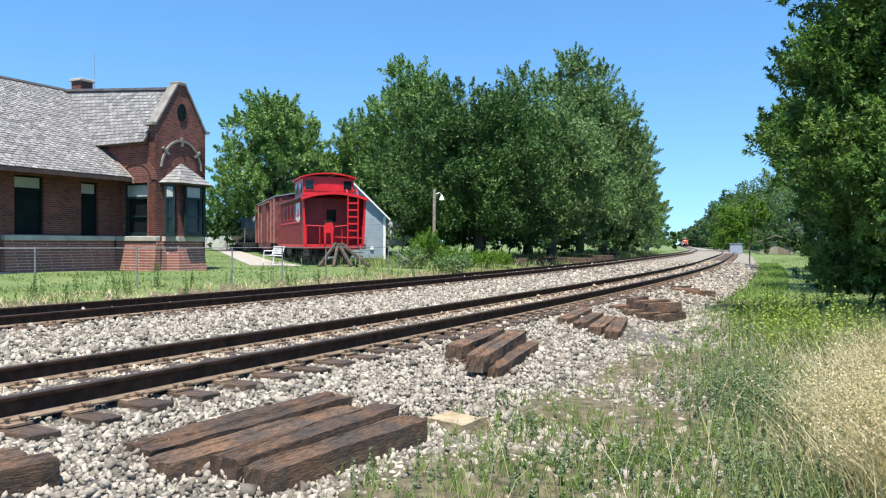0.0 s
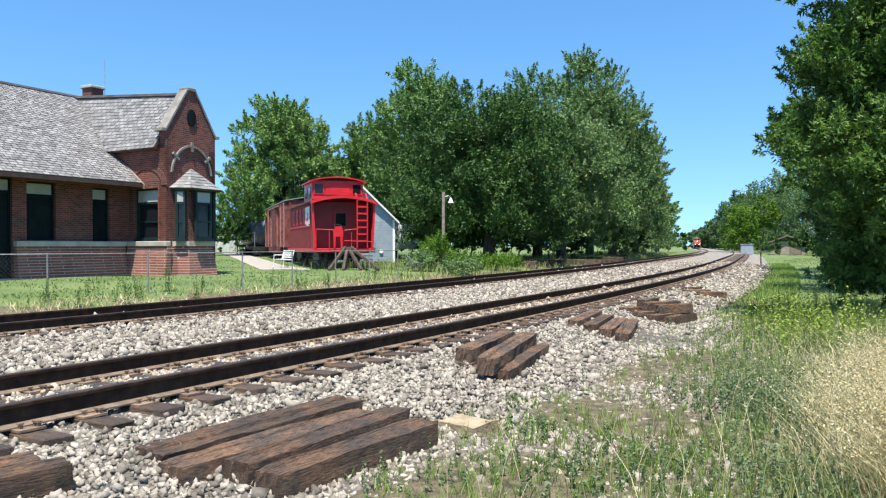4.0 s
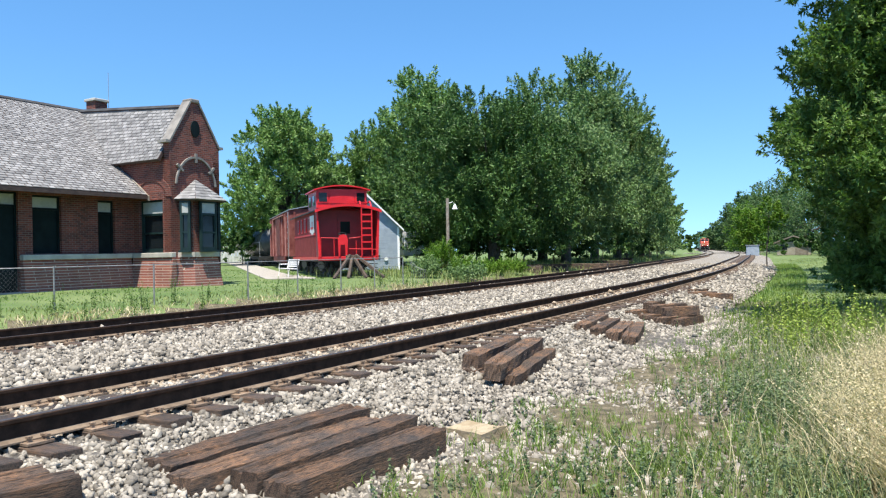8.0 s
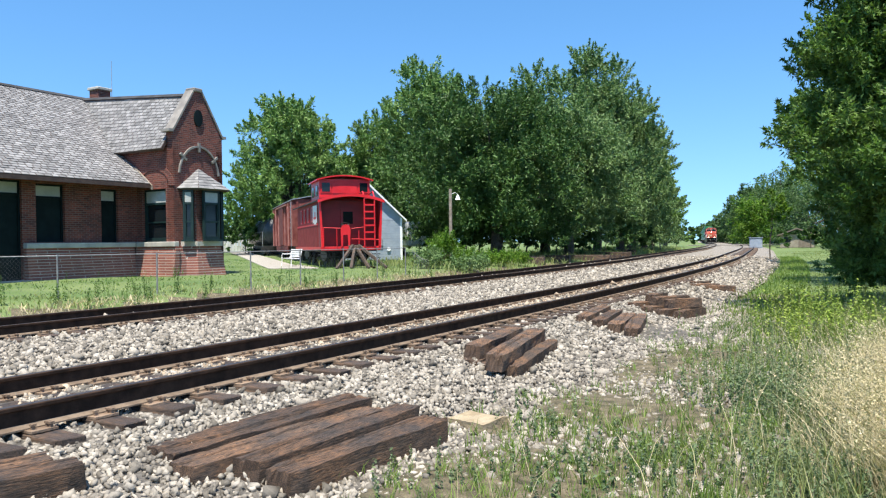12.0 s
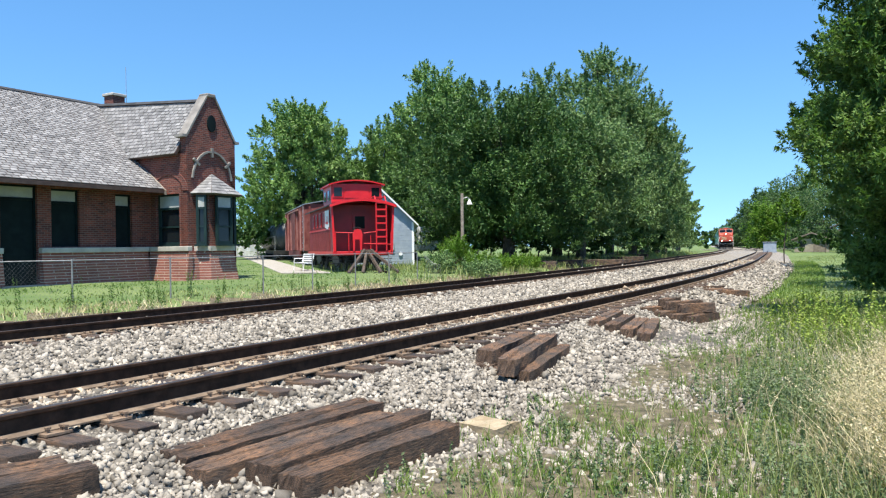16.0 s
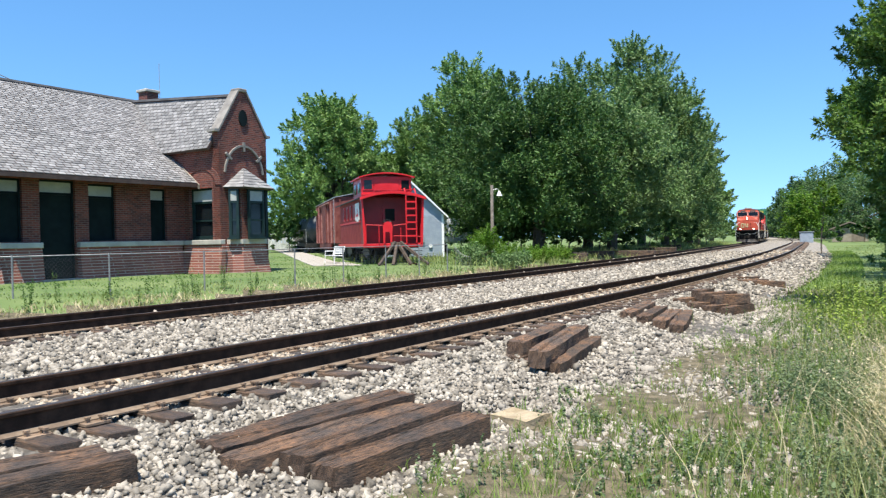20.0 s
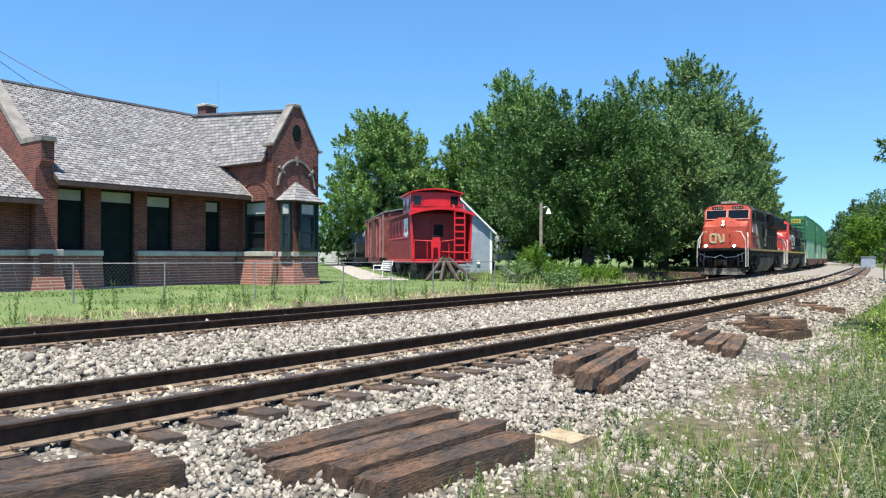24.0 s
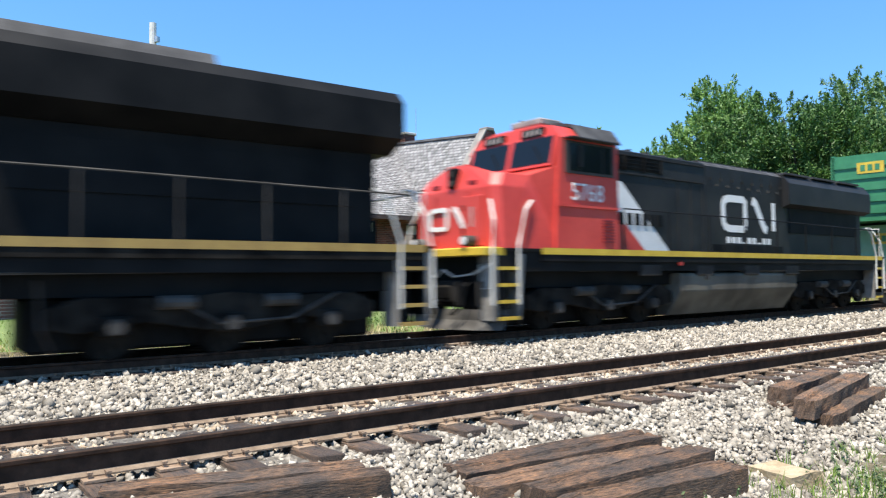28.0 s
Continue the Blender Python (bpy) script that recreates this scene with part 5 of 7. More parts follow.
def tree(name, label, x, y, height, lobes, leaf, size, count, material, trunk=0.3, spray=0.8, seed=0, group="", under=0.0, dense=1.9, slim=0.36):
    """A tapered trunk with limbs to each lobe and a crown of leaf-shaped pieces. Lobes are relative to the trunk's foot."""
    rng = np.random.default_rng(seed)
    z0 = zat(x, y)
    t = thing(name, label, "tree", pose(x, y, z0), group)
    top = max(l[2] for l in lobes)
    bm = bmesh.new()
    fork = height * 0.28
    tube([(0, 0, -0.3), (trunk * 0.3, 0.1, fork * 0.5), (0, 0, fork)], trunk, 9, bm, trunk * 0.75)
    tube([(0, 0, fork - 0.1), (0.2, 0.1, fork + (top - fork) * 0.5), (0.1, -0.1, top)], trunk * 0.72, 7, bm, trunk * 0.12)
    for lx, ly, lz, rx, ry, rz in lobes:
        s = fork * rng.uniform(0.7, 1.4)
        tube([(0, 0, s), (lx * 0.45, ly * 0.45, s + (lz - s) * 0.45 + 0.3), (lx, ly, lz + rz * 0.3)], trunk * 0.42, 6, bm, trunk * 0.06)
    part("trunk", bm, M_BARK, t, "dark bark trunk with limbs")
    P, O = crown_points(lobes, int(count * dense), rng, spray, slim=slim)
    keep = P[:, 2] > under
    v, f = (sprigs if dense > 3 else leaf_cloud)(P[keep], O[keep], np.full(keep.sum(), size / dense ** 0.42), rng)
    tagged(part("crown", fast_mesh("crown", v, f, [material]), None, t, leaf), kind="stuff")
    return t


def ring_lobes(r, z0, z1, n, rng, fat=0.35, lean=0.0):
    """Lobes that fill a broad crown from z0 to z1 of radius r, uneven in outline."""
    out = []
    for k in range(n):
        h = (k + 0.5) / n
        z = z0 + (z1 - z0) * h
        rr = r * math.sin(math.pi * min(0.97, 0.22 + 0.72 * h)) ** 0.8
        a = k * 2.4 + rng.uniform(-0.5, 0.5)
        q = r * fat * rng.uniform(0.7, 1.3) * (1.0 - 0.3 * h)
        out.append((math.cos(a) * rr * 0.74 + lean * h, math.sin(a) * rr * 0.74, z, q * 1.15, q * 1.15, q * 0.95))
    out.append((lean * 0.6, 0, (z0 + z1) / 2, r * 0.6, r * 0.6, (z1 - z0) * 0.38))
    return out


def woods():
    rng = random.Random(5)

    def put(name, label, px, dist, top, bottom, radius, material, count, size, seed, n=21, lean=0.0):
        """px: bearing in degrees from straight ahead."""
        x, y = dist * math.sin(radians(px)), dist * math.cos(radians(px))
        z = zat(x, y)
        lob = ring_lobes(radius, bottom - z, top - z - radius * 0.28, n, rng, lean=lean)
        spray, slim = (2.8, 0.5) if dist > 130 else (1.75, 0.24) if name == "silver_maple_tree" else (1.35, 0.31)
        return tree(name, label, x, y, top - z, lob, "dense green leaves", size, count, material, 0.3 + radius * 0.03, spray, seed, "trees round the depot", under=max(0.4, bottom - z - 1.2), dense=6.0 if dist < 110 and px > -20 else 2.4, slim=slim)

    big = "tall broad maple in full green leaf"
    put("maple_tree", big + " behind the red caboose", -13.2, 62, 13.4, 1.6, 4.9, M_LEAF_C2, 15000, 0.36, 11)
    put("maple_tree", big + " behind the boxcar", -9.5, 70, 9.6, 1.4, 4.6, M_LEAF_C2, 9500, 0.38, 12)
    put("maple_tree", big + " behind the shed", -6.5, 66, 12.0, 1.4, 4.4, M_LEAF_C2, 9500, 0.36, 13)
    put("maple_tree", big + ", tallest beside the shed", -2.2, 62, 16.2, 1.6, 5.8, M_LEAF_B2, 15000, 0.36, 14)
    put("maple_tree", "dark dense maple with low branches beside the track", 2.8, 49, 12.0, 1.2, 5.2, M_LEAF_A, 21000, 0.3, 15)
    put("maple_tree", "dark dense maple with low branches beside the track", -1.0, 54, 11.5, 1.2, 4.6, M_LEAF_A, 13000, 0.32, 16)
    put("silver_maple_tree", "tall silver maple of pale green leaves by the track", 6.6, 63, 15.6, 1.8, 5.0, M_LEAF_B, 15000, 0.35, 17)
    put("silver_maple_tree", "tall silver maple of pale green leaves by the track", 8.4, 57, 11.4, 1.6, 4.2, M_LEAF_B, 12000, 0.32, 18)
    put("silver_maple_tree", "tall silver maple of pale green leaves by the track", 10.6, 72, 19.4, 2.2, 4.8, M_LEAF_B, 15000, 0.37, 19)
    put("silver_maple_tree", "tall silver maple of pale green leaves by the track", 12.3, 76, 17.0, 1.4, 4.6, M_LEAF_B, 13000, 0.37, 20)
    put("silver_maple_tree", "tall silver maple of pale green leaves by the track", 13.2, 88, 18.2, 1.2, 4.3, M_LEAF_B, 11000, 0.4, 21)
    put("silver_maple_tree", "tall silver maple of pale green leaves by the track", 14.1, 97, 16.0, 1.2, 4.0, M_LEAF_B, 8000, 0.42, 25)
    put("maple_tree", "rounded green tree overhanging the far track", 14.6, 104, 12.0, 1.0, 3.8, M_LEAF_C2, 6000, 0.5, 22)
    put("maple_tree", "rounded green tree overhanging the far track", 15.6, 130, 10.5, 1.0, 3.2, M_LEAF_C2, 4500, 0.6, 23)
    put("maple_tree", "low green tree beside the far track", 13.0, 92, 7.5, 0.6, 3.6, M_LEAF_C2, 5000, 0.45, 24)
    # far side of the line, to the right of the vanishing rails
    far = "distant green tree in the wood beside the line"
    for k, (b, r, top, rad) in enumerate(((21.4, 300, 21, 6.5), (20.6, 340, 19, 6.5), (22.1, 260, 20, 6.5), (22.9, 215, 18.2, 6.5), (23.8, 190, 17, 6.5), (21.6, 158, 8.2, 3.2), (25.2, 170, 15, 7), (26.6, 150, 13.5, 7), (28.2, 130, 12.5, 6.5), (30.0, 120, 12.5, 6.5), (18.9, 560, 14, 9), (19.7, 430, 15, 8), (31.8, 105, 13, 7), (34.5, 95, 14, 7))):
        put("woodland_tree", far, b, r, top, -1.5, rad, M_LEAF_C if k == 5 else M_LEAF_D, 6500, 0.0032 * r, 40 + k)
    for k, (b, r, top, rad) in enumerate(((-30, 95, 9, 6), (-38, 100, 8, 6), (-47, 90, 8, 6), (-22, 110, 8, 7), (-55, 90, 8, 6), (-62, 80, 8, 6))):
        put("woodland_tree", "low distant tree behind the depot", b, r, top, 0.8, rad, M_LEAF_D, 1800, 0.7, 70 + k)
    # the near tree on the right and the bushes under it
    r1 = np.random.default_rng(99)
    lob = [(-2.2, -1.4, 3.2, 1.3, 1.3, 1.0), (-2.5, -0.6, 3.65, 1.0, 1.0, 0.8), (-1.4, -2.0, 2.4, 1.5, 1.5, 1.1), (-1.8, -1.0, 5.0, 1.4, 1.4, 1.1), (-1.0, -1.5, 6.6, 1.6, 1.6, 1.3), (-2.3, -0.9, 6.9, 1.2, 1.2, 0.9), (-2.5, -0.6, 7.9, 1.2, 1.2, 0.9), (-1.5, -0.4, 5.7, 0.9, 0.9, 0.7), (0, -1, 4.2, 2.0, 2.0, 1.6),
           (0.5, -2.5, 2.8, 1.8, 1.6, 1.4), (0.8, -0.6, 7.6, 2.2, 2.0, 1.8), (-0.6, -0.8, 8.6, 1.8, 1.8, 1.4), (1.2, -2.4, 5.2, 2.0, 1.8, 1.6), (2.6, -1.5, 3.5, 2.0, 2.0, 1.8), (2.8, -1.2, 7, 2.2, 2.2, 2), (-1.9, -0.2, 8.2, 1.0, 1.0, 0.8), (1.5, 1.2, 5, 2.4, 2.2, 2.4), (4.5, 0, 4, 2.5, 2.5, 2.5), (0.5, 1.0, 1.6, 2.0, 1.6, 1.2), (2.5, -0.5, 1.2, 2.2, 1.6, 1.2)]
    lob += [(-2.0, -1.0, 4.6, 0.9, 0.9, 0.8), (-1.5, -1.4, 5.6, 1.0, 1.0, 0.9), (-1.0, -1.8, 3.6, 1.4, 1.3, 1.1), (-0.9, 0.0, 1.0, 1.2, 1.0, 1.0), (-1.3, -0.3, 2.2, 1.1, 1.0, 0.9), (-1.5, -1.2, 1.9, 1.0, 1.0, 0.9), (-0.7, -1.6, 1.2, 1.1, 1.1, 0.8)]
    tree("shade_tree", "large leafy tree overhanging the grass close to the line", 10.0, 15.6, 9.5, lob, "broad glossy green leaves in the sun", 0.11, 138000, M_LEAF_N, 0.22, 0.5, 98, under=0.5, dense=3.3)
    # three trees added to cast shade on the lawn and fill the right edge
    high = [(math.cos(k * 1.3) * 1.9, math.sin(k * 1.3) * 1.9, 4.2 + 0.45 * k, 1.7, 1.7, 1.3) for k in range(9)]
    for k, (x, y, size, count) in enumerate(((15.2, 24.5, 0.17, 16000), (20.0, 33.0, 0.2, 16000), (25.0, 43.0, 0.24, 14000))):
        wide = [(a * (1 + 0.3 * k), b * (1 + 0.3 * k), c, e * (1 + 0.3 * k), f * (1 + 0.3 * k), g) for a, b, c, e, f, g in high]
        tree("shade_tree", "tall leafy tree added to shade the lawn beside the line", x, y, 9.5, wide, "broad green leaves", size, count, M_LEAF_N, 0.24, 0.8, 97 - k, "trees on the lawn", under=2.6, dense=3.3)
    # the first two bushes are added as dark mass for the crown's shade
    for k, (x, y, r, hh) in enumerate(((9.5, 16.2, 1.1, 1.5), (10.1, 14.6, 1.2, 1.6), (11.2, 17.5, 1.5, 1.6), (12.8, 20, 1.7, 1.7), (15.2, 24, 1.8, 1.6), (10.9, 13.0, 1.2, 1.4))):
        tree("bush", "dense green shrub filling the dark under the large tree", x, y, hh, [(0, 0, hh * 0.45, r, r, hh * 0.5), (r * 0.5, 0.3, hh * 0.5, r * 0.6, r * 0.6, hh * 0.4)], "small green leaves", 0.12, 7000, M_LEAF_N, 0.05, 0.35, 120 + k, "bushes under the tree")
    for k, (b, r, w, hh) in enumerate(((-8, 58, 3, 2.2), (-2, 61, 3.4, 2.6), (0.5, 60, 3.4, 2.6), (2.8, 58, 3, 2.4), (4.6, 60, 3, 2.6), (-13, 66, 4, 3.2), (-16.5, 66, 4, 3.2), (-20, 72, 4.5, 3.4), (5.2, 55, 2.6, 2.6), (7.5, 60, 3, 2.6), (9.5, 63, 2.8, 2.4), (11.2, 68, 3, 2.6), (13, 76, 3, 2.6), (-11, 75, 4, 2.4), (-15, 72, 4, 2.4), (-18, 80, 5, 2.5), (-6, 75, 4, 3), (1.5, 64, 4, 3.5), (4, 68, 4, 4), (-24, 78, 6, 3.2), (-20.5, 84, 6, 4), (-17, 84, 6, 4), (-13, 84, 6, 4), (-9, 84, 6, 4.5), (-5, 84, 6, 4.5), (-1, 80, 6, 4.5), (3, 80, 6, 4.5), (7, 84, 6, 4.5), (10, 88, 5, 4), (12.4, 92, 4.5, 4), (13.8, 104, 4, 3.6), (15.2, 118, 4, 3.6), (16.4, 140, 4, 3.6), (15.2, 190, 5, 5), (21.9, 260, 9, 7), (22.6, 220, 8, 6), (23.0, 185, 7, 5), (23.8, 150, 6, 3.5), (25.4, 128, 5, 3), (-18.6, 62, 3.4, 2.2), (-22.5, 66, 3.4, 2.2), (-27, 70, 4, 2.4))):
        x, y = r * math.sin(radians(b)), r * math.cos(radians(b))
        tree("bush", "dark thicket under the row of maples", x, y, hh, [(0, 0, hh * 0.45, w, w * 0.7, hh * 0.55), (w * 0.5, 0.3, hh * 0.6, w * 0.6, w * 0.6, hh * 0.5)], "dense dark leaves", 0.3 if r < 120 else 0.8, 2600, M_LEAF_A, 0.06, 0.5, 170 + k, "thicket under the maples")
    # bushes on the depot side, and a sapling by the line
    for k, (x, y, r, hh, m) in enumerate(((-0.85, 38.2, 0.7, 1.5, M_LEAF_C), (0.2, 38.2, 0.7, 0.5, M_LEAF_C), (1.5, 39.6, 1.0, 0.3, M_LEAF_C), (2.7, 41.4, 1.0, 0.3, M_LEAF_C), (-1.6, 35.0, 0.5, 0.5, M_LEAF_B), (0.3, 34.6, 0.8, 0.35, M_LEAF_B), (24, 88, 3, 3.5, M_LEAF_B), (21.5, 82, 2.5, 2.4, M_LEAF_B))):
        tree("bush", "tall wild shrub in the grass by the fence", x, y, hh, [(0, 0, hh * 0.5, r, r, hh * 0.5), (r * 0.4, 0.2, hh * 0.6, r * 0.7, r * 0.7, hh * 0.4)], "narrow green leaves", 0.1 if r < 2 else 0.2, 3500, m, 0.05, 0.6, 140 + k, "wild shrubs")
    tree("sapling", "thin young tree beside the ballast", 21.2, 50.4, 5.0, [(0, 0, 2.6, 0.9, 0.9, 0.9), (0.3, 0, 3.8, 0.7, 0.7, 0.9), (0.7, 0, 3.1, 0.7, 0.7, 0.7)], "small bright leaves", 0.2, 2600, M_LEAF_C, 0.05, 0.4, 150)


M_LEAF_B2 = leaf_mat("pale_maple_leaf", (0.102, 0.192, 0.052), (0.182, 0.285, 0.088), trans=0.15, island=0.25)
M_LEAF_C2 = leaf_mat("fresh_maple_leaf", (0.102, 0.192, 0.05), (0.182, 0.285, 0.082), trans=0.15, island=0.25)
M_LEAF_N = leaf_mat("near_leaf", (0.075, 0.145, 0.03), (0.16, 0.245, 0.064), 0.9, 0.26, 0.35)


def blades(x, y, z, height, width, rng, lean=0.35):
    """Bent tapered blades of grass: corners and faces of three."""
    n = len(x)
    a = rng.uniform(0, 2 * math.pi, n)
    side = np.stack([np.cos(a), np.sin(a), np.zeros(n)], 1) * width[:, None]
    b = rng.uniform(0, 2 * math.pi, n)
    bend = np.stack([np.cos(b), np.sin(b), np.zeros(n)], 1) * (height * lean * rng.uniform(0.2, 1.4, n))[:, None]
    foot = np.stack([x, y, z - 0.03], 1)
    up = np.array([0, 0, 1.0]) * height[:, None]
    mid, tip = foot + up * 0.55 + bend * 0.35, foot + up * 0.97 + bend
    v = np.stack([foot - side, foot + side, mid + side * 0.8, mid - side * 0.8, tip], 1).reshape(-1, 3)
    o = 5 * np.arange(n)[:, None]
    f = np.concatenate([o + [0, 1, 2], o + [0, 2, 3], o + [3, 2, 4]], 1).reshape(-1, 3)
    return v, f


def seed_heads(x, y, z, height, rng, material_size=0.02):
    """Stalks that end in a narrow plume."""
    n = len(x)
    v1, f1 = blades(x, y, z, height, np.full(n, 0.0025), rng, 0.75)
    tip = v1.reshape(-1, 5, 3)[:, 4]
    mid = v1.reshape(-1, 5, 3)[:, 3]
    d = tip - mid
    d /= np.linalg.norm(d, axis=1, keepdims=True)
    P = np.concatenate([tip - d * k * 0.022 + rng.normal(size=tip.shape) * 0.006 for k in range(8)])
    v2, f2 = leaf_cloud(P, rng.normal(size=P.shape), np.full(len(P), material_size), rng)
    return np.concatenate([v1, v2]), np.concatenate([f1, f2 + len(v1)])


def weed_stems(x, y, z, height, rng, leaf=0.05, n_leaf=14):
    """Upright weeds with narrow leaves along the stem."""
    n = len(x)
    v1, f1 = blades(x, y, z, height, np.full(n, 0.004), rng, 0.12)
    q = v1.reshape(-1, 5, 3)
    P, O = [], []
    for k in range(n_leaf):
        t = (k + 1) / n_leaf
        c = q[:, 0] + (q[:, 4] - q[:, 0]) * t
        a = rng.uniform(0, 6.283, n)
        o = np.stack([np.cos(a), np.sin(a), np.full(n, 0.5)], 1)
        P.append(c + o * leaf * 0.5 * (1.2 - 0.7 * t)), O.append(o)
    P, O = np.concatenate(P), np.concatenate(O)
    v2, f2 = leaf_cloud(P, O, np.full(len(P), leaf), rng)
    return np.concatenate([v1, v2]), np.concatenate([f1, f2 + len(v1)])


def join(parts):
    vs, fs, o = [], [], 0
    for v, f in parts:
        vs.append(v), fs.append(f + o)
        o += len(v)
    return np.concatenate(vs), np.concatenate(fs)


def clump_mask(x, y, scale, rng, power=1.0):
    """Keeps places in patches."""
    p = np.sin(x * scale + 1.3 * np.sin(y * scale * 0.7 + 2)) * np.sin(y * scale * 1.1 + 1.7 * np.sin(x * scale * 0.6))
    return rng.random(len(x)) < np.clip(0.5 + 0.5 * p, 0, 1) ** power


def scatter(n, s0, s1, d0, d1, rng):
    s, d = rng.uniform(s0, s1, n), rng.uniform(d0, d1, n)
    x, y, _ = along(s, d)
    return s, d, x, y, ground_z(s, d)


def meadow():
    rng = np.random.default_rng(21)
    green, dry, weeds, yellow, low, tuft = [], [], [], [], [], []
    # the verge between the ballast and the camera: thin near the stones, tall further off
    for s0, s1, d0, d1, n in ((-6, 4, -8.5, -3.0, 18000), (4, 12, -9, -3.2, 24000), (12, 30, -14, -2.3, 24000), (30, 90, -20, -2.2, 20000)):
        s, d, x, y, z = scatter(n, s0, s1, d0, d1, rng)
        far = np.clip((-d - np.interp(s, [-2, 0, 4, 7, 10, 13, 20], [3.4, 3.9, 4.4, 4.2, 3.6, 2.9, 2.6])) / 1.7, 0.02, 1) ** 1.4
        keep = (rng.random(n) < far) & clump_mask(x, y, 2.3, rng, 0.7) & (np.hypot(x, y) > 1.6)
        # the trodden patch of bare soil
        keep &= ~((((x - 2.0) / 0.95) ** 2 + ((y - 8.6) / 2.3) ** 2 < 1) & (rng.random(n) < 0.95))
        # thin where the dry grass stands
        for cx, cy, rx, ry in ((4.3, 6.1, 0.8, 1.2), (5.3, 7.8, 0.9, 1.5), (6.4, 7.4, 1.6, 1.8), (3.3, 5.2, 0.55, 0.9), (2.85, 4.3, 0.45, 0.7)):
            keep &= ~((((x - cx) / rx) ** 2 + ((y - cy) / ry) ** 2 < 1) & (rng.random(n) < 0.95))
        s, d, x, y, z, far = s[keep], d[keep], x[keep], y[keep], z[keep], far[keep]
        reach = np.clip(np.hypot(x, y) / 14, 0.6, 3)
        h = (0.1 + 0.34 * far) * rng.uniform(0.5, 1.25, len(x)) * np.interp(s, [9, 16], [1.0, 0.35]) * np.interp(-d, [4.2, 6.2], [0.6, 1.0])
        green.append(blades(x, y, z, h, 0.0045 * reach, rng))
    # dry plumes at the right hand
    for cx, cy, rx, ry, n in ((4.3, 6.1, 0.5, 0.75, 2400), (5.3, 7.8, 0.5, 0.9, 1300), (3.3, 5.2, 0.32, 0.6, 1300), (2.85, 4.3, 0.25, 0.4, 600), (6.6, 9.4, 0.6, 0.9, 250), (6.4, 7.4, 1.0, 1.2, 1900)):
        x, y = cx + rx * 0.75 * rng.normal(size=n), cy + ry * 0.75 * rng.normal(size=n)
        s, d = track_coords(x, y)
        dry.append(seed_heads(x, y, ground_z(s, d), rng.uniform(0.3, 0.72, n), rng))
        m = n * 3
        x, y = np.repeat(x, 3) + rng.normal(size=m) * 0.05, np.repeat(y, 3) + rng.normal(size=m) * 0.05
        s, d = track_coords(x, y)
        dry.append(blades(x, y, ground_z(s, d), rng.uniform(0.25, 0.6, m), np.full(m, 0.004), rng, 0.9))
    # bleached stems standing through the green
    for s0, s1, d0, d1, n in ((-3, 5, -7.5, -4.2, 420), (4, 14, -9, -4.2, 520)):
        s, d, x, y, z = scatter(n, s0, s1, d0, d1, rng)
        keep = np.hypot(x, y) > 2.0
        dry.append(blades(x[keep], y[keep], z[keep], rng.uniform(0.3, 0.7, keep.sum()), np.full(keep.sum(), 0.0024), rng, 0.55))
    # low tufts among the stones at the verge
    for s0, s1, n in ((-4, 5, 1250), (5, 14, 900)):
        s, d, x, y, z = scatter(n, s0, s1, -5.6, -3.0, rng)
        keep = rng.random(n) < np.clip((-d - 3.0) / 1.4, 0, 1)
        keep &= ~((((x - 2.0) / 0.95) ** 2 + ((y - 8.6) / 2.3) ** 2 < 1) & (rng.random(n) < 0.7))
        x, y, z = [np.repeat(q[keep], 14) for q in (x, y, z)]
        x, y = x + rng.normal(size=len(x)) * 0.035, y + rng.normal(size=len(x)) * 0.035
        tuft.append(blades(x, y, z, rng.uniform(0.06, 0.2, len(x)), np.full(len(x), 0.004), rng, 0.6))
    # ragged edge of the grass along the stones
    s, d, x, y, z = scatter(9000, 10, 60, -4.6, -2.75, rng)
    keep = rng.random(len(s)) < np.clip((-d - 2.7) / 1.0, 0.1, 1) ** 1.5
    tuft.append(blades(x[keep], y[keep], z[keep], rng.uniform(0.08, 0.26, keep.sum()), np.full(keep.sum(), 0.009), rng, 0.5))
    # leafy weeds
    for cx, cy, rx, ry, n, h0, h1 in ((3.0, 6.7, 0.65, 1.6, 420, 0.2, 0.48), (1.35, 5.2, 0.8, 0.8, 130, 0.08, 0.22), (3.9, 9.0, 0.7, 1.4, 110, 0.2, 0.4), (2.3, 4.7, 0.6, 0.7, 200, 0.12, 0.32), (0.85, 6.4, 0.5, 0.6, 34, 0.1, 0.22), (5.2, 11.5, 1.0, 2, 120, 0.2, 0.45), (0.3, 4.9, 0.9, 0.5, 45, 0.1, 0.22), (7.6, 14.0, 1.0, 2, 160, 0.3, 0.6)):
        x, y = cx + rx * 0.55 * rng.normal(size=n), cy + ry * 0.55 * rng.normal(size=n)
        s, d = track_coords(x, y)
        weeds.append(weed_stems(x, y, ground_z(s, d), rng.uniform(h0, h1, n), rng, 0.03, 20))
    # yellow flowering stems
    for cx, cy, rx, ry, n in ((6.0, 12.2, 0.9, 1.8, 120), (7.6, 14.8, 0.9, 1.8, 120), (5.0, 10.4, 0.8, 1.2, 40)):
        r, a = np.sqrt(rng.random(n)), rng.uniform(0, 6.283, n)
        x, y = cx + rx * r * np.cos(a), cy + ry * r * np.sin(a)
        s, d = track_coords(x, y)
        yellow.append(weed_stems(x, y, ground_z(s, d), rng.uniform(0.4, 0.9, n), rng, 0.05, 20))
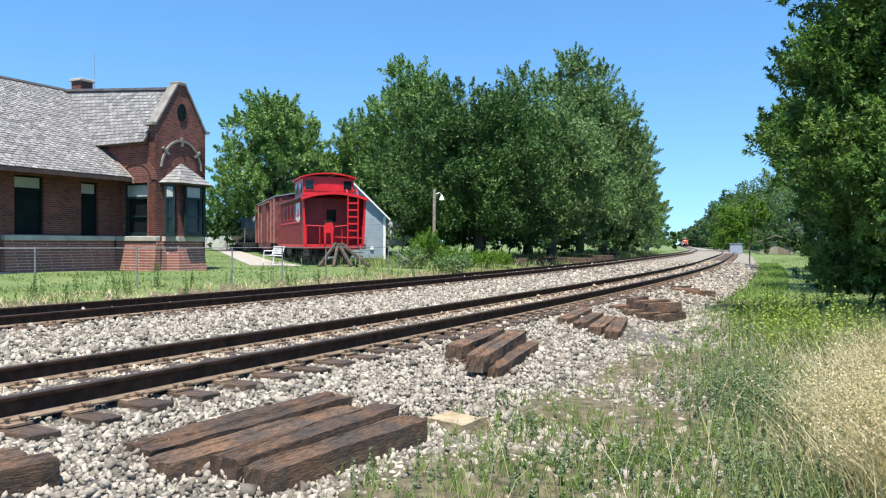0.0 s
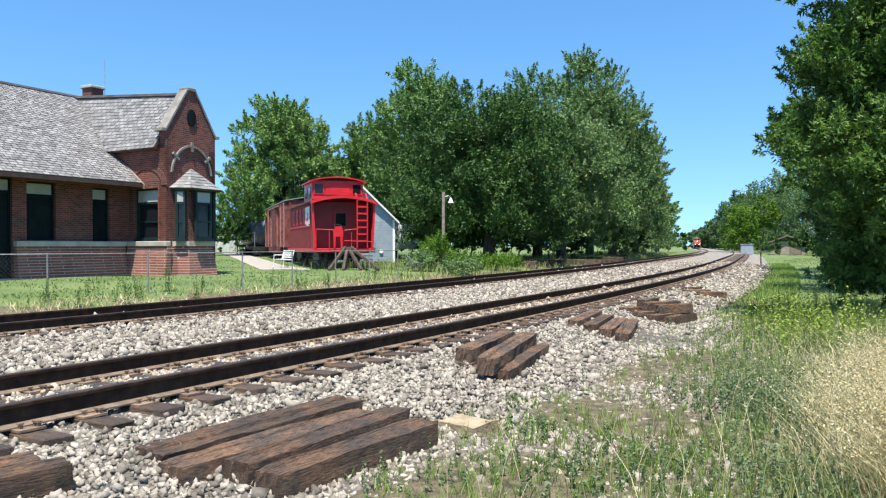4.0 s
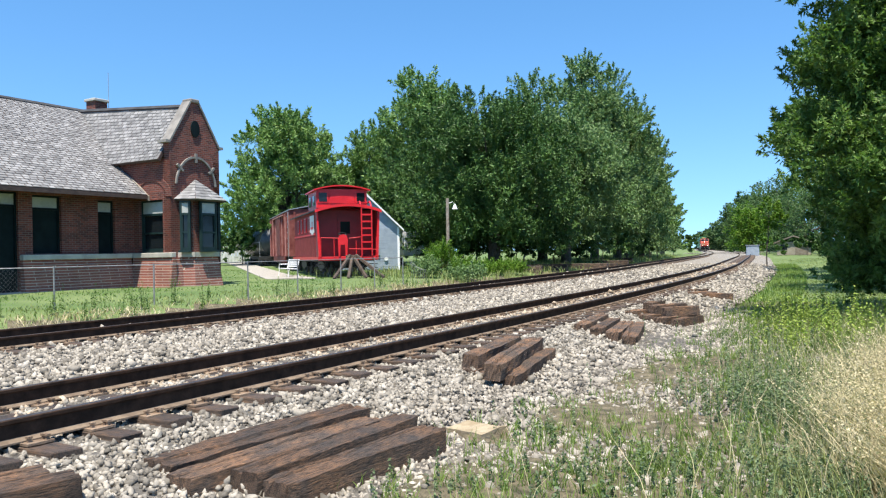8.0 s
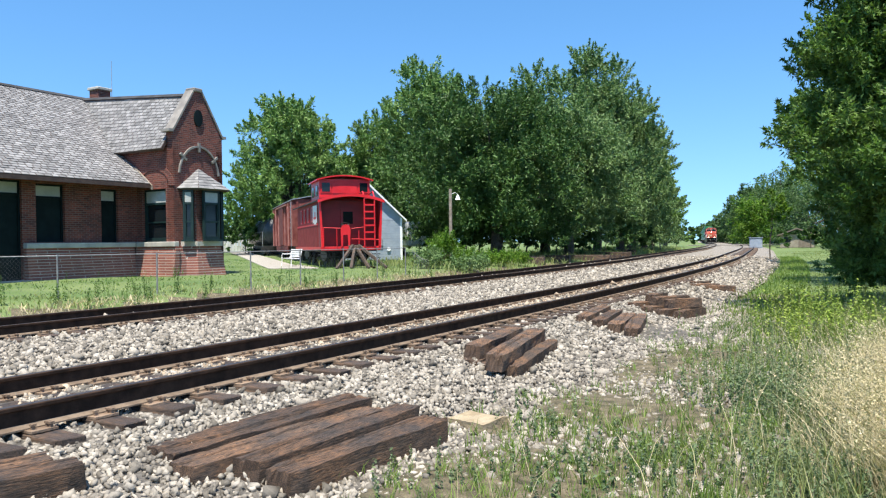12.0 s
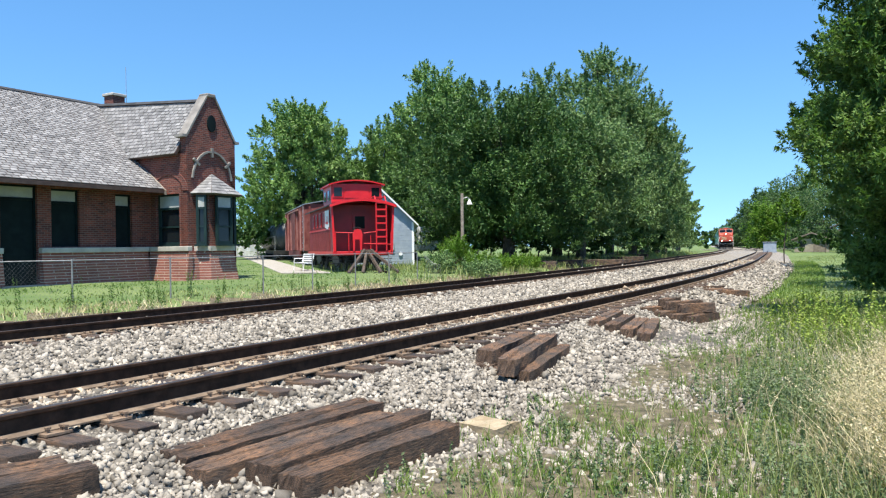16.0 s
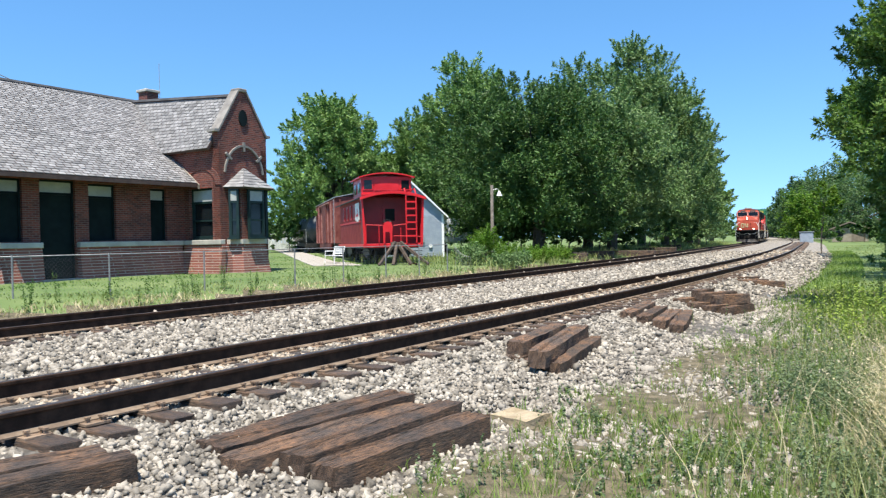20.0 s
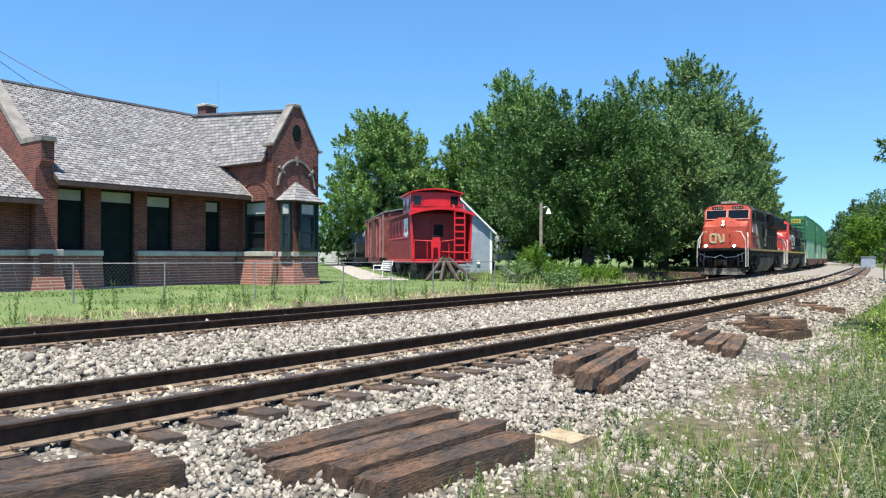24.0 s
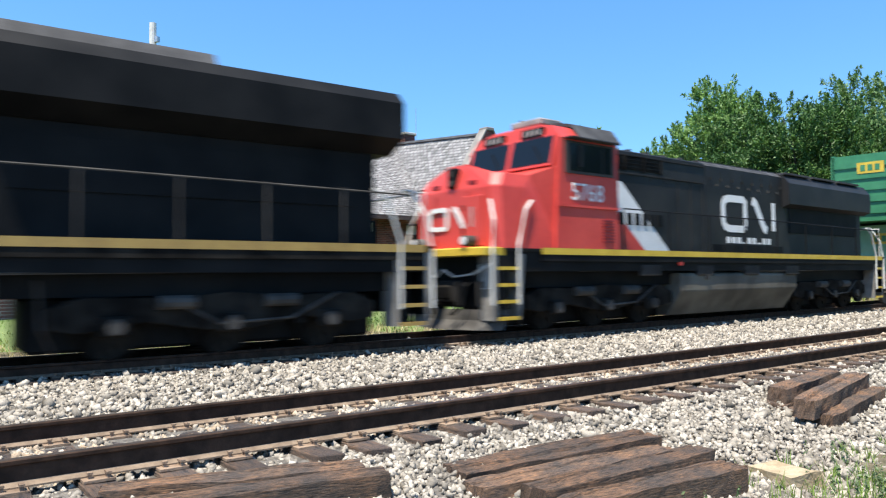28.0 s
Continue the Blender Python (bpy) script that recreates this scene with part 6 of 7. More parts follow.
    # rough strip between the far track and the lawn
    for s0, s1, d0, d1, n, h0, h1 in ((-12, 22, 9.8, 12.5, 6000, 0.05, 0.13), (22, 110, 8.8, 17, 16000, 0.2, 0.6)):
        s, d, x, y, z = scatter(n, s0, s1, d0, d1, rng)
        keep = clump_mask(x, y, 1.1, rng, 0.6)
        low.append(blades(x[keep], y[keep], z[keep], rng.uniform(h0, h1, keep.sum()), np.full(keep.sum(), 0.016), rng, 0.5))
    s, d, x, y, z = scatter(9000, -12, 25, 8.9, 10.4, rng)
    keep = clump_mask(x, y, 0.8, rng, 1.0)
    low_dry = blades(x[keep], y[keep], z[keep], rng.uniform(0.08, 0.2, keep.sum()), np.full(keep.sum(), 0.014), rng, 0.7)
    fw = []
    s, d, x, y, z = scatter(150, -12, 24, 9.1, 11.0, rng)
    keep = clump_mask(x, y, 1.3, rng, 1.2)
    x, y, z = [np.repeat(q[keep], 4) for q in (x, y, z)]
    x, y = x + rng.normal(size=len(x)) * 0.05, y + rng.normal(size=len(x)) * 0.05
    fw.append(weed_stems(x, y, z, rng.uniform(0.3, 0.8, len(x)), rng, 0.045, 34))
    # lawn
    s, d, x, y, z = scatter(26000, -14, 45, 12, 30, rng)
    lawn = blades(x, y, z, rng.uniform(0.04, 0.1, len(x)), np.full(len(x), 0.02), rng, 0.6)
    for name, label, cat, pieces, m in (
            ("meadow_grass", "tall uneven green grass beside the ballast", "grass", join(green), M_GRASS),
            ("verge_tufts", "low fresh green tufts among the stones", "grass", join(tuft), M_TUFT),
            ("dry_grass", "dry straw-coloured grass with seed plumes", "grass", join(dry), M_STRAW),
            ("roadside_weeds", "upright leafy green weeds in the grass and gravel", "weeds", join(weeds), M_WEED),
            ("flowering_weeds", "tall yellow-flowering weeds in the meadow", "weeds", join(yellow), M_MUSTARD),
            ("verge_grass", "rough green grass along the far track", "grass", join(low), M_GRASS),
            ("dry_verge_grass", "short dry grass at the ballast's far edge", "grass", low_dry, M_STRAW),
            ("verge_weeds", "dark green weeds standing along the fence", "weeds", join(fw), M_FRESHWEED),
            ("lawn_grass", "mown green lawn round the depot", "grass", lawn, M_LAWNBLADE)):
        tagged(new(name, fast_mesh(name, pieces[0], pieces[1], [m])), label, cat, kind="stuff")
    # bare soil and scattered stones in the verge
    n = 40000
    s, d, x, y, z = scatter(n, -6, 14, -5.6, -3.0, rng)
    keep = rng.random(n) < np.clip(1.3 - (-d - 3.0) / 3.2, 0.45, 1)
    keep &= ~((((x - 2.0) / 0.9) ** 2 + ((y - 8.6) / 2.2) ** 2 < 1) & (rng.random(n) < 0.45))
    v, f = rubble(x[keep], y[keep], z[keep] - 0.01, 0.02 * rng.lognormal(0, 0.35, keep.sum()), rng)
    tagged(new("verge_gravel", fast_mesh("verge_gravel", v, f, [M_STONE])), "small pale stones strewn through the verge", "gravel", kind="stuff")


M_FRESHWEED = leaf_mat("fresh_weed", (0.075, 0.14, 0.03), (0.13, 0.2, 0.055), 0.8, 0.3, 0.3)
M_TUFT = leaf_mat("fresh_tuft", (0.12, 0.2, 0.035), (0.21, 0.28, 0.07), 0.8, 0.3, 0.3)
M_LAWNBLADE = leaf_mat("lawn_blade", (0.1, 0.175, 0.036), (0.16, 0.24, 0.06), 0.5, 0.3, 0.25)


def far_buildings():
    h = thing("house", "low tan house among trees beyond the line", "house", pose(58.5, 128, -0.5, 0, 0, -25))
    part("wall", box(-2.6, 2.6, -4, 4, 0, 2.2), M_TAN, h)
    for s in (-1, 1):
        part("roof", prism([(0, 3.3), (s * 3.1, 2.1), (s * 3.1, 1.95), (0, 3.1)], -4.6, 4.6, "y"), M_TARB, h, "grey-brown shingle roof")
    part("window", box(-2, -1, -4.05, -4, 0.9, 1.8), M_PANE, h)
    part("garage_door", box(0.2, 2.2, -4.05, -4, 0, 1.9), M_TARB, h)
    c = thing("signal_cabinet", "white metal equipment cabinet beside the line", "cabinet", pose(45.2, 112.6, -0.5, 0, 0, -20))
    part("body", box(-0.9, 0.9, -0.7, 0.7, 0.1, 1.7), M_BLUESID, c, bevel=0.03)
    part("roof", box(-1.0, 1.0, -0.8, 0.8, 1.7, 1.8), M_GALV, c)
    part("door", box(-0.7, 0.7, -0.73, -0.7, 0.25, 1.6), M_BLUESID, c)
    r = thing("road_crossing", "pale gravel road crossing the tracks far along", "road", pose(0, 0, 0), kind="structure")
    x, y, th = along(165)
    part("crossing_deck", box(-12, 8, -2, 2, -0.15, -0.02), M_BALLAST, r, at=pose(x, y, float(grade(165)) - 0.0, 0, 0, -math.degrees(th)))


M_TAN = mat("tan_siding", (0.26, 0.22, 0.17), (0.33, 0.29, 0.23), 2, 0.8, bump=0.05)
M_TARB = mat("brown_shingle", (0.16, 0.13, 0.1), (0.24, 0.2, 0.16), 3, 0.9)


# ---- the train ----
M_CNRED = mat("weathered_engine_red", (0.36, 0.055, 0.032), (0.52, 0.098, 0.058), 0.8, 0.45, bump=0.04, speck=0.2, fine=9, spec=0.35)
M_FRESHRED = mat("engine_red", (0.47, 0.045, 0.036), (0.56, 0.066, 0.05), 0.8, 0.4, bump=0.03, speck=0.12, fine=9, spec=0.35)
M_ENGBLACK = mat("engine_black_and_shade", (0.0065, 0.007, 0.0075), (0.0135, 0.0135, 0.0135), 1.2, 0.6, bump=0.05, spec=0.08)
M_HOOD = mat("hood_black", (0.012, 0.0125, 0.0135), (0.024, 0.0235, 0.023), 1.2, 0.5, bump=0.05, spec=0.22)
M_SEAM = mat("scuffed_black", (0.016, 0.016, 0.016), (0.034, 0.032, 0.03), 3, 0.65, bump=0.05, spec=0.2)
M_PLOW = mat("scraped_plow_steel", (0.035, 0.032, 0.028), (0.095, 0.088, 0.078), 2.5, 0.6, bump=0.15, spec=0.3)
M_TRIM = mat("sun_bleached_red", (0.5, 0.2, 0.15), (0.62, 0.32, 0.26), 3, 0.55, bump=0.03)
M_GOLD = mat("aged_cream_paint", (0.46, 0.37, 0.19), (0.56, 0.48, 0.28), 2, 0.55, bump=0.03)
M_OFFWHITE = mat("stripe_white", (0.62, 0.62, 0.6), (0.72, 0.72, 0.7), 2, 0.5, bump=0.03)
M_YELLOW = mat("sill_yellow", (0.5, 0.33, 0.03), (0.6, 0.42, 0.045), 3, 0.5, bump=0.03)
M_DULLYEL = mat("faded_sill_yellow", (0.28, 0.175, 0.045), (0.36, 0.235, 0.06), 3, 0.6, bump=0.05)
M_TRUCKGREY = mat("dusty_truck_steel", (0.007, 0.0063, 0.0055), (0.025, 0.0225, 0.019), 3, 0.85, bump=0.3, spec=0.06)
M_TANKGREY = mat("dusty_fuel_tank", (0.085, 0.078, 0.064), (0.15, 0.138, 0.112), 1.2, 0.8, bump=0.1, spec=0.1)
M_STEPGREY = mat("worn_step_steel", (0.035, 0.032, 0.028), (0.075, 0.069, 0.061), 3, 0.7, bump=0.1, spec=0.2)
M_STEPPALE = mat("pale_step_steel", (0.16, 0.15, 0.135), (0.26, 0.245, 0.22), 3, 0.65, bump=0.1)
M_RAILPIPE = mat("handrail_white", (0.55, 0.53, 0.48), (0.68, 0.66, 0.6), 5, 0.5, bump=0.03)
M_BEAM = glow_mat("headlight_glow", (1.0, 0.9, 0.72), 6.0)
M_CABGLASS = glass_mat("cab_glass", (0.006, 0.009, 0.012), 0.12, 0.3)
M_LIGHTGREEN = mat("pale_green_container", (0.16, 0.33, 0.2), (0.22, 0.4, 0.26), 1.5, 0.5, bump=0.03)
M_DARKGREEN = mat("green_container", (0.03, 0.16, 0.07), (0.045, 0.2, 0.09), 1.5, 0.45, bump=0.03)
M_WELL = mat("well_car_red_brown", (0.07, 0.03, 0.022), (0.12, 0.06, 0.045), 2, 0.75, bump=0.1)
M_TEXT = mat("number_white", (0.7, 0.7, 0.68), (0.76, 0.76, 0.74), 3, 0.5, bump=0)


def lettering(words, size, depth, parent, material, at, name="number"):
    cu = bpy.data.curves.new(name, "FONT")
    cu.body, cu.size, cu.extrude = words, size, depth
    tmp = bpy.data.objects.new(name, cu)
    scene.collection.objects.link(tmp)
    me = bpy.data.meshes.new_from_object(tmp.evaluated_get(bpy.context.evaluated_depsgraph_get()))
    bpy.data.objects.remove(tmp)
    me.materials.append(material)
    return part(name, me, None, parent, "pale painted number", at=at)


def band(x, pts, thick, bm=None):
    """A flat painted shape on a side at x: y, z corners."""
    return prism(pts, min(x, x + thick), max(x, x + thick), "x", bm)


def ribbon(parent, axis, at, out, path, width, material):
    """A flat painted band of one width along a path of two coordinates, on a face at a place along an axis."""
    pts = [Vector((p, q)) for p, q in path]
    left, right = [], []
    for k, p in enumerate(pts):
        d0 = (p - pts[k - 1]).normalized() if k else (pts[1] - p).normalized()
        d1 = (pts[k + 1] - p).normalized() if k < len(pts) - 1 else d0
        d = (d0 + d1).normalized()
        n = Vector((-d.y, d.x)) * (width / 2 / max(0.5, d.dot(d1)))
        left.append(p + n), right.append(p - n)
    put = {"y": lambda p, w: (p.x, w, p.y), "x": lambda p, w: (w, p.x, p.y)}[axis]
    bm = bmesh.new()
    rows = [[bm.verts.new(put(q[k], w)) for q, w in ((left, at), (left, at + out), (right, at + out), (right, at))] for k in range(len(pts))]
    for a, b in zip(rows, rows[1:]):
        for k in range(4):
            bm.faces.new((a[k], a[(k + 1) % 4], b[(k + 1) % 4], b[k]))
    bm.faces.new(rows[0]), bm.faces.new(rows[-1])
    bmesh.ops.recalc_face_normals(bm, faces=bm.faces[:])
    return part("emblem_band", bm, material, parent, "pale band of the operator's mark")


def mark(parent, axis, at, out, a, b, z0, z1, material, way):
    """The operator's mark as plain shapes: a rounded ring, a slanted band and an upright bar, read along -axis when way is negative."""
    w, t = b - a, 0.19 * (z1 - z0)

    def put(u, v):
        return (b - u * w if way < 0 else a + u * w), z0 + t / 2 + v * (z1 - z0 - t)

    if axis == "y":
        def put(u, v):
            return b - u * w, z0 + t / 2 + v * (z1 - z0 - t)

    ring = [(0.4, 0.1), (0.36, 0.0), (0.1, 0.0), (0.03, 0.06), (0.0, 0.2), (0.0, 0.8), (0.03, 0.94), (0.1, 1.0), (0.36, 1.0), (0.4, 0.9), (0.4, 0.1)]
    ribbon(parent, axis, at, out, [put(*q) for q in ring], t, material)
    ribbon(parent, axis, at, out, [put(0.54, 1.0), put(0.6, 0.92), put(0.76, 0.1), put(0.82, 0.0)], t * 1.2, material)
    ribbon(parent, axis, at, out, [put(0.96, 1.0), put(0.96, 0.0)], t, material)


def wheelset(parent, y, r=0.51):
    bm = bmesh.new()
    for x in (-0.78, 0.78):
        disc(x, 0, 0, r, 0.12, "x", 22, bm)
        disc(x * 0.93, 0, 0, r + 0.03, 0.03, "x", 22, bm)
    tube([(-1.0, 0, 0), (1.0, 0, 0)], 0.09, 10, bm)
    for k in range(4):
        a = k * math.pi / 2
        for x in (-0.85, 0.85):
            disc(x, math.cos(a) * r * 0.6, math.sin(a) * r * 0.6, 0.05, 0.04, "x", 6, bm)
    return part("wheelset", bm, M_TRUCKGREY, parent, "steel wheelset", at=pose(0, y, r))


def engine_truck(eng, yc, spread=1.75):
    wheels = []
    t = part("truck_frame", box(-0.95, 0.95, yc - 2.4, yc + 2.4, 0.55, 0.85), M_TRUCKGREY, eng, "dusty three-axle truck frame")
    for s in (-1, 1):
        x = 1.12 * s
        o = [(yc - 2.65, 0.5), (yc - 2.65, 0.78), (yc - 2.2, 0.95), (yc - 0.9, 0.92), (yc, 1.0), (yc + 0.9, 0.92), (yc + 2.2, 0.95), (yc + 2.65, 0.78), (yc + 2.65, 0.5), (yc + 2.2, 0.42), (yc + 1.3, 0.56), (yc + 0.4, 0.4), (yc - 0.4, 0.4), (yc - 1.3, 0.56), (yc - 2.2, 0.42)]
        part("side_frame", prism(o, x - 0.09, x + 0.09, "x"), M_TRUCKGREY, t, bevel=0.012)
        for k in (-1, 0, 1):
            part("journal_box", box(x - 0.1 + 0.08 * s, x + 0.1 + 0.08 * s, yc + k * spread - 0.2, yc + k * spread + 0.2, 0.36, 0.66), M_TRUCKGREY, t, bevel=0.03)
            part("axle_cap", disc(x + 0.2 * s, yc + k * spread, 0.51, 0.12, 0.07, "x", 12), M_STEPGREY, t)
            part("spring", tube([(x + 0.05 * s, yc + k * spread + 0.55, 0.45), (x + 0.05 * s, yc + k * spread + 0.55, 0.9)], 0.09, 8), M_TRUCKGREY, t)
        for k in (-0.8, 0.9):
            part("brake_cylinder", tube([(x + 0.16 * s, yc + k - 0.3, 0.85), (x + 0.16 * s, yc + k + 0.25, 0.85)], 0.11, 10), M_STEPGREY, t, "pale grey brake cylinder")
        part("air_hose", tube([(x + 0.12 * s, yc - 1.9, 0.95), (x + 0.2 * s, yc - 1.0, 0.55), (x + 0.2 * s, yc + 0.2, 0.5), (x + 0.12 * s, yc + 1.0, 0.92)], 0.025, 6), M_STEPGREY, t)
        part("sand_pipe", tube([(x, yc + 2.75, 1.2), (x, yc + 2.7, 0.5), (x * 0.75, yc + 2.5, 0.12)], 0.025, 6), M_STEPGREY, t)
    for k in (-1, 0, 1):
        wheels.append(wheelset(eng, yc + k * spread))
    return wheels


def handrail(parent, pts, r=0.022, name="handrail", material=None):
    return part(name, tube(pts, r, 6), material or M_RAILPIPE, parent)


def locomotive(number, first):
    """A wide-cab road engine. Its nose is at the origin, it faces +y, and stands on z = 0."""
    L, top, rear = (20.5, 4.62, 19.2) if first else (19.2, 4.35, 18.2)
    up, np_ = (0.1, -0.3) if first else (0.05, 0.05)
    fx = 0.38 if first else 0.0
    fwd = pose(0, fx, 0)
    stripe, sillcol = (M_GOLD, M_DULLYEL) if first else (M_OFFWHITE, M_YELLOW)
    red = M_CNRED if first else M_FRESHRED
    e = thing("locomotive", "red and black wide-cab diesel locomotive " + ("leading with lit headlights" if first else "coupled second in the train"), "locomotive")
    part("frame", box(-1.45, 1.45, -L + 0.3, 0.1 + fx, 1.3, 1.72), M_ENGBLACK, e, "black underframe")
    for s in (-1, 1):
        x = 1.5 * s
        part("side_sill", box(min(1.45 * s, x), max(1.45 * s, x), -L + 0.5, -0.9, 1.52, 1.72), M_TRUCKGREY if first else M_ENGBLACK, e)
        part("sill_stripe", box(min(x, x + 0.012 * s), max(x, x + 0.012 * s), -L + 0.5, -0.9, 1.66, 1.8), sillcol, e, "yellow sill stripe")
    part("walkway", box(-1.5, 1.5, -L + 0.3, 0.1 + fx, 1.72, 1.78), M_ENGBLACK, e)
    # nose: blunt faceted front with a sloping top
    nz = 3.8 if first else 3.62
    bm = bmesh.new()
    ring = [[(-1.42, -0.6), (-1.42, 0.1), (-1.25, 0.28), (-0.35, 0.3), (0.35, 0.3), (1.25, 0.28), (1.42, 0.1), (1.42, -0.6)] for _ in range(3)]
    zs = (1.78, 3.22 if first else 3.08, nz)
    inset = (-np_, 0.02 - np_, 0.2 - np_)
    rows = [[bm.verts.new((x * (1 - 0.06 * i), y - inset[i], zs[i] - (((0.42 if first else 0.24) if abs(x) > 1.0 else 0.0) if i == 2 else 0.0))) for x, y in ring[i]] for i in range(3)]
    for a, b in zip(rows, rows[1:]):
        for k in range(7):
            bm.faces.new((a[k], a[k + 1], b[k + 1], b[k]))
    back = [bm.verts.new((-1.42, -1.6, nz + 0.05)), bm.verts.new((1.42, -1.6, nz + 0.05))]
    bm.faces.new((*rows[2], back[1], back[0]))
    low = [bm.verts.new((-1.42, -1.6, 1.78)), bm.verts.new((1.42, -1.6, 1.78))]
    bm.faces.new((rows[0][0], rows[1][0], rows[2][0], back[0], low[0]))
    bm.faces.new((rows[0][7], low[1], back[1], rows[2][7], rows[1][7]))
    bmesh.ops.recalc_face_normals(bm, faces=bm.faces[:])
    nose = part("nose", bm, red, e, "red wide nose", bevel=0.02)
    part("nose_door", box(-1.0, -0.42, 0.275 + np_, 0.325 + np_, 1.85, 2.9), red, nose, bevel=0.01)
    for z in (2.1, 2.6):
        part("door_hinge", box(-0.44, -0.38, 0.3 + np_, 0.34 + np_, z, z + 0.12), M_ENGBLACK, nose)
    part("grab_iron", tube([(0.95, 0.28 + np_, 1.95), (0.95, 0.38 + np_, 2.0), (0.95, 0.38 + np_, 2.9), (0.95, 0.28 + np_, 2.95)], 0.016, 6), red, nose)
    # operator's mark on the nose as plain bands
    mark(nose, "y", 0.3 + np_, 0.025, -0.05, 0.8, 2.12, 2.78, stripe, -1) if first else mark(nose, "y", 0.3 + np_, 0.025, -0.75, 0.75, 2.2, 2.72, stripe, -1)
    for x in (-0.55, 0.55):
        part("nose_seam", box(x - 0.012, x + 0.012, 0.297 + np_, 0.308 + np_, 1.85, 3.0), M_REDDARK, nose)
    part("nose_vent", box(0.5, 0.75, 0.2 + np_, 0.26 + np_, 3.16, 3.24), M_REDDARK, nose)
    part("nose_vent", box(-0.75, -0.5, 0.2 + np_, 0.26 + np_, 3.16, 3.24), M_REDDARK, nose)
    lamp = 0.2 if first else 0.1
    hl = part("headlight_housing", box(-0.13, 0.13, 0.12 + np_, 0.325 + np_, 3.02 + lamp, 3.46 + lamp), red if first else M_ENGBLACK, nose, "twin headlight housing", bevel=0.03)
    for z in (3.13 + lamp, 3.34 + lamp):
        part("headlight", disc(0, 0.33 + np_, z, 0.065, 0.03, "y", 16), M_BEAM if first else M_STEPGREY, hl, "lit headlight" if first else "unlit headlight")
    for x in (-0.85, 0.85):
        dl = part("ditch_light", tube([(x, 0.45, 1.94), (x, 0.75, 1.94)], 0.11, 14), red if first else M_STEPGREY, e, "round ditch light", at=fwd)
        part("lens", disc(x, 0.76, 1.94, 0.085, 0.02, "y", 14), M_BEAM if first else M_OFFWHITE, dl)
    part("anticlimber", box(-1.4, 1.4, 0.1, 0.72, 1.62, 1.8), M_ENGBLACK if first else M_YELLOW, e, bevel=0.02, at=fwd)
    # pilot, plow, coupler, hoses
    part("pilot_plate", box(-1.45, 1.45, 0.1, 0.35, 0.55, 1.62), M_ENGBLACK, e, "black pilot plate", at=fwd)
    pl = bmesh.new()
    edge = [(-1.42, 0.2), (-1.0, 0.56), (-0.2, 0.8), (0.2, 0.8), (1.0, 0.56), (1.42, 0.2)]
    hi_, lo_ = [pl.verts.new((x, y - 0.16, 0.52)) for x, y in edge], [pl.verts.new((x, y, 0.1)) for x, y in edge]
    mid_, bk_ = [pl.verts.new((x, y - 0.13, 0.3)) for x, y in edge], [pl.verts.new((x, 0.1, 0.4)) for x, y in edge]
    for k in range(5):
        pl.faces.new((lo_[k], lo_[k + 1], mid_[k + 1], mid_[k]))
        pl.faces.new((mid_[k], mid_[k + 1], hi_[k + 1], hi_[k]))
        pl.faces.new((hi_[k], hi_[k + 1], bk_[k + 1], bk_[k]))
        pl.faces.new((bk_[k], bk_[k + 1], lo_[k + 1], lo_[k]))
    bmesh.ops.recalc_face_normals(pl, faces=pl.faces[:])
    part("snow_plow", pl, M_PLOW, e, "scraped grey snow plow", at=fwd)
    for x in (-1.05, -0.35, 0.35, 1.05):
        part("plow_bracket", box(x - 0.03, x + 0.03, 0.3, 0.55, 0.6, 1.1), M_SEAM, e, at=fwd)
    for x in (-1.15, 1.15):
        part("pilot_grab", tube([(x - 0.12, 0.36, 1.5), (x - 0.12, 0.45, 1.45), (x - 0.12, 0.45, 0.95), (x + 0.12, 0.45, 0.95), (x + 0.12, 0.45, 1.45)], 0.02, 6), M_RAILPIPE, e, at=fwd)
    part("draft_gear_pocket", box(-0.35, 0.35, 0.3, 0.5, 0.66, 1.12), M_SEAM, e, bevel=0.03, at=fwd)
    for x in (-0.95, 0.95):
        part("hose_rack", box(x - 0.16, x + 0.16, 0.34, 0.42, 1.05, 1.35), M_SEAM, e, bevel=0.02, at=fwd)
    part("coupler", box(-0.14, 0.14, 0.2, 0.95, 0.72, 1.02), M_TRUCKGREY, e, bevel=0.04, at=fwd)
    part("coupler_knuckle", tube([(0.06, 0.92, 0.7), (0.06, 0.92, 1.04)], 0.13, 10), M_TRUCKGREY, e, at=fwd)
    for x in (-0.75, -0.6, 0.55, 0.72):
        part("air_hose", tube([(x, 0.35, 1.25), (x, 0.6, 1.0), (x * 0.9, 0.68, 0.55), (x * 0.7, 0.8, 0.4)], 0.025, 6), M_ENGBLACK, e, at=fwd)
    part("uncoupling_lever", tube([(-1.4, 0.4, 1.5), (-0.9, 0.55, 1.25), (-0.3, 0.55, 1.2), (0, 0.6, 1.35), (0.3, 0.55, 1.2), (0.9, 0.55, 1.25), (1.4, 0.4, 1.5)], 0.022, 6), M_RAILPIPE, e, "pale uncoupling lever", at=fwd)
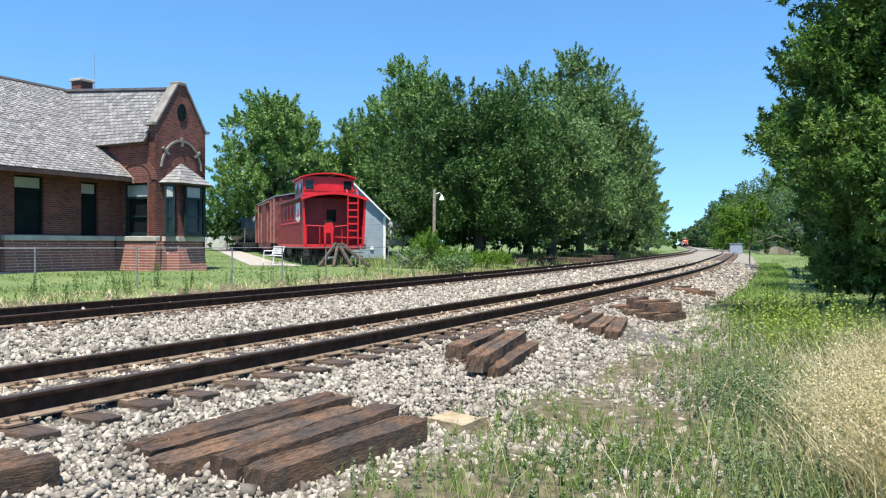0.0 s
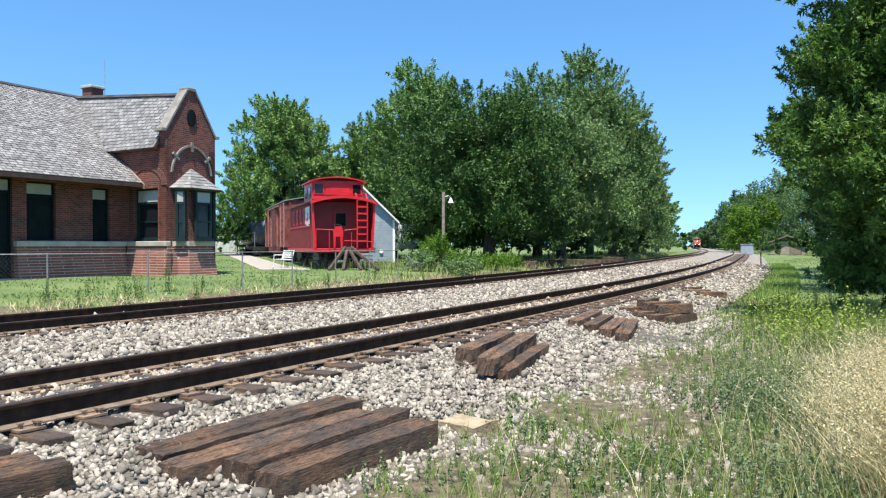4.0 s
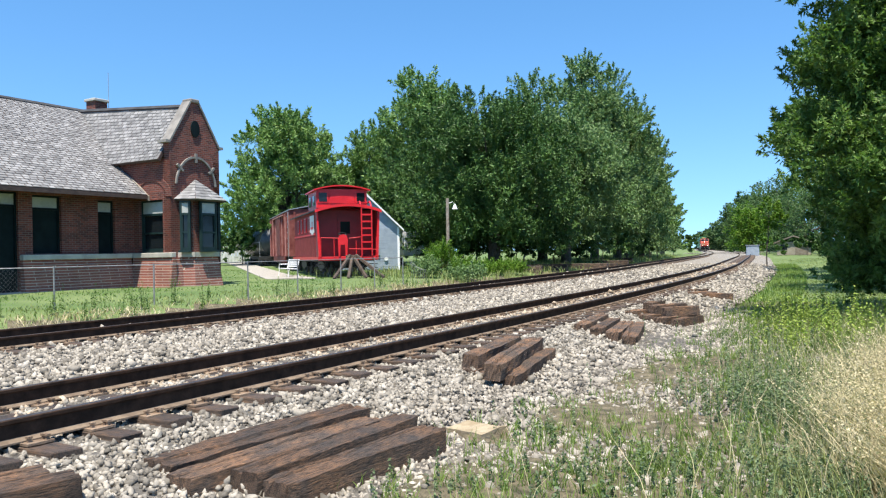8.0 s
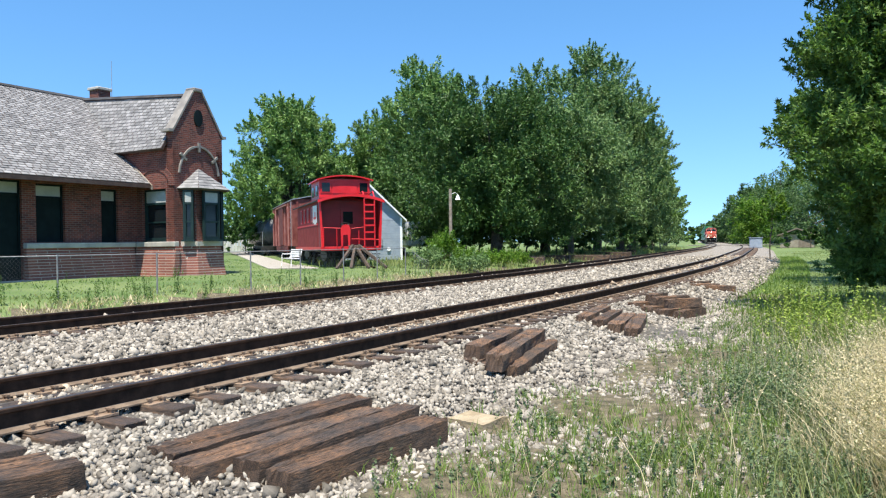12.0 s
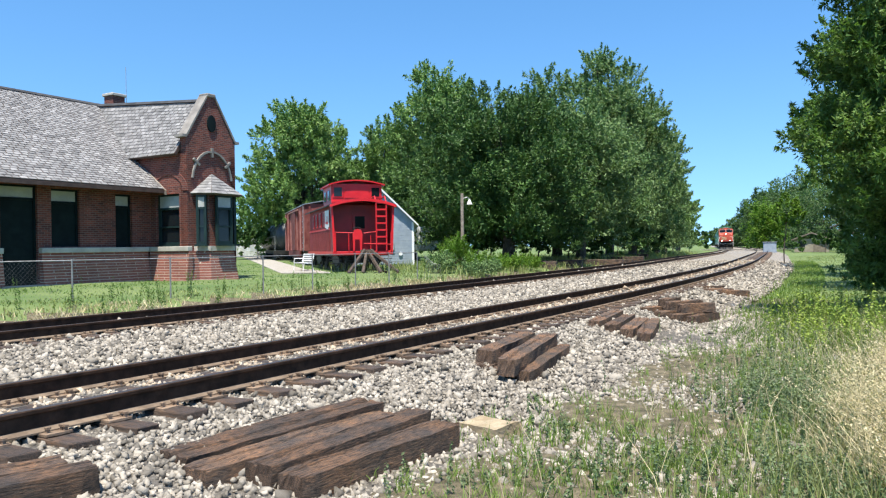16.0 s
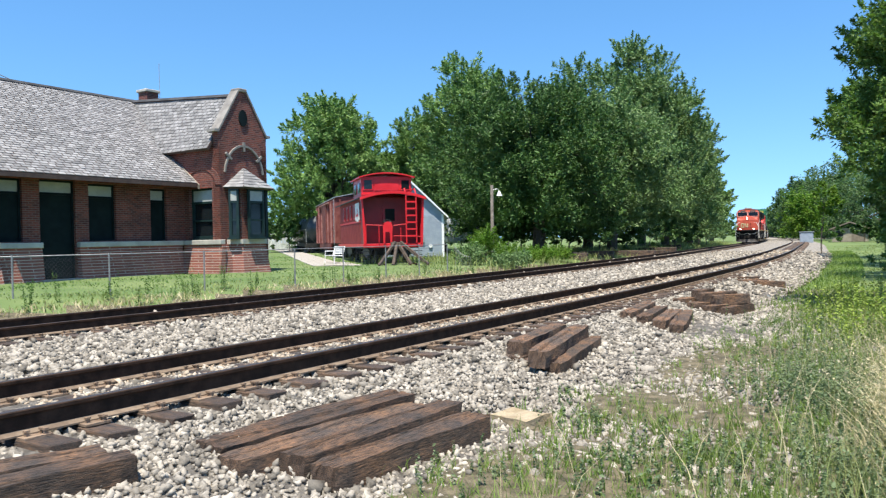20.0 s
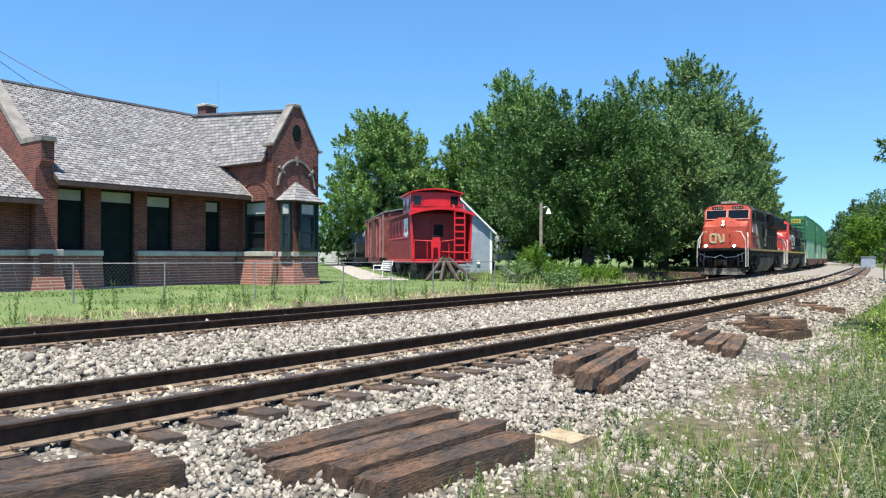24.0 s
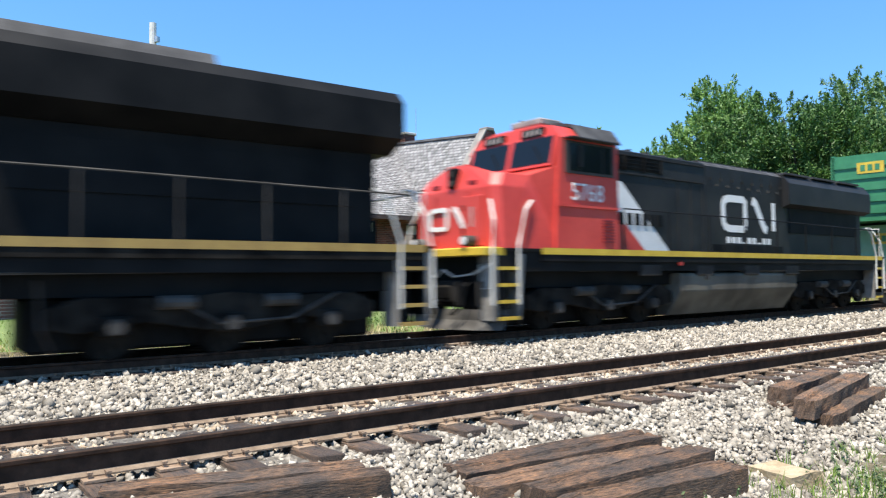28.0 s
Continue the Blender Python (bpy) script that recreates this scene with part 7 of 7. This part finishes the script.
    # corner steps and white handrails at both ends
    for ye, dr in ((0.1 + fx * 0.6, 1), (-L + 0.75, -1)):
        for s in (-1, 1):
            tone = M_STEPGREY if first and dr > 0 else M_STEPPALE
            y0 = ye - 0.3 if dr > 0 else ye - 0.25
            st = part("step_well", box(min(0.94 * s, 0.98 * s), max(0.94 * s, 0.98 * s), y0, y0 + 0.55, 0.3, 1.7), M_SEAM, e, "dark step well with worn grey side plates")
            part("step_side", prism([(y0 - 0.03, 0.3), (y0 - 0.03, 1.66), (y0 - 0.2, 1.66), (y0 - 0.07, 0.3)], min(0.98 * s, 1.46 * s), max(0.98 * s, 1.46 * s), "x"), tone, st)
            part("step_side", prism([(y0 + 0.58, 0.3), (y0 + 0.58, 1.66), (y0 + 0.64, 1.66), (y0 + 0.62, 0.3)], min(0.98 * s, 1.46 * s), max(0.98 * s, 1.46 * s), "x"), tone, st)
            for k in range(4):
                part("step", box(min(1.0 * s, 1.47 * s), max(1.0 * s, 1.47 * s), y0, y0 + 0.55, 0.32 + 0.34 * k, 0.36 + 0.34 * k), M_SEAM, st)
                part("step_edge", box(min(1.47 * s, 1.5 * s), max(1.47 * s, 1.5 * s), y0, y0 + 0.55, 0.31 + 0.34 * k, 0.38 + 0.34 * k), sillcol, st, "yellow step edge")
            f = ye + 0.42 * dr
            handrail(e, [(1.48 * s, f, 0.62), (1.48 * s, f, 1.7), (1.42 * s, f - 0.1 * dr, 2.35), (1.15 * s, f - 0.25 * dr, 2.85), (0.9 * s, f - 0.28 * dr, 2.85)], 0.03)
            handrail(e, [(1.5 * s, ye - 0.3 * dr, 0.62), (1.5 * s, ye - 0.3 * dr, 1.85), (1.46 * s, ye - 0.55 * dr, 2.6), (1.4 * s, ye - 0.8 * dr, 2.8)], 0.03)
    # cab
    c0, c1 = -1.35, -3.5
    prof = [(-1.48, 1.78), (1.48, 1.78), (1.48, 4.2 + up), (1.22, 4.5 + up), (0.75, 4.6 + up), (-0.75, 4.6 + up), (-1.22, 4.5 + up), (-1.48, 4.2 + up)]
    bm = bmesh.new()
    fr = [bm.verts.new((x, c0 - (0.32 * max(0, z - nz) / 1.2), z)) for x, z in prof]
    bk = [bm.verts.new((x, c1, z)) for x, z in prof]
    bm.faces.new(fr), bm.faces.new(bk[::-1])
    for i in range(8):
        bm.faces.new((fr[i], bk[i], bk[(i + 1) % 8], fr[(i + 1) % 8]))
    bmesh.ops.recalc_face_normals(bm, faces=bm.faces[:])
    cab = part("cab", bm, red, e, "red crew cab")
    part("cab_roof", prism([(1.25, 4.5), (0.76, 4.61), (-0.76, 4.61), (-1.25, 4.5), (-1.5, 4.19), (-1.52, 4.22), (-1.26, 4.57), (-0.77, 4.68), (0.77, 4.68), (1.26, 4.57), (1.52, 4.22), (1.5, 4.19)], c1 - 0.1, c0 - 0.8, "y"), M_TAR, cab, "dark grey cab roof", at=pose(0, 0, up + 0.02))
    sl = 0.32 / 1.2
    for x0, x1 in ((-1.32, -0.07), (0.07, 1.32)):
        ws = part("windshield_frame", box(x0 - 0.06, x1 + 0.06, -0.02, 0.03, -0.06, 0.62 if first else 0.7), M_TRIM if first else red, cab, at=pose(0, c0 + 0.005 - sl * 0.1, nz + (-0.02 if first else 0.06), 15, 0, 0))
        part("windshield", box(x0, x1, 0.03, 0.04, 0, 0.58 if first else 0.64), M_CABGLASS, ws, "dark windshield pane")
        part("wiper", tube([(x0 + 0.2, 0.05, 0.0), (x0 + 0.55, 0.06, 0.45)], 0.012, 5), M_ENGBLACK, ws)
        nb = part("number_board", box(-0.34, 0.34, -0.1, 0.1, 0.03, 0.24), M_ENGBLACK, cab, "black number board with pale bars", at=pose((x0 + x1) / 2 * 0.92, c0 - 0.24, 4.25 + up + (0.0 if first else 0.0), 10, 0, 0))
        for k in range(4):
            part("board_bar", box(-0.27 + 0.15 * k, -0.2 + 0.15 * k, 0.1, 0.112, 0.07, 0.2), M_STEPPALE, nb)
    for s in (-1, 1):
        x = 1.48 * s
        sw = part("side_window_frame", box(min(x, x + 0.03 * s), max(x, x + 0.03 * s), -3.35, -1.65, 3.44 + up * 0.6, 4.14 + up), M_STEPGREY, cab, "grey side window frame")
        for y0, y1 in ((-3.24, -2.95), (-2.9, -2.15), (-2.1, -1.76)):
            part("side_window", box(min(x, x + 0.04 * s), max(x, x + 0.04 * s), y0, y1, 3.5 + up * 0.6, 4.09 + up), M_CABGLASS, sw)
        part("mirror", box(min(x, x + 0.1 * s), max(x, x + 0.1 * s), -2.14, -2.1, 3.6 + up * 0.6, 4.05 + up), M_STEPGREY, cab)
        part("belt_rail", box(min(x, x + 0.03 * s), max(x, x + 0.03 * s), -3.5, -1.4, 2.72, 2.78), red if not first else M_ENGBLACK, cab)
        w = lettering(number, 0.56, 0.006, cab, M_TEXT, pose(x + 0.012 * s, (-1.85 if s < 0 else -3.3), 2.86 + up * 0.4, 90, 0, 90 * (1 if s > 0 else -1)))
        part("sun_visor", box(min(x, x + 0.22 * s), max(x, x + 0.22 * s), -3.35, -1.65, 4.185 + up, 4.21 + up), M_TAR, cab)
        if not first:
            for k in range(8):
                part("louvre", box(min(x, x + 0.03 * s), max(x, x + 0.03 * s), -3.3, -2.95, 1.95 + 0.07 * k, 1.99 + 0.07 * k), M_REDDARK, cab)
        else:
            part("battery_box", box(min(x, x + 0.03 * s), max(x, x + 0.03 * s), -3.1, -2.4, 1.95, 2.55), M_REDDARK, cab)
    part("horn", tube([(0.3, -2.6, 4.78 + up), (0.3, -2.1, 4.82 + up)], 0.07, 8, r2=0.12), M_STEPGREY, cab)
    part("air_conditioner", box(-0.5, 0.5, -2.7, -1.95, 4.7 + up, 4.86 + up), M_STEPPALE, cab, "pale roof unit", bevel=0.03)
    # hoods
    w1 = 1.34 if first else 1.0
    h1 = 8.7 if first else 8.0
    aux = part("equipment_hood", box(-w1, w1, -h1, c1, 1.78, top - 0.04), M_HOOD, e, "black equipment hood", bevel=0.03)
    hood = part("engine_hood", box(-1.0, 1.0, -12.9 if first else -12.4, -h1, 1.78, top - 0.08), M_HOOD, e, "black engine hood", bevel=0.03)
    part("hood_roof", prism([(-1.0, top - 0.1), (-0.8, top + 0.04), (0.8, top + 0.04), (1.0, top - 0.1)], -rear, -h1, "y"), M_TAR, e)
    for k in range(5):
        part("roof_hatch", box(-0.7, 0.7, -h1 - 0.9 - 0.9 * k, -h1 - 0.1 - 0.9 * k, top + 0.03, top + 0.1), M_TAR, hood)
    if first:
        part("roof_box", prism([(-1.15, top), (-0.95, top + 0.26), (0.95, top + 0.26), (1.15, top)], -16.2, -12.7, "y"), M_TAR, e, "raised dark roof box")
    for k in range(6):
        part("roof_rib", box(-0.98, 0.98, -h1 + 0.3 + 0.75 * k, -h1 + 0.36 + 0.75 * k, top - 0.04, top + 0.02), M_TAR, aux)
    part("exhaust_stack", box(-0.3, 0.3, -11.2, -10.6, top, top + 0.2), M_ENGBLACK, hood)
    r0 = 12.9 if first else 12.4
    # the leader's darker black paints in the shade below its radiator wing
    part("cooling_hood", box(-0.98, 0.98, -rear, -r0, 1.78, 3.7), M_ENGBLACK if first else M_HOOD, e, "black cooling compartment, darker on the leader as wing shade")
    if first:
        wing = [(-1.02, 3.5), (-1.5, 3.74), (-1.5, 4.4), (-1.3, top), (1.3, top), (1.5, 4.4), (1.5, 3.74), (1.02, 3.5)]
    else:
        wing = [(-1.0, 3.3), (-1.22, 3.4), (-1.22, 4.05), (-1.0, top), (1.0, top), (1.22, 4.05), (1.22, 3.4), (1.0, 3.3)]
    rad = part("radiator_section", prism(wing, -rear - 0.35, -r0, "y"), M_ENGBLACK if first else M_HOOD, e, "flared black radiator section")
    for k in range(3):
        part("radiator_grille", box(-1.1, 1.1, -rear + 0.3 + 1.9 * k, -rear + 2.0 + 1.9 * k, top, top + 0.06), M_TAR, rad)
    for s in (-1, 1):
        x = w1 * s
        # slanted paint divide from the red cab to the black hood
        o = 0.006 * s
        end = -5.7 if first else -5.2
        part("paint_divide", band(x, [(c1, 1.8), (c1, 3.2), (end, 1.8)], o + 0.004 * s), red, aux, "red slanted panel")
        part("paint_stripe", band(x, [(c1, 3.2), (c1, 3.52), (c1 - (1.2 if first else 0.75), 3.52), (end - 1.05, 1.8), (end, 1.8)], o + 0.004 * s), stripe, aux, "pale slanted stripe")
        if not first:
            for k in range(7):
                part("stripe_louvre", box(min(x, x + 0.03 * s), max(x, x + 0.03 * s), c1 - 0.5 - 0.32 * k, c1 - 0.3 - 0.32 * k, 2.45, 2.75), M_ENGBLACK, aux)
        xs = 1.0 * s
        ya, yb = (-12.3, -9.2) if first else (-11.9, -8.9)
        mark(hood, "x", xs, 0.008 * s, ya, yb, 2.42, 3.5, stripe if first else M_TEXT, s)
        for k in range(9):
            y = yb - 0.15 - k * (yb - ya - 0.4) / 9
            part("lettering_bar", box(min(xs, xs + 0.008 * s), max(xs, xs + 0.008 * s), y - 0.2, y, 2.1, 2.28 if k not in (3, 6) else 2.15), stripe if first else M_TEXT, hood, "pale bar in the place of small lettering")
        # panel seams, hinges and a blower duct on the hoods
        for k in range(8):
            y = c1 - 0.25 - (h1 + c1 - 0.4) * k / 7
            if y < end - 0.2 or k % 3 == 0:
                part("panel_seam", box(min(x, x + 0.014 * s), max(x, x + 0.014 * s), y - 0.02, y + 0.02, 1.84 if y < end - 0.9 else 3.6, 3.76), M_SEAM, aux)
        part("panel_rail", box(min(x, x + 0.03 * s), max(x, x + 0.03 * s), -h1 + 0.05, c1 - 0.02, 3.72, 3.77), M_SEAM, aux)
        part("panel_rail", box(min(x, x + 0.03 * s), max(x, x + 0.03 * s), -h1 + 0.05, c1 - 0.02, 4.4 if first else 4.18, 4.44 if first else 4.22), M_SEAM, aux)
        for k in range(8):
            y = -h1 - 0.25 - ((13.0 if first else 12.4) - h1 - 0.4) * k / 7
            part("door_seam", box(min(xs, xs + 0.006 * s), max(xs, xs + 0.006 * s), y - 0.012, y + 0.012, 1.84, 2.05), M_SEAM, hood)
            part("door_seam", box(min(xs, xs + 0.006 * s), max(xs, xs + 0.006 * s), y - 0.012, y + 0.012, 3.6, top - 0.2), M_SEAM, hood)
            part("door_hinge", box(min(xs, xs + 0.03 * s), max(xs, xs + 0.03 * s), y - 0.03, y + 0.03, 3.86, 3.94), M_SEAM, hood)
        if first:
            part("blower_duct", prism([(-h1 + 0.9, 2.6), (-h1 + 0.9, 3.6), (-h1 + 0.35, 3.7), (-h1 + 0.2, 3.3), (-h1 + 0.5, 2.7)], min(x, x + 0.1 * s), max(x, x + 0.1 * s), "x"), M_ENGBLACK, aux, bevel=0.02)
            for k in range(2):
                part("grille_opening", box(min(x, x + 0.02 * s), max(x, x + 0.02 * s), c1 - 1.0 - 1.5 * k, c1 - 0.25 - 1.5 * k, 3.82, 4.36), M_BLACK, aux)
            part("cab_shelf", box(min(1.48 * s, 1.53 * s), max(1.48 * s, 1.53 * s), -3.4, -1.7, 2.44, 2.5), M_REDDARK, cab)
            part("panel_shelf", box(min(x, x + 0.12 * s), max(x, x + 0.12 * s), -6.0, -3.8, 2.62, 2.67), M_REDDARK, aux)
            part("panel_shelf", box(min(x, x + 0.08 * s), max(x, x + 0.08 * s), -5.6, -4.2, 1.98, 2.03), M_REDDARK, aux)
        for k in range(4):
            part("sill_box", box(min(1.35 * s, 1.46 * s), max(1.35 * s, 1.46 * s), -5.2 - 2.4 * k, -4.4 - 2.4 * k, 1.18, 1.46), M_SEAM, e, bevel=0.02)
        part("brake_pipe", tube([(1.4 * s, -L + 1.2, 1.36), (1.42 * s, -L * 0.6, 1.3), (1.4 * s, -L * 0.3, 1.36), (1.4 * s, -2.2, 1.32)], 0.035, 6), M_STEPGREY, e)
        for k in range(7):
            y = -h1 - 0.3 - k * 0.58
            if y > (-r0 + 0.3):
                part("hood_door", box(min(xs, xs + 0.02 * s), max(xs, xs + 0.02 * s), y - 0.52, y, 1.85, 2.05), M_ENGBLACK, hood)
                part("door_latch", box(min(xs, xs + 0.035 * s), max(xs, xs + 0.035 * s), y - 0.3, y - 0.24, 3.7, 3.76), M_STEPGREY, hood)
        for k in range(6 if first else 3):
            part("intake_grille", box(min(x, x + 0.03 * s), max(x, x + 0.03 * s), c1 - 0.8 - 0.78 * k, c1 - 0.14 - 0.78 * k, 3.85, 4.35 if first else 4.15), M_TRUCKGREY, aux)
            part("grille_frame", box(min(x, x + 0.05 * s), max(x, x + 0.05 * s), c1 - 0.87 - 0.78 * k, c1 - 0.81 - 0.78 * k, 3.8, 4.4 if first else 4.2), M_TRUCKGREY, aux)
            for j in range(4):
                part("grille_slat", box(min(x, x + 0.045 * s), max(x, x + 0.045 * s), c1 - 0.79 - 0.78 * k, c1 - 0.15 - 0.78 * k, 3.9 + 0.09 * j, 3.92 + 0.09 * j), M_ENGBLACK, aux)
        if first:
            part("cabinet_shelf", box(min(x, 1.48 * s), max(x, 1.48 * s), -5.2, c1, 2.5, 2.55), M_REDDARK, aux)
        part("cooling_screen", box(min(0.98 * s, 1.01 * s), max(0.98 * s, 1.01 * s), -rear + 0.4, -r0 - 0.4, 2.5, 3.3), M_ENGBLACK, e)
        # walkway handrail
        y0, y1 = -h1 + 0.2 if first else -3.7, -L + 0.8
        handrail(e, [(1.47 * s, y0, 2.78), (1.47 * s, (y0 + y1) / 2, 2.78), (1.47 * s, y1, 2.72)], 0.018, "handrail", M_STEPGREY if first else M_ENGBLACK)
        n = 9
        for k in range(n):
            y = y0 + (y1 - y0) * k / (n - 1)
            part("stanchion", tube([(1.47 * s, y, 1.76), (1.47 * s, y, 2.78)], 0.02, 6), M_STEPGREY if first else M_ENGBLACK, e)
        # fuel tank with sloped sides
    t0, t1 = (-13.1, -5.9) if first else (-12.3, -6.1)
    ft = part("fuel_tank", prism([(-1.36, 1.25), (1.36, 1.25), (1.42, 1.18), (1.42, 0.78), (0.98, 0.14), (-0.98, 0.14), (-1.42, 0.78), (-1.42, 1.18)], t0, t1, "y"), M_TANKGREY, e, "dusty grey fuel tank", bevel=0.02)
    part("air_reservoir", tube([(-1.3, t0 + 0.6, 1.38), (-1.3, t0 + 3.2, 1.38)], 0.13, 10), M_STEPGREY, e)
    part("air_reservoir", tube([(1.3, t0 + 0.6, 1.38), (1.3, t0 + 3.2, 1.38)], 0.13, 10), M_STEPGREY, e)
    for s in (-1, 1):
        part("filler", disc(1.4 * s, t1 - 1.2, 1.15, 0.09, 0.12, "x", 10), M_STEPGREY, ft)
        part("bell_light", disc(1.47 * s, t1 + 0.1, 1.5, 0.07, 0.06, "x", 10), red, e)
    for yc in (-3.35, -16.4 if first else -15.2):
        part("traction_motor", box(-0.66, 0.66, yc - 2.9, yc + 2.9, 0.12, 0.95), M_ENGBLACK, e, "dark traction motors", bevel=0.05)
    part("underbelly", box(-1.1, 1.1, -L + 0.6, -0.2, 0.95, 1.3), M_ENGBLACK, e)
    wheels = engine_truck(e, -3.35) + engine_truck(e, -16.4 if first else -15.2)
    part("rear_pilot", box(-1.45, 1.45, -L + 0.3, -L + 0.5, 0.5, 1.62), M_ENGBLACK, e)
    part("rear_coupler", box(-0.14, 0.14, -L - 0.35, -L + 0.4, 0.72, 1.02), M_TRUCKGREY, e, bevel=0.04)
    handrail(e, [(-1.4, -L + 0.45, 1.8), (-1.4, -L + 0.45, 2.8), (1.4, -L + 0.45, 2.8), (1.4, -L + 0.45, 1.8)], 0.022)
    return e, wheels


def well_car():
    c = thing("well_car", "brown double-stack well car carrying green containers", "freight car")
    W, L = 1.45, 18.6
    for s in (-1, 1):
        part("side_sill", prism([(-L + 2.6, 0.35), (-2.6, 0.35), (-2.0, 1.1), (-L + 2.0, 1.1)], min(1.32 * s, W * s), max(1.32 * s, W * s), "x"), M_WELL, c, "deep brown side sill", bevel=0.015)
        for k in range(9):
            y = -3.0 - k * 1.55
            part("side_post", box(min(W * s, (W + 0.06) * s), max(W * s, (W + 0.06) * s), y - 0.06, y + 0.06, 0.38, 1.08), M_WELL, c)
    part("well_floor", box(-1.32, 1.32, -L + 2.6, -2.6, 0.32, 0.4), M_WELL, c)
    for y0, y1 in ((-2.4, -0.4), (-L + 0.4, -L + 2.4)):
        part("end_platform", box(-1.4, 1.4, y0, y1, 0.95, 1.15), M_WELL, c, bevel=0.02)
        stock_truck(c, (y0 + y1) / 2, 0.85, 0.42)
        for s in (-1, 1):
            part("grab_iron", tube([(1.35 * s, y0 + 0.2, 1.15), (1.35 * s, y0 + 0.2, 1.9), (1.35 * s, y0 + 0.7, 1.9), (1.35 * s, y0 + 0.7, 1.15)], 0.02, 5), M_RAILPIPE, c)
    part("coupler", box(-0.13, 0.13, -0.4, 0.1, 0.72, 1.0), M_TRUCKGREY, c)
    return c


def container(dark, z, length):
    m = M_DARKGREEN if dark else M_LIGHTGREEN
    c = thing("shipping_container", ("dark green" if dark else "pale green") + " corrugated steel container stacked on a well car", "shipping container")
    w, h = 1.28, 2.85
    b = part("body", box(-w + 0.04, w - 0.04, -length, 0, 0.05, h - 0.05), m, c)
    for s in (-1, 1):
        n = int(length / 0.42)
        cor = bmesh.new()
        for k in range(n):
            y = -0.25 - k * 0.42
            prism([(y, 0.2), (y - 0.24, 0.2), (y - 0.24, h - 0.2), (y, h - 0.2)], min((w - 0.04) * s, (w - 0.005) * s), max((w - 0.04) * s, (w - 0.005) * s), "x", cor)
        tagged(part("corrugation", cor, m, b), kind="stuff")
        for z0 in (0, h - 0.16):
            part("side_rail", box(min((w - 0.06) * s, w * s), max((w - 0.06) * s, w * s), -length, 0, z0, z0 + 0.16), m, c)
        part("emblem_panel", box(min(w * s, (w + 0.006) * s), max(w * s, (w + 0.006) * s), -2.2, -0.9, h - 1.1, h - 0.6), M_OFFWHITE, c, "pale emblem panel")
        part("emblem_bar", box(min(w * s, (w + 0.012) * s), max(w * s, (w + 0.012) * s), -2.05, -1.05, h - 0.95, h - 0.75), M_DARKGREEN, c)
        for y in (-0.09, -length + 0.09):
            part("corner_post", box(min((w - 0.16) * s, w * s), max((w - 0.16) * s, w * s), y - 0.09, y + 0.09, 0, h), m, c)
    # ribbed front end with a yellow plate
    for k in range(5):
        part("end_rib", box(-w + 0.16, w - 0.16, 0, 0.05, 0.35 + k * 0.48, 0.6 + k * 0.48), m, c)
    pl = part("end_plate", box(-0.75, 0.25, 0.05, 0.065, h - 0.85, h - 0.4), M_YELLOW, c, "yellow emblem plate")
    for k in range(3):
        part("plate_bar", box(-0.6 + 0.27 * k, -0.42 + 0.27 * k, 0.065, 0.072, h - 0.75, h - 0.5), M_DARKGREEN, pl)
    return c


def train():
    """Builds the train and gives what moves: each body, how far its nose trails the first nose, its pivots and height."""
    out = []
    for number, first, back in (("2253", True, 0.0), ("5768", False, 22.3)):
        e, wheels = locomotive(number, first)
        out.append((e, back, 3.35, 16.4 if first else 15.2, 0.0, wheels))
    car, lower, upper = well_car(), container(False, 0, 13.4), container(True, 0, 16.2)
    back = 43.1
    for k in range(9):
        c, lo, up = (car, lower, upper) if k == 0 else [copy_thing(o, Matrix.Identity(4)) for o in (car, lower, upper)]
        for o, g in ((c, "well cars of the train"), (lo, "lower containers"), (up, "upper containers")):
            tagged(o, group=g)
        out += [(c, back, 1.4, 17.2, 0.0, []), (lo, back, 1.4, 17.2, 0.41, [2.6]), (up, back, 1.4, 17.2, 3.27, [1.2])]
        back += 19.2
    return out


def body_pose(s_nose, p1, p2, lift, set_back=0.0):
    xa, ya, _ = along(s_nose + p1, SPACING)
    xb, yb, _ = along(s_nose + p2, SPACING)
    dx, dy = xa - xb, ya - yb
    k = math.hypot(dx, dy)
    z = FAR_Z + float(grade(s_nose + (p1 + p2) / 2)) + 0.0
    return pose(xa + dx / k * (p1 - set_back), ya + dy / k * (p1 - set_back), z + lift, 0, 0, math.degrees(math.atan2(dy, dx)) - 90)


SPEED, START = 15.4, 413.0


def motions():
    """The train rolls steadily along the far track towards the camera's left; wheels turn with the way travelled."""
    for body, back, p1, p2, lift, extra in TRAIN:
        set_back = extra[0] if extra and not hasattr(extra[0], "name") else 0.0
        walk(body, [(k * 0.4, body_pose(START - SPEED * k * 0.4 + back, p1, p2, lift, set_back)) for k in range(71)])
        for w in extra if set_back == 0.0 else []:
            x, y, z = w.location
            walk(w, [(k / 30, pose(x, y, z, -math.degrees(SPEED * k / 30 / 0.51) % 360, 0, 0)) for k in range(841)])
ground()
ballast_bed()
depot()
caboose()
stored_boxcar()
stored_tank_car()
siding_track()
buffer_stop()
bench()
sidewalk()
shed()
lamp_pole()
fence()
board_fence()
steel_mast()
loose_ties()
far_buildings()
woods()
meadow()
ballast_stones()
tracks()
TRAIN = train()
motions()
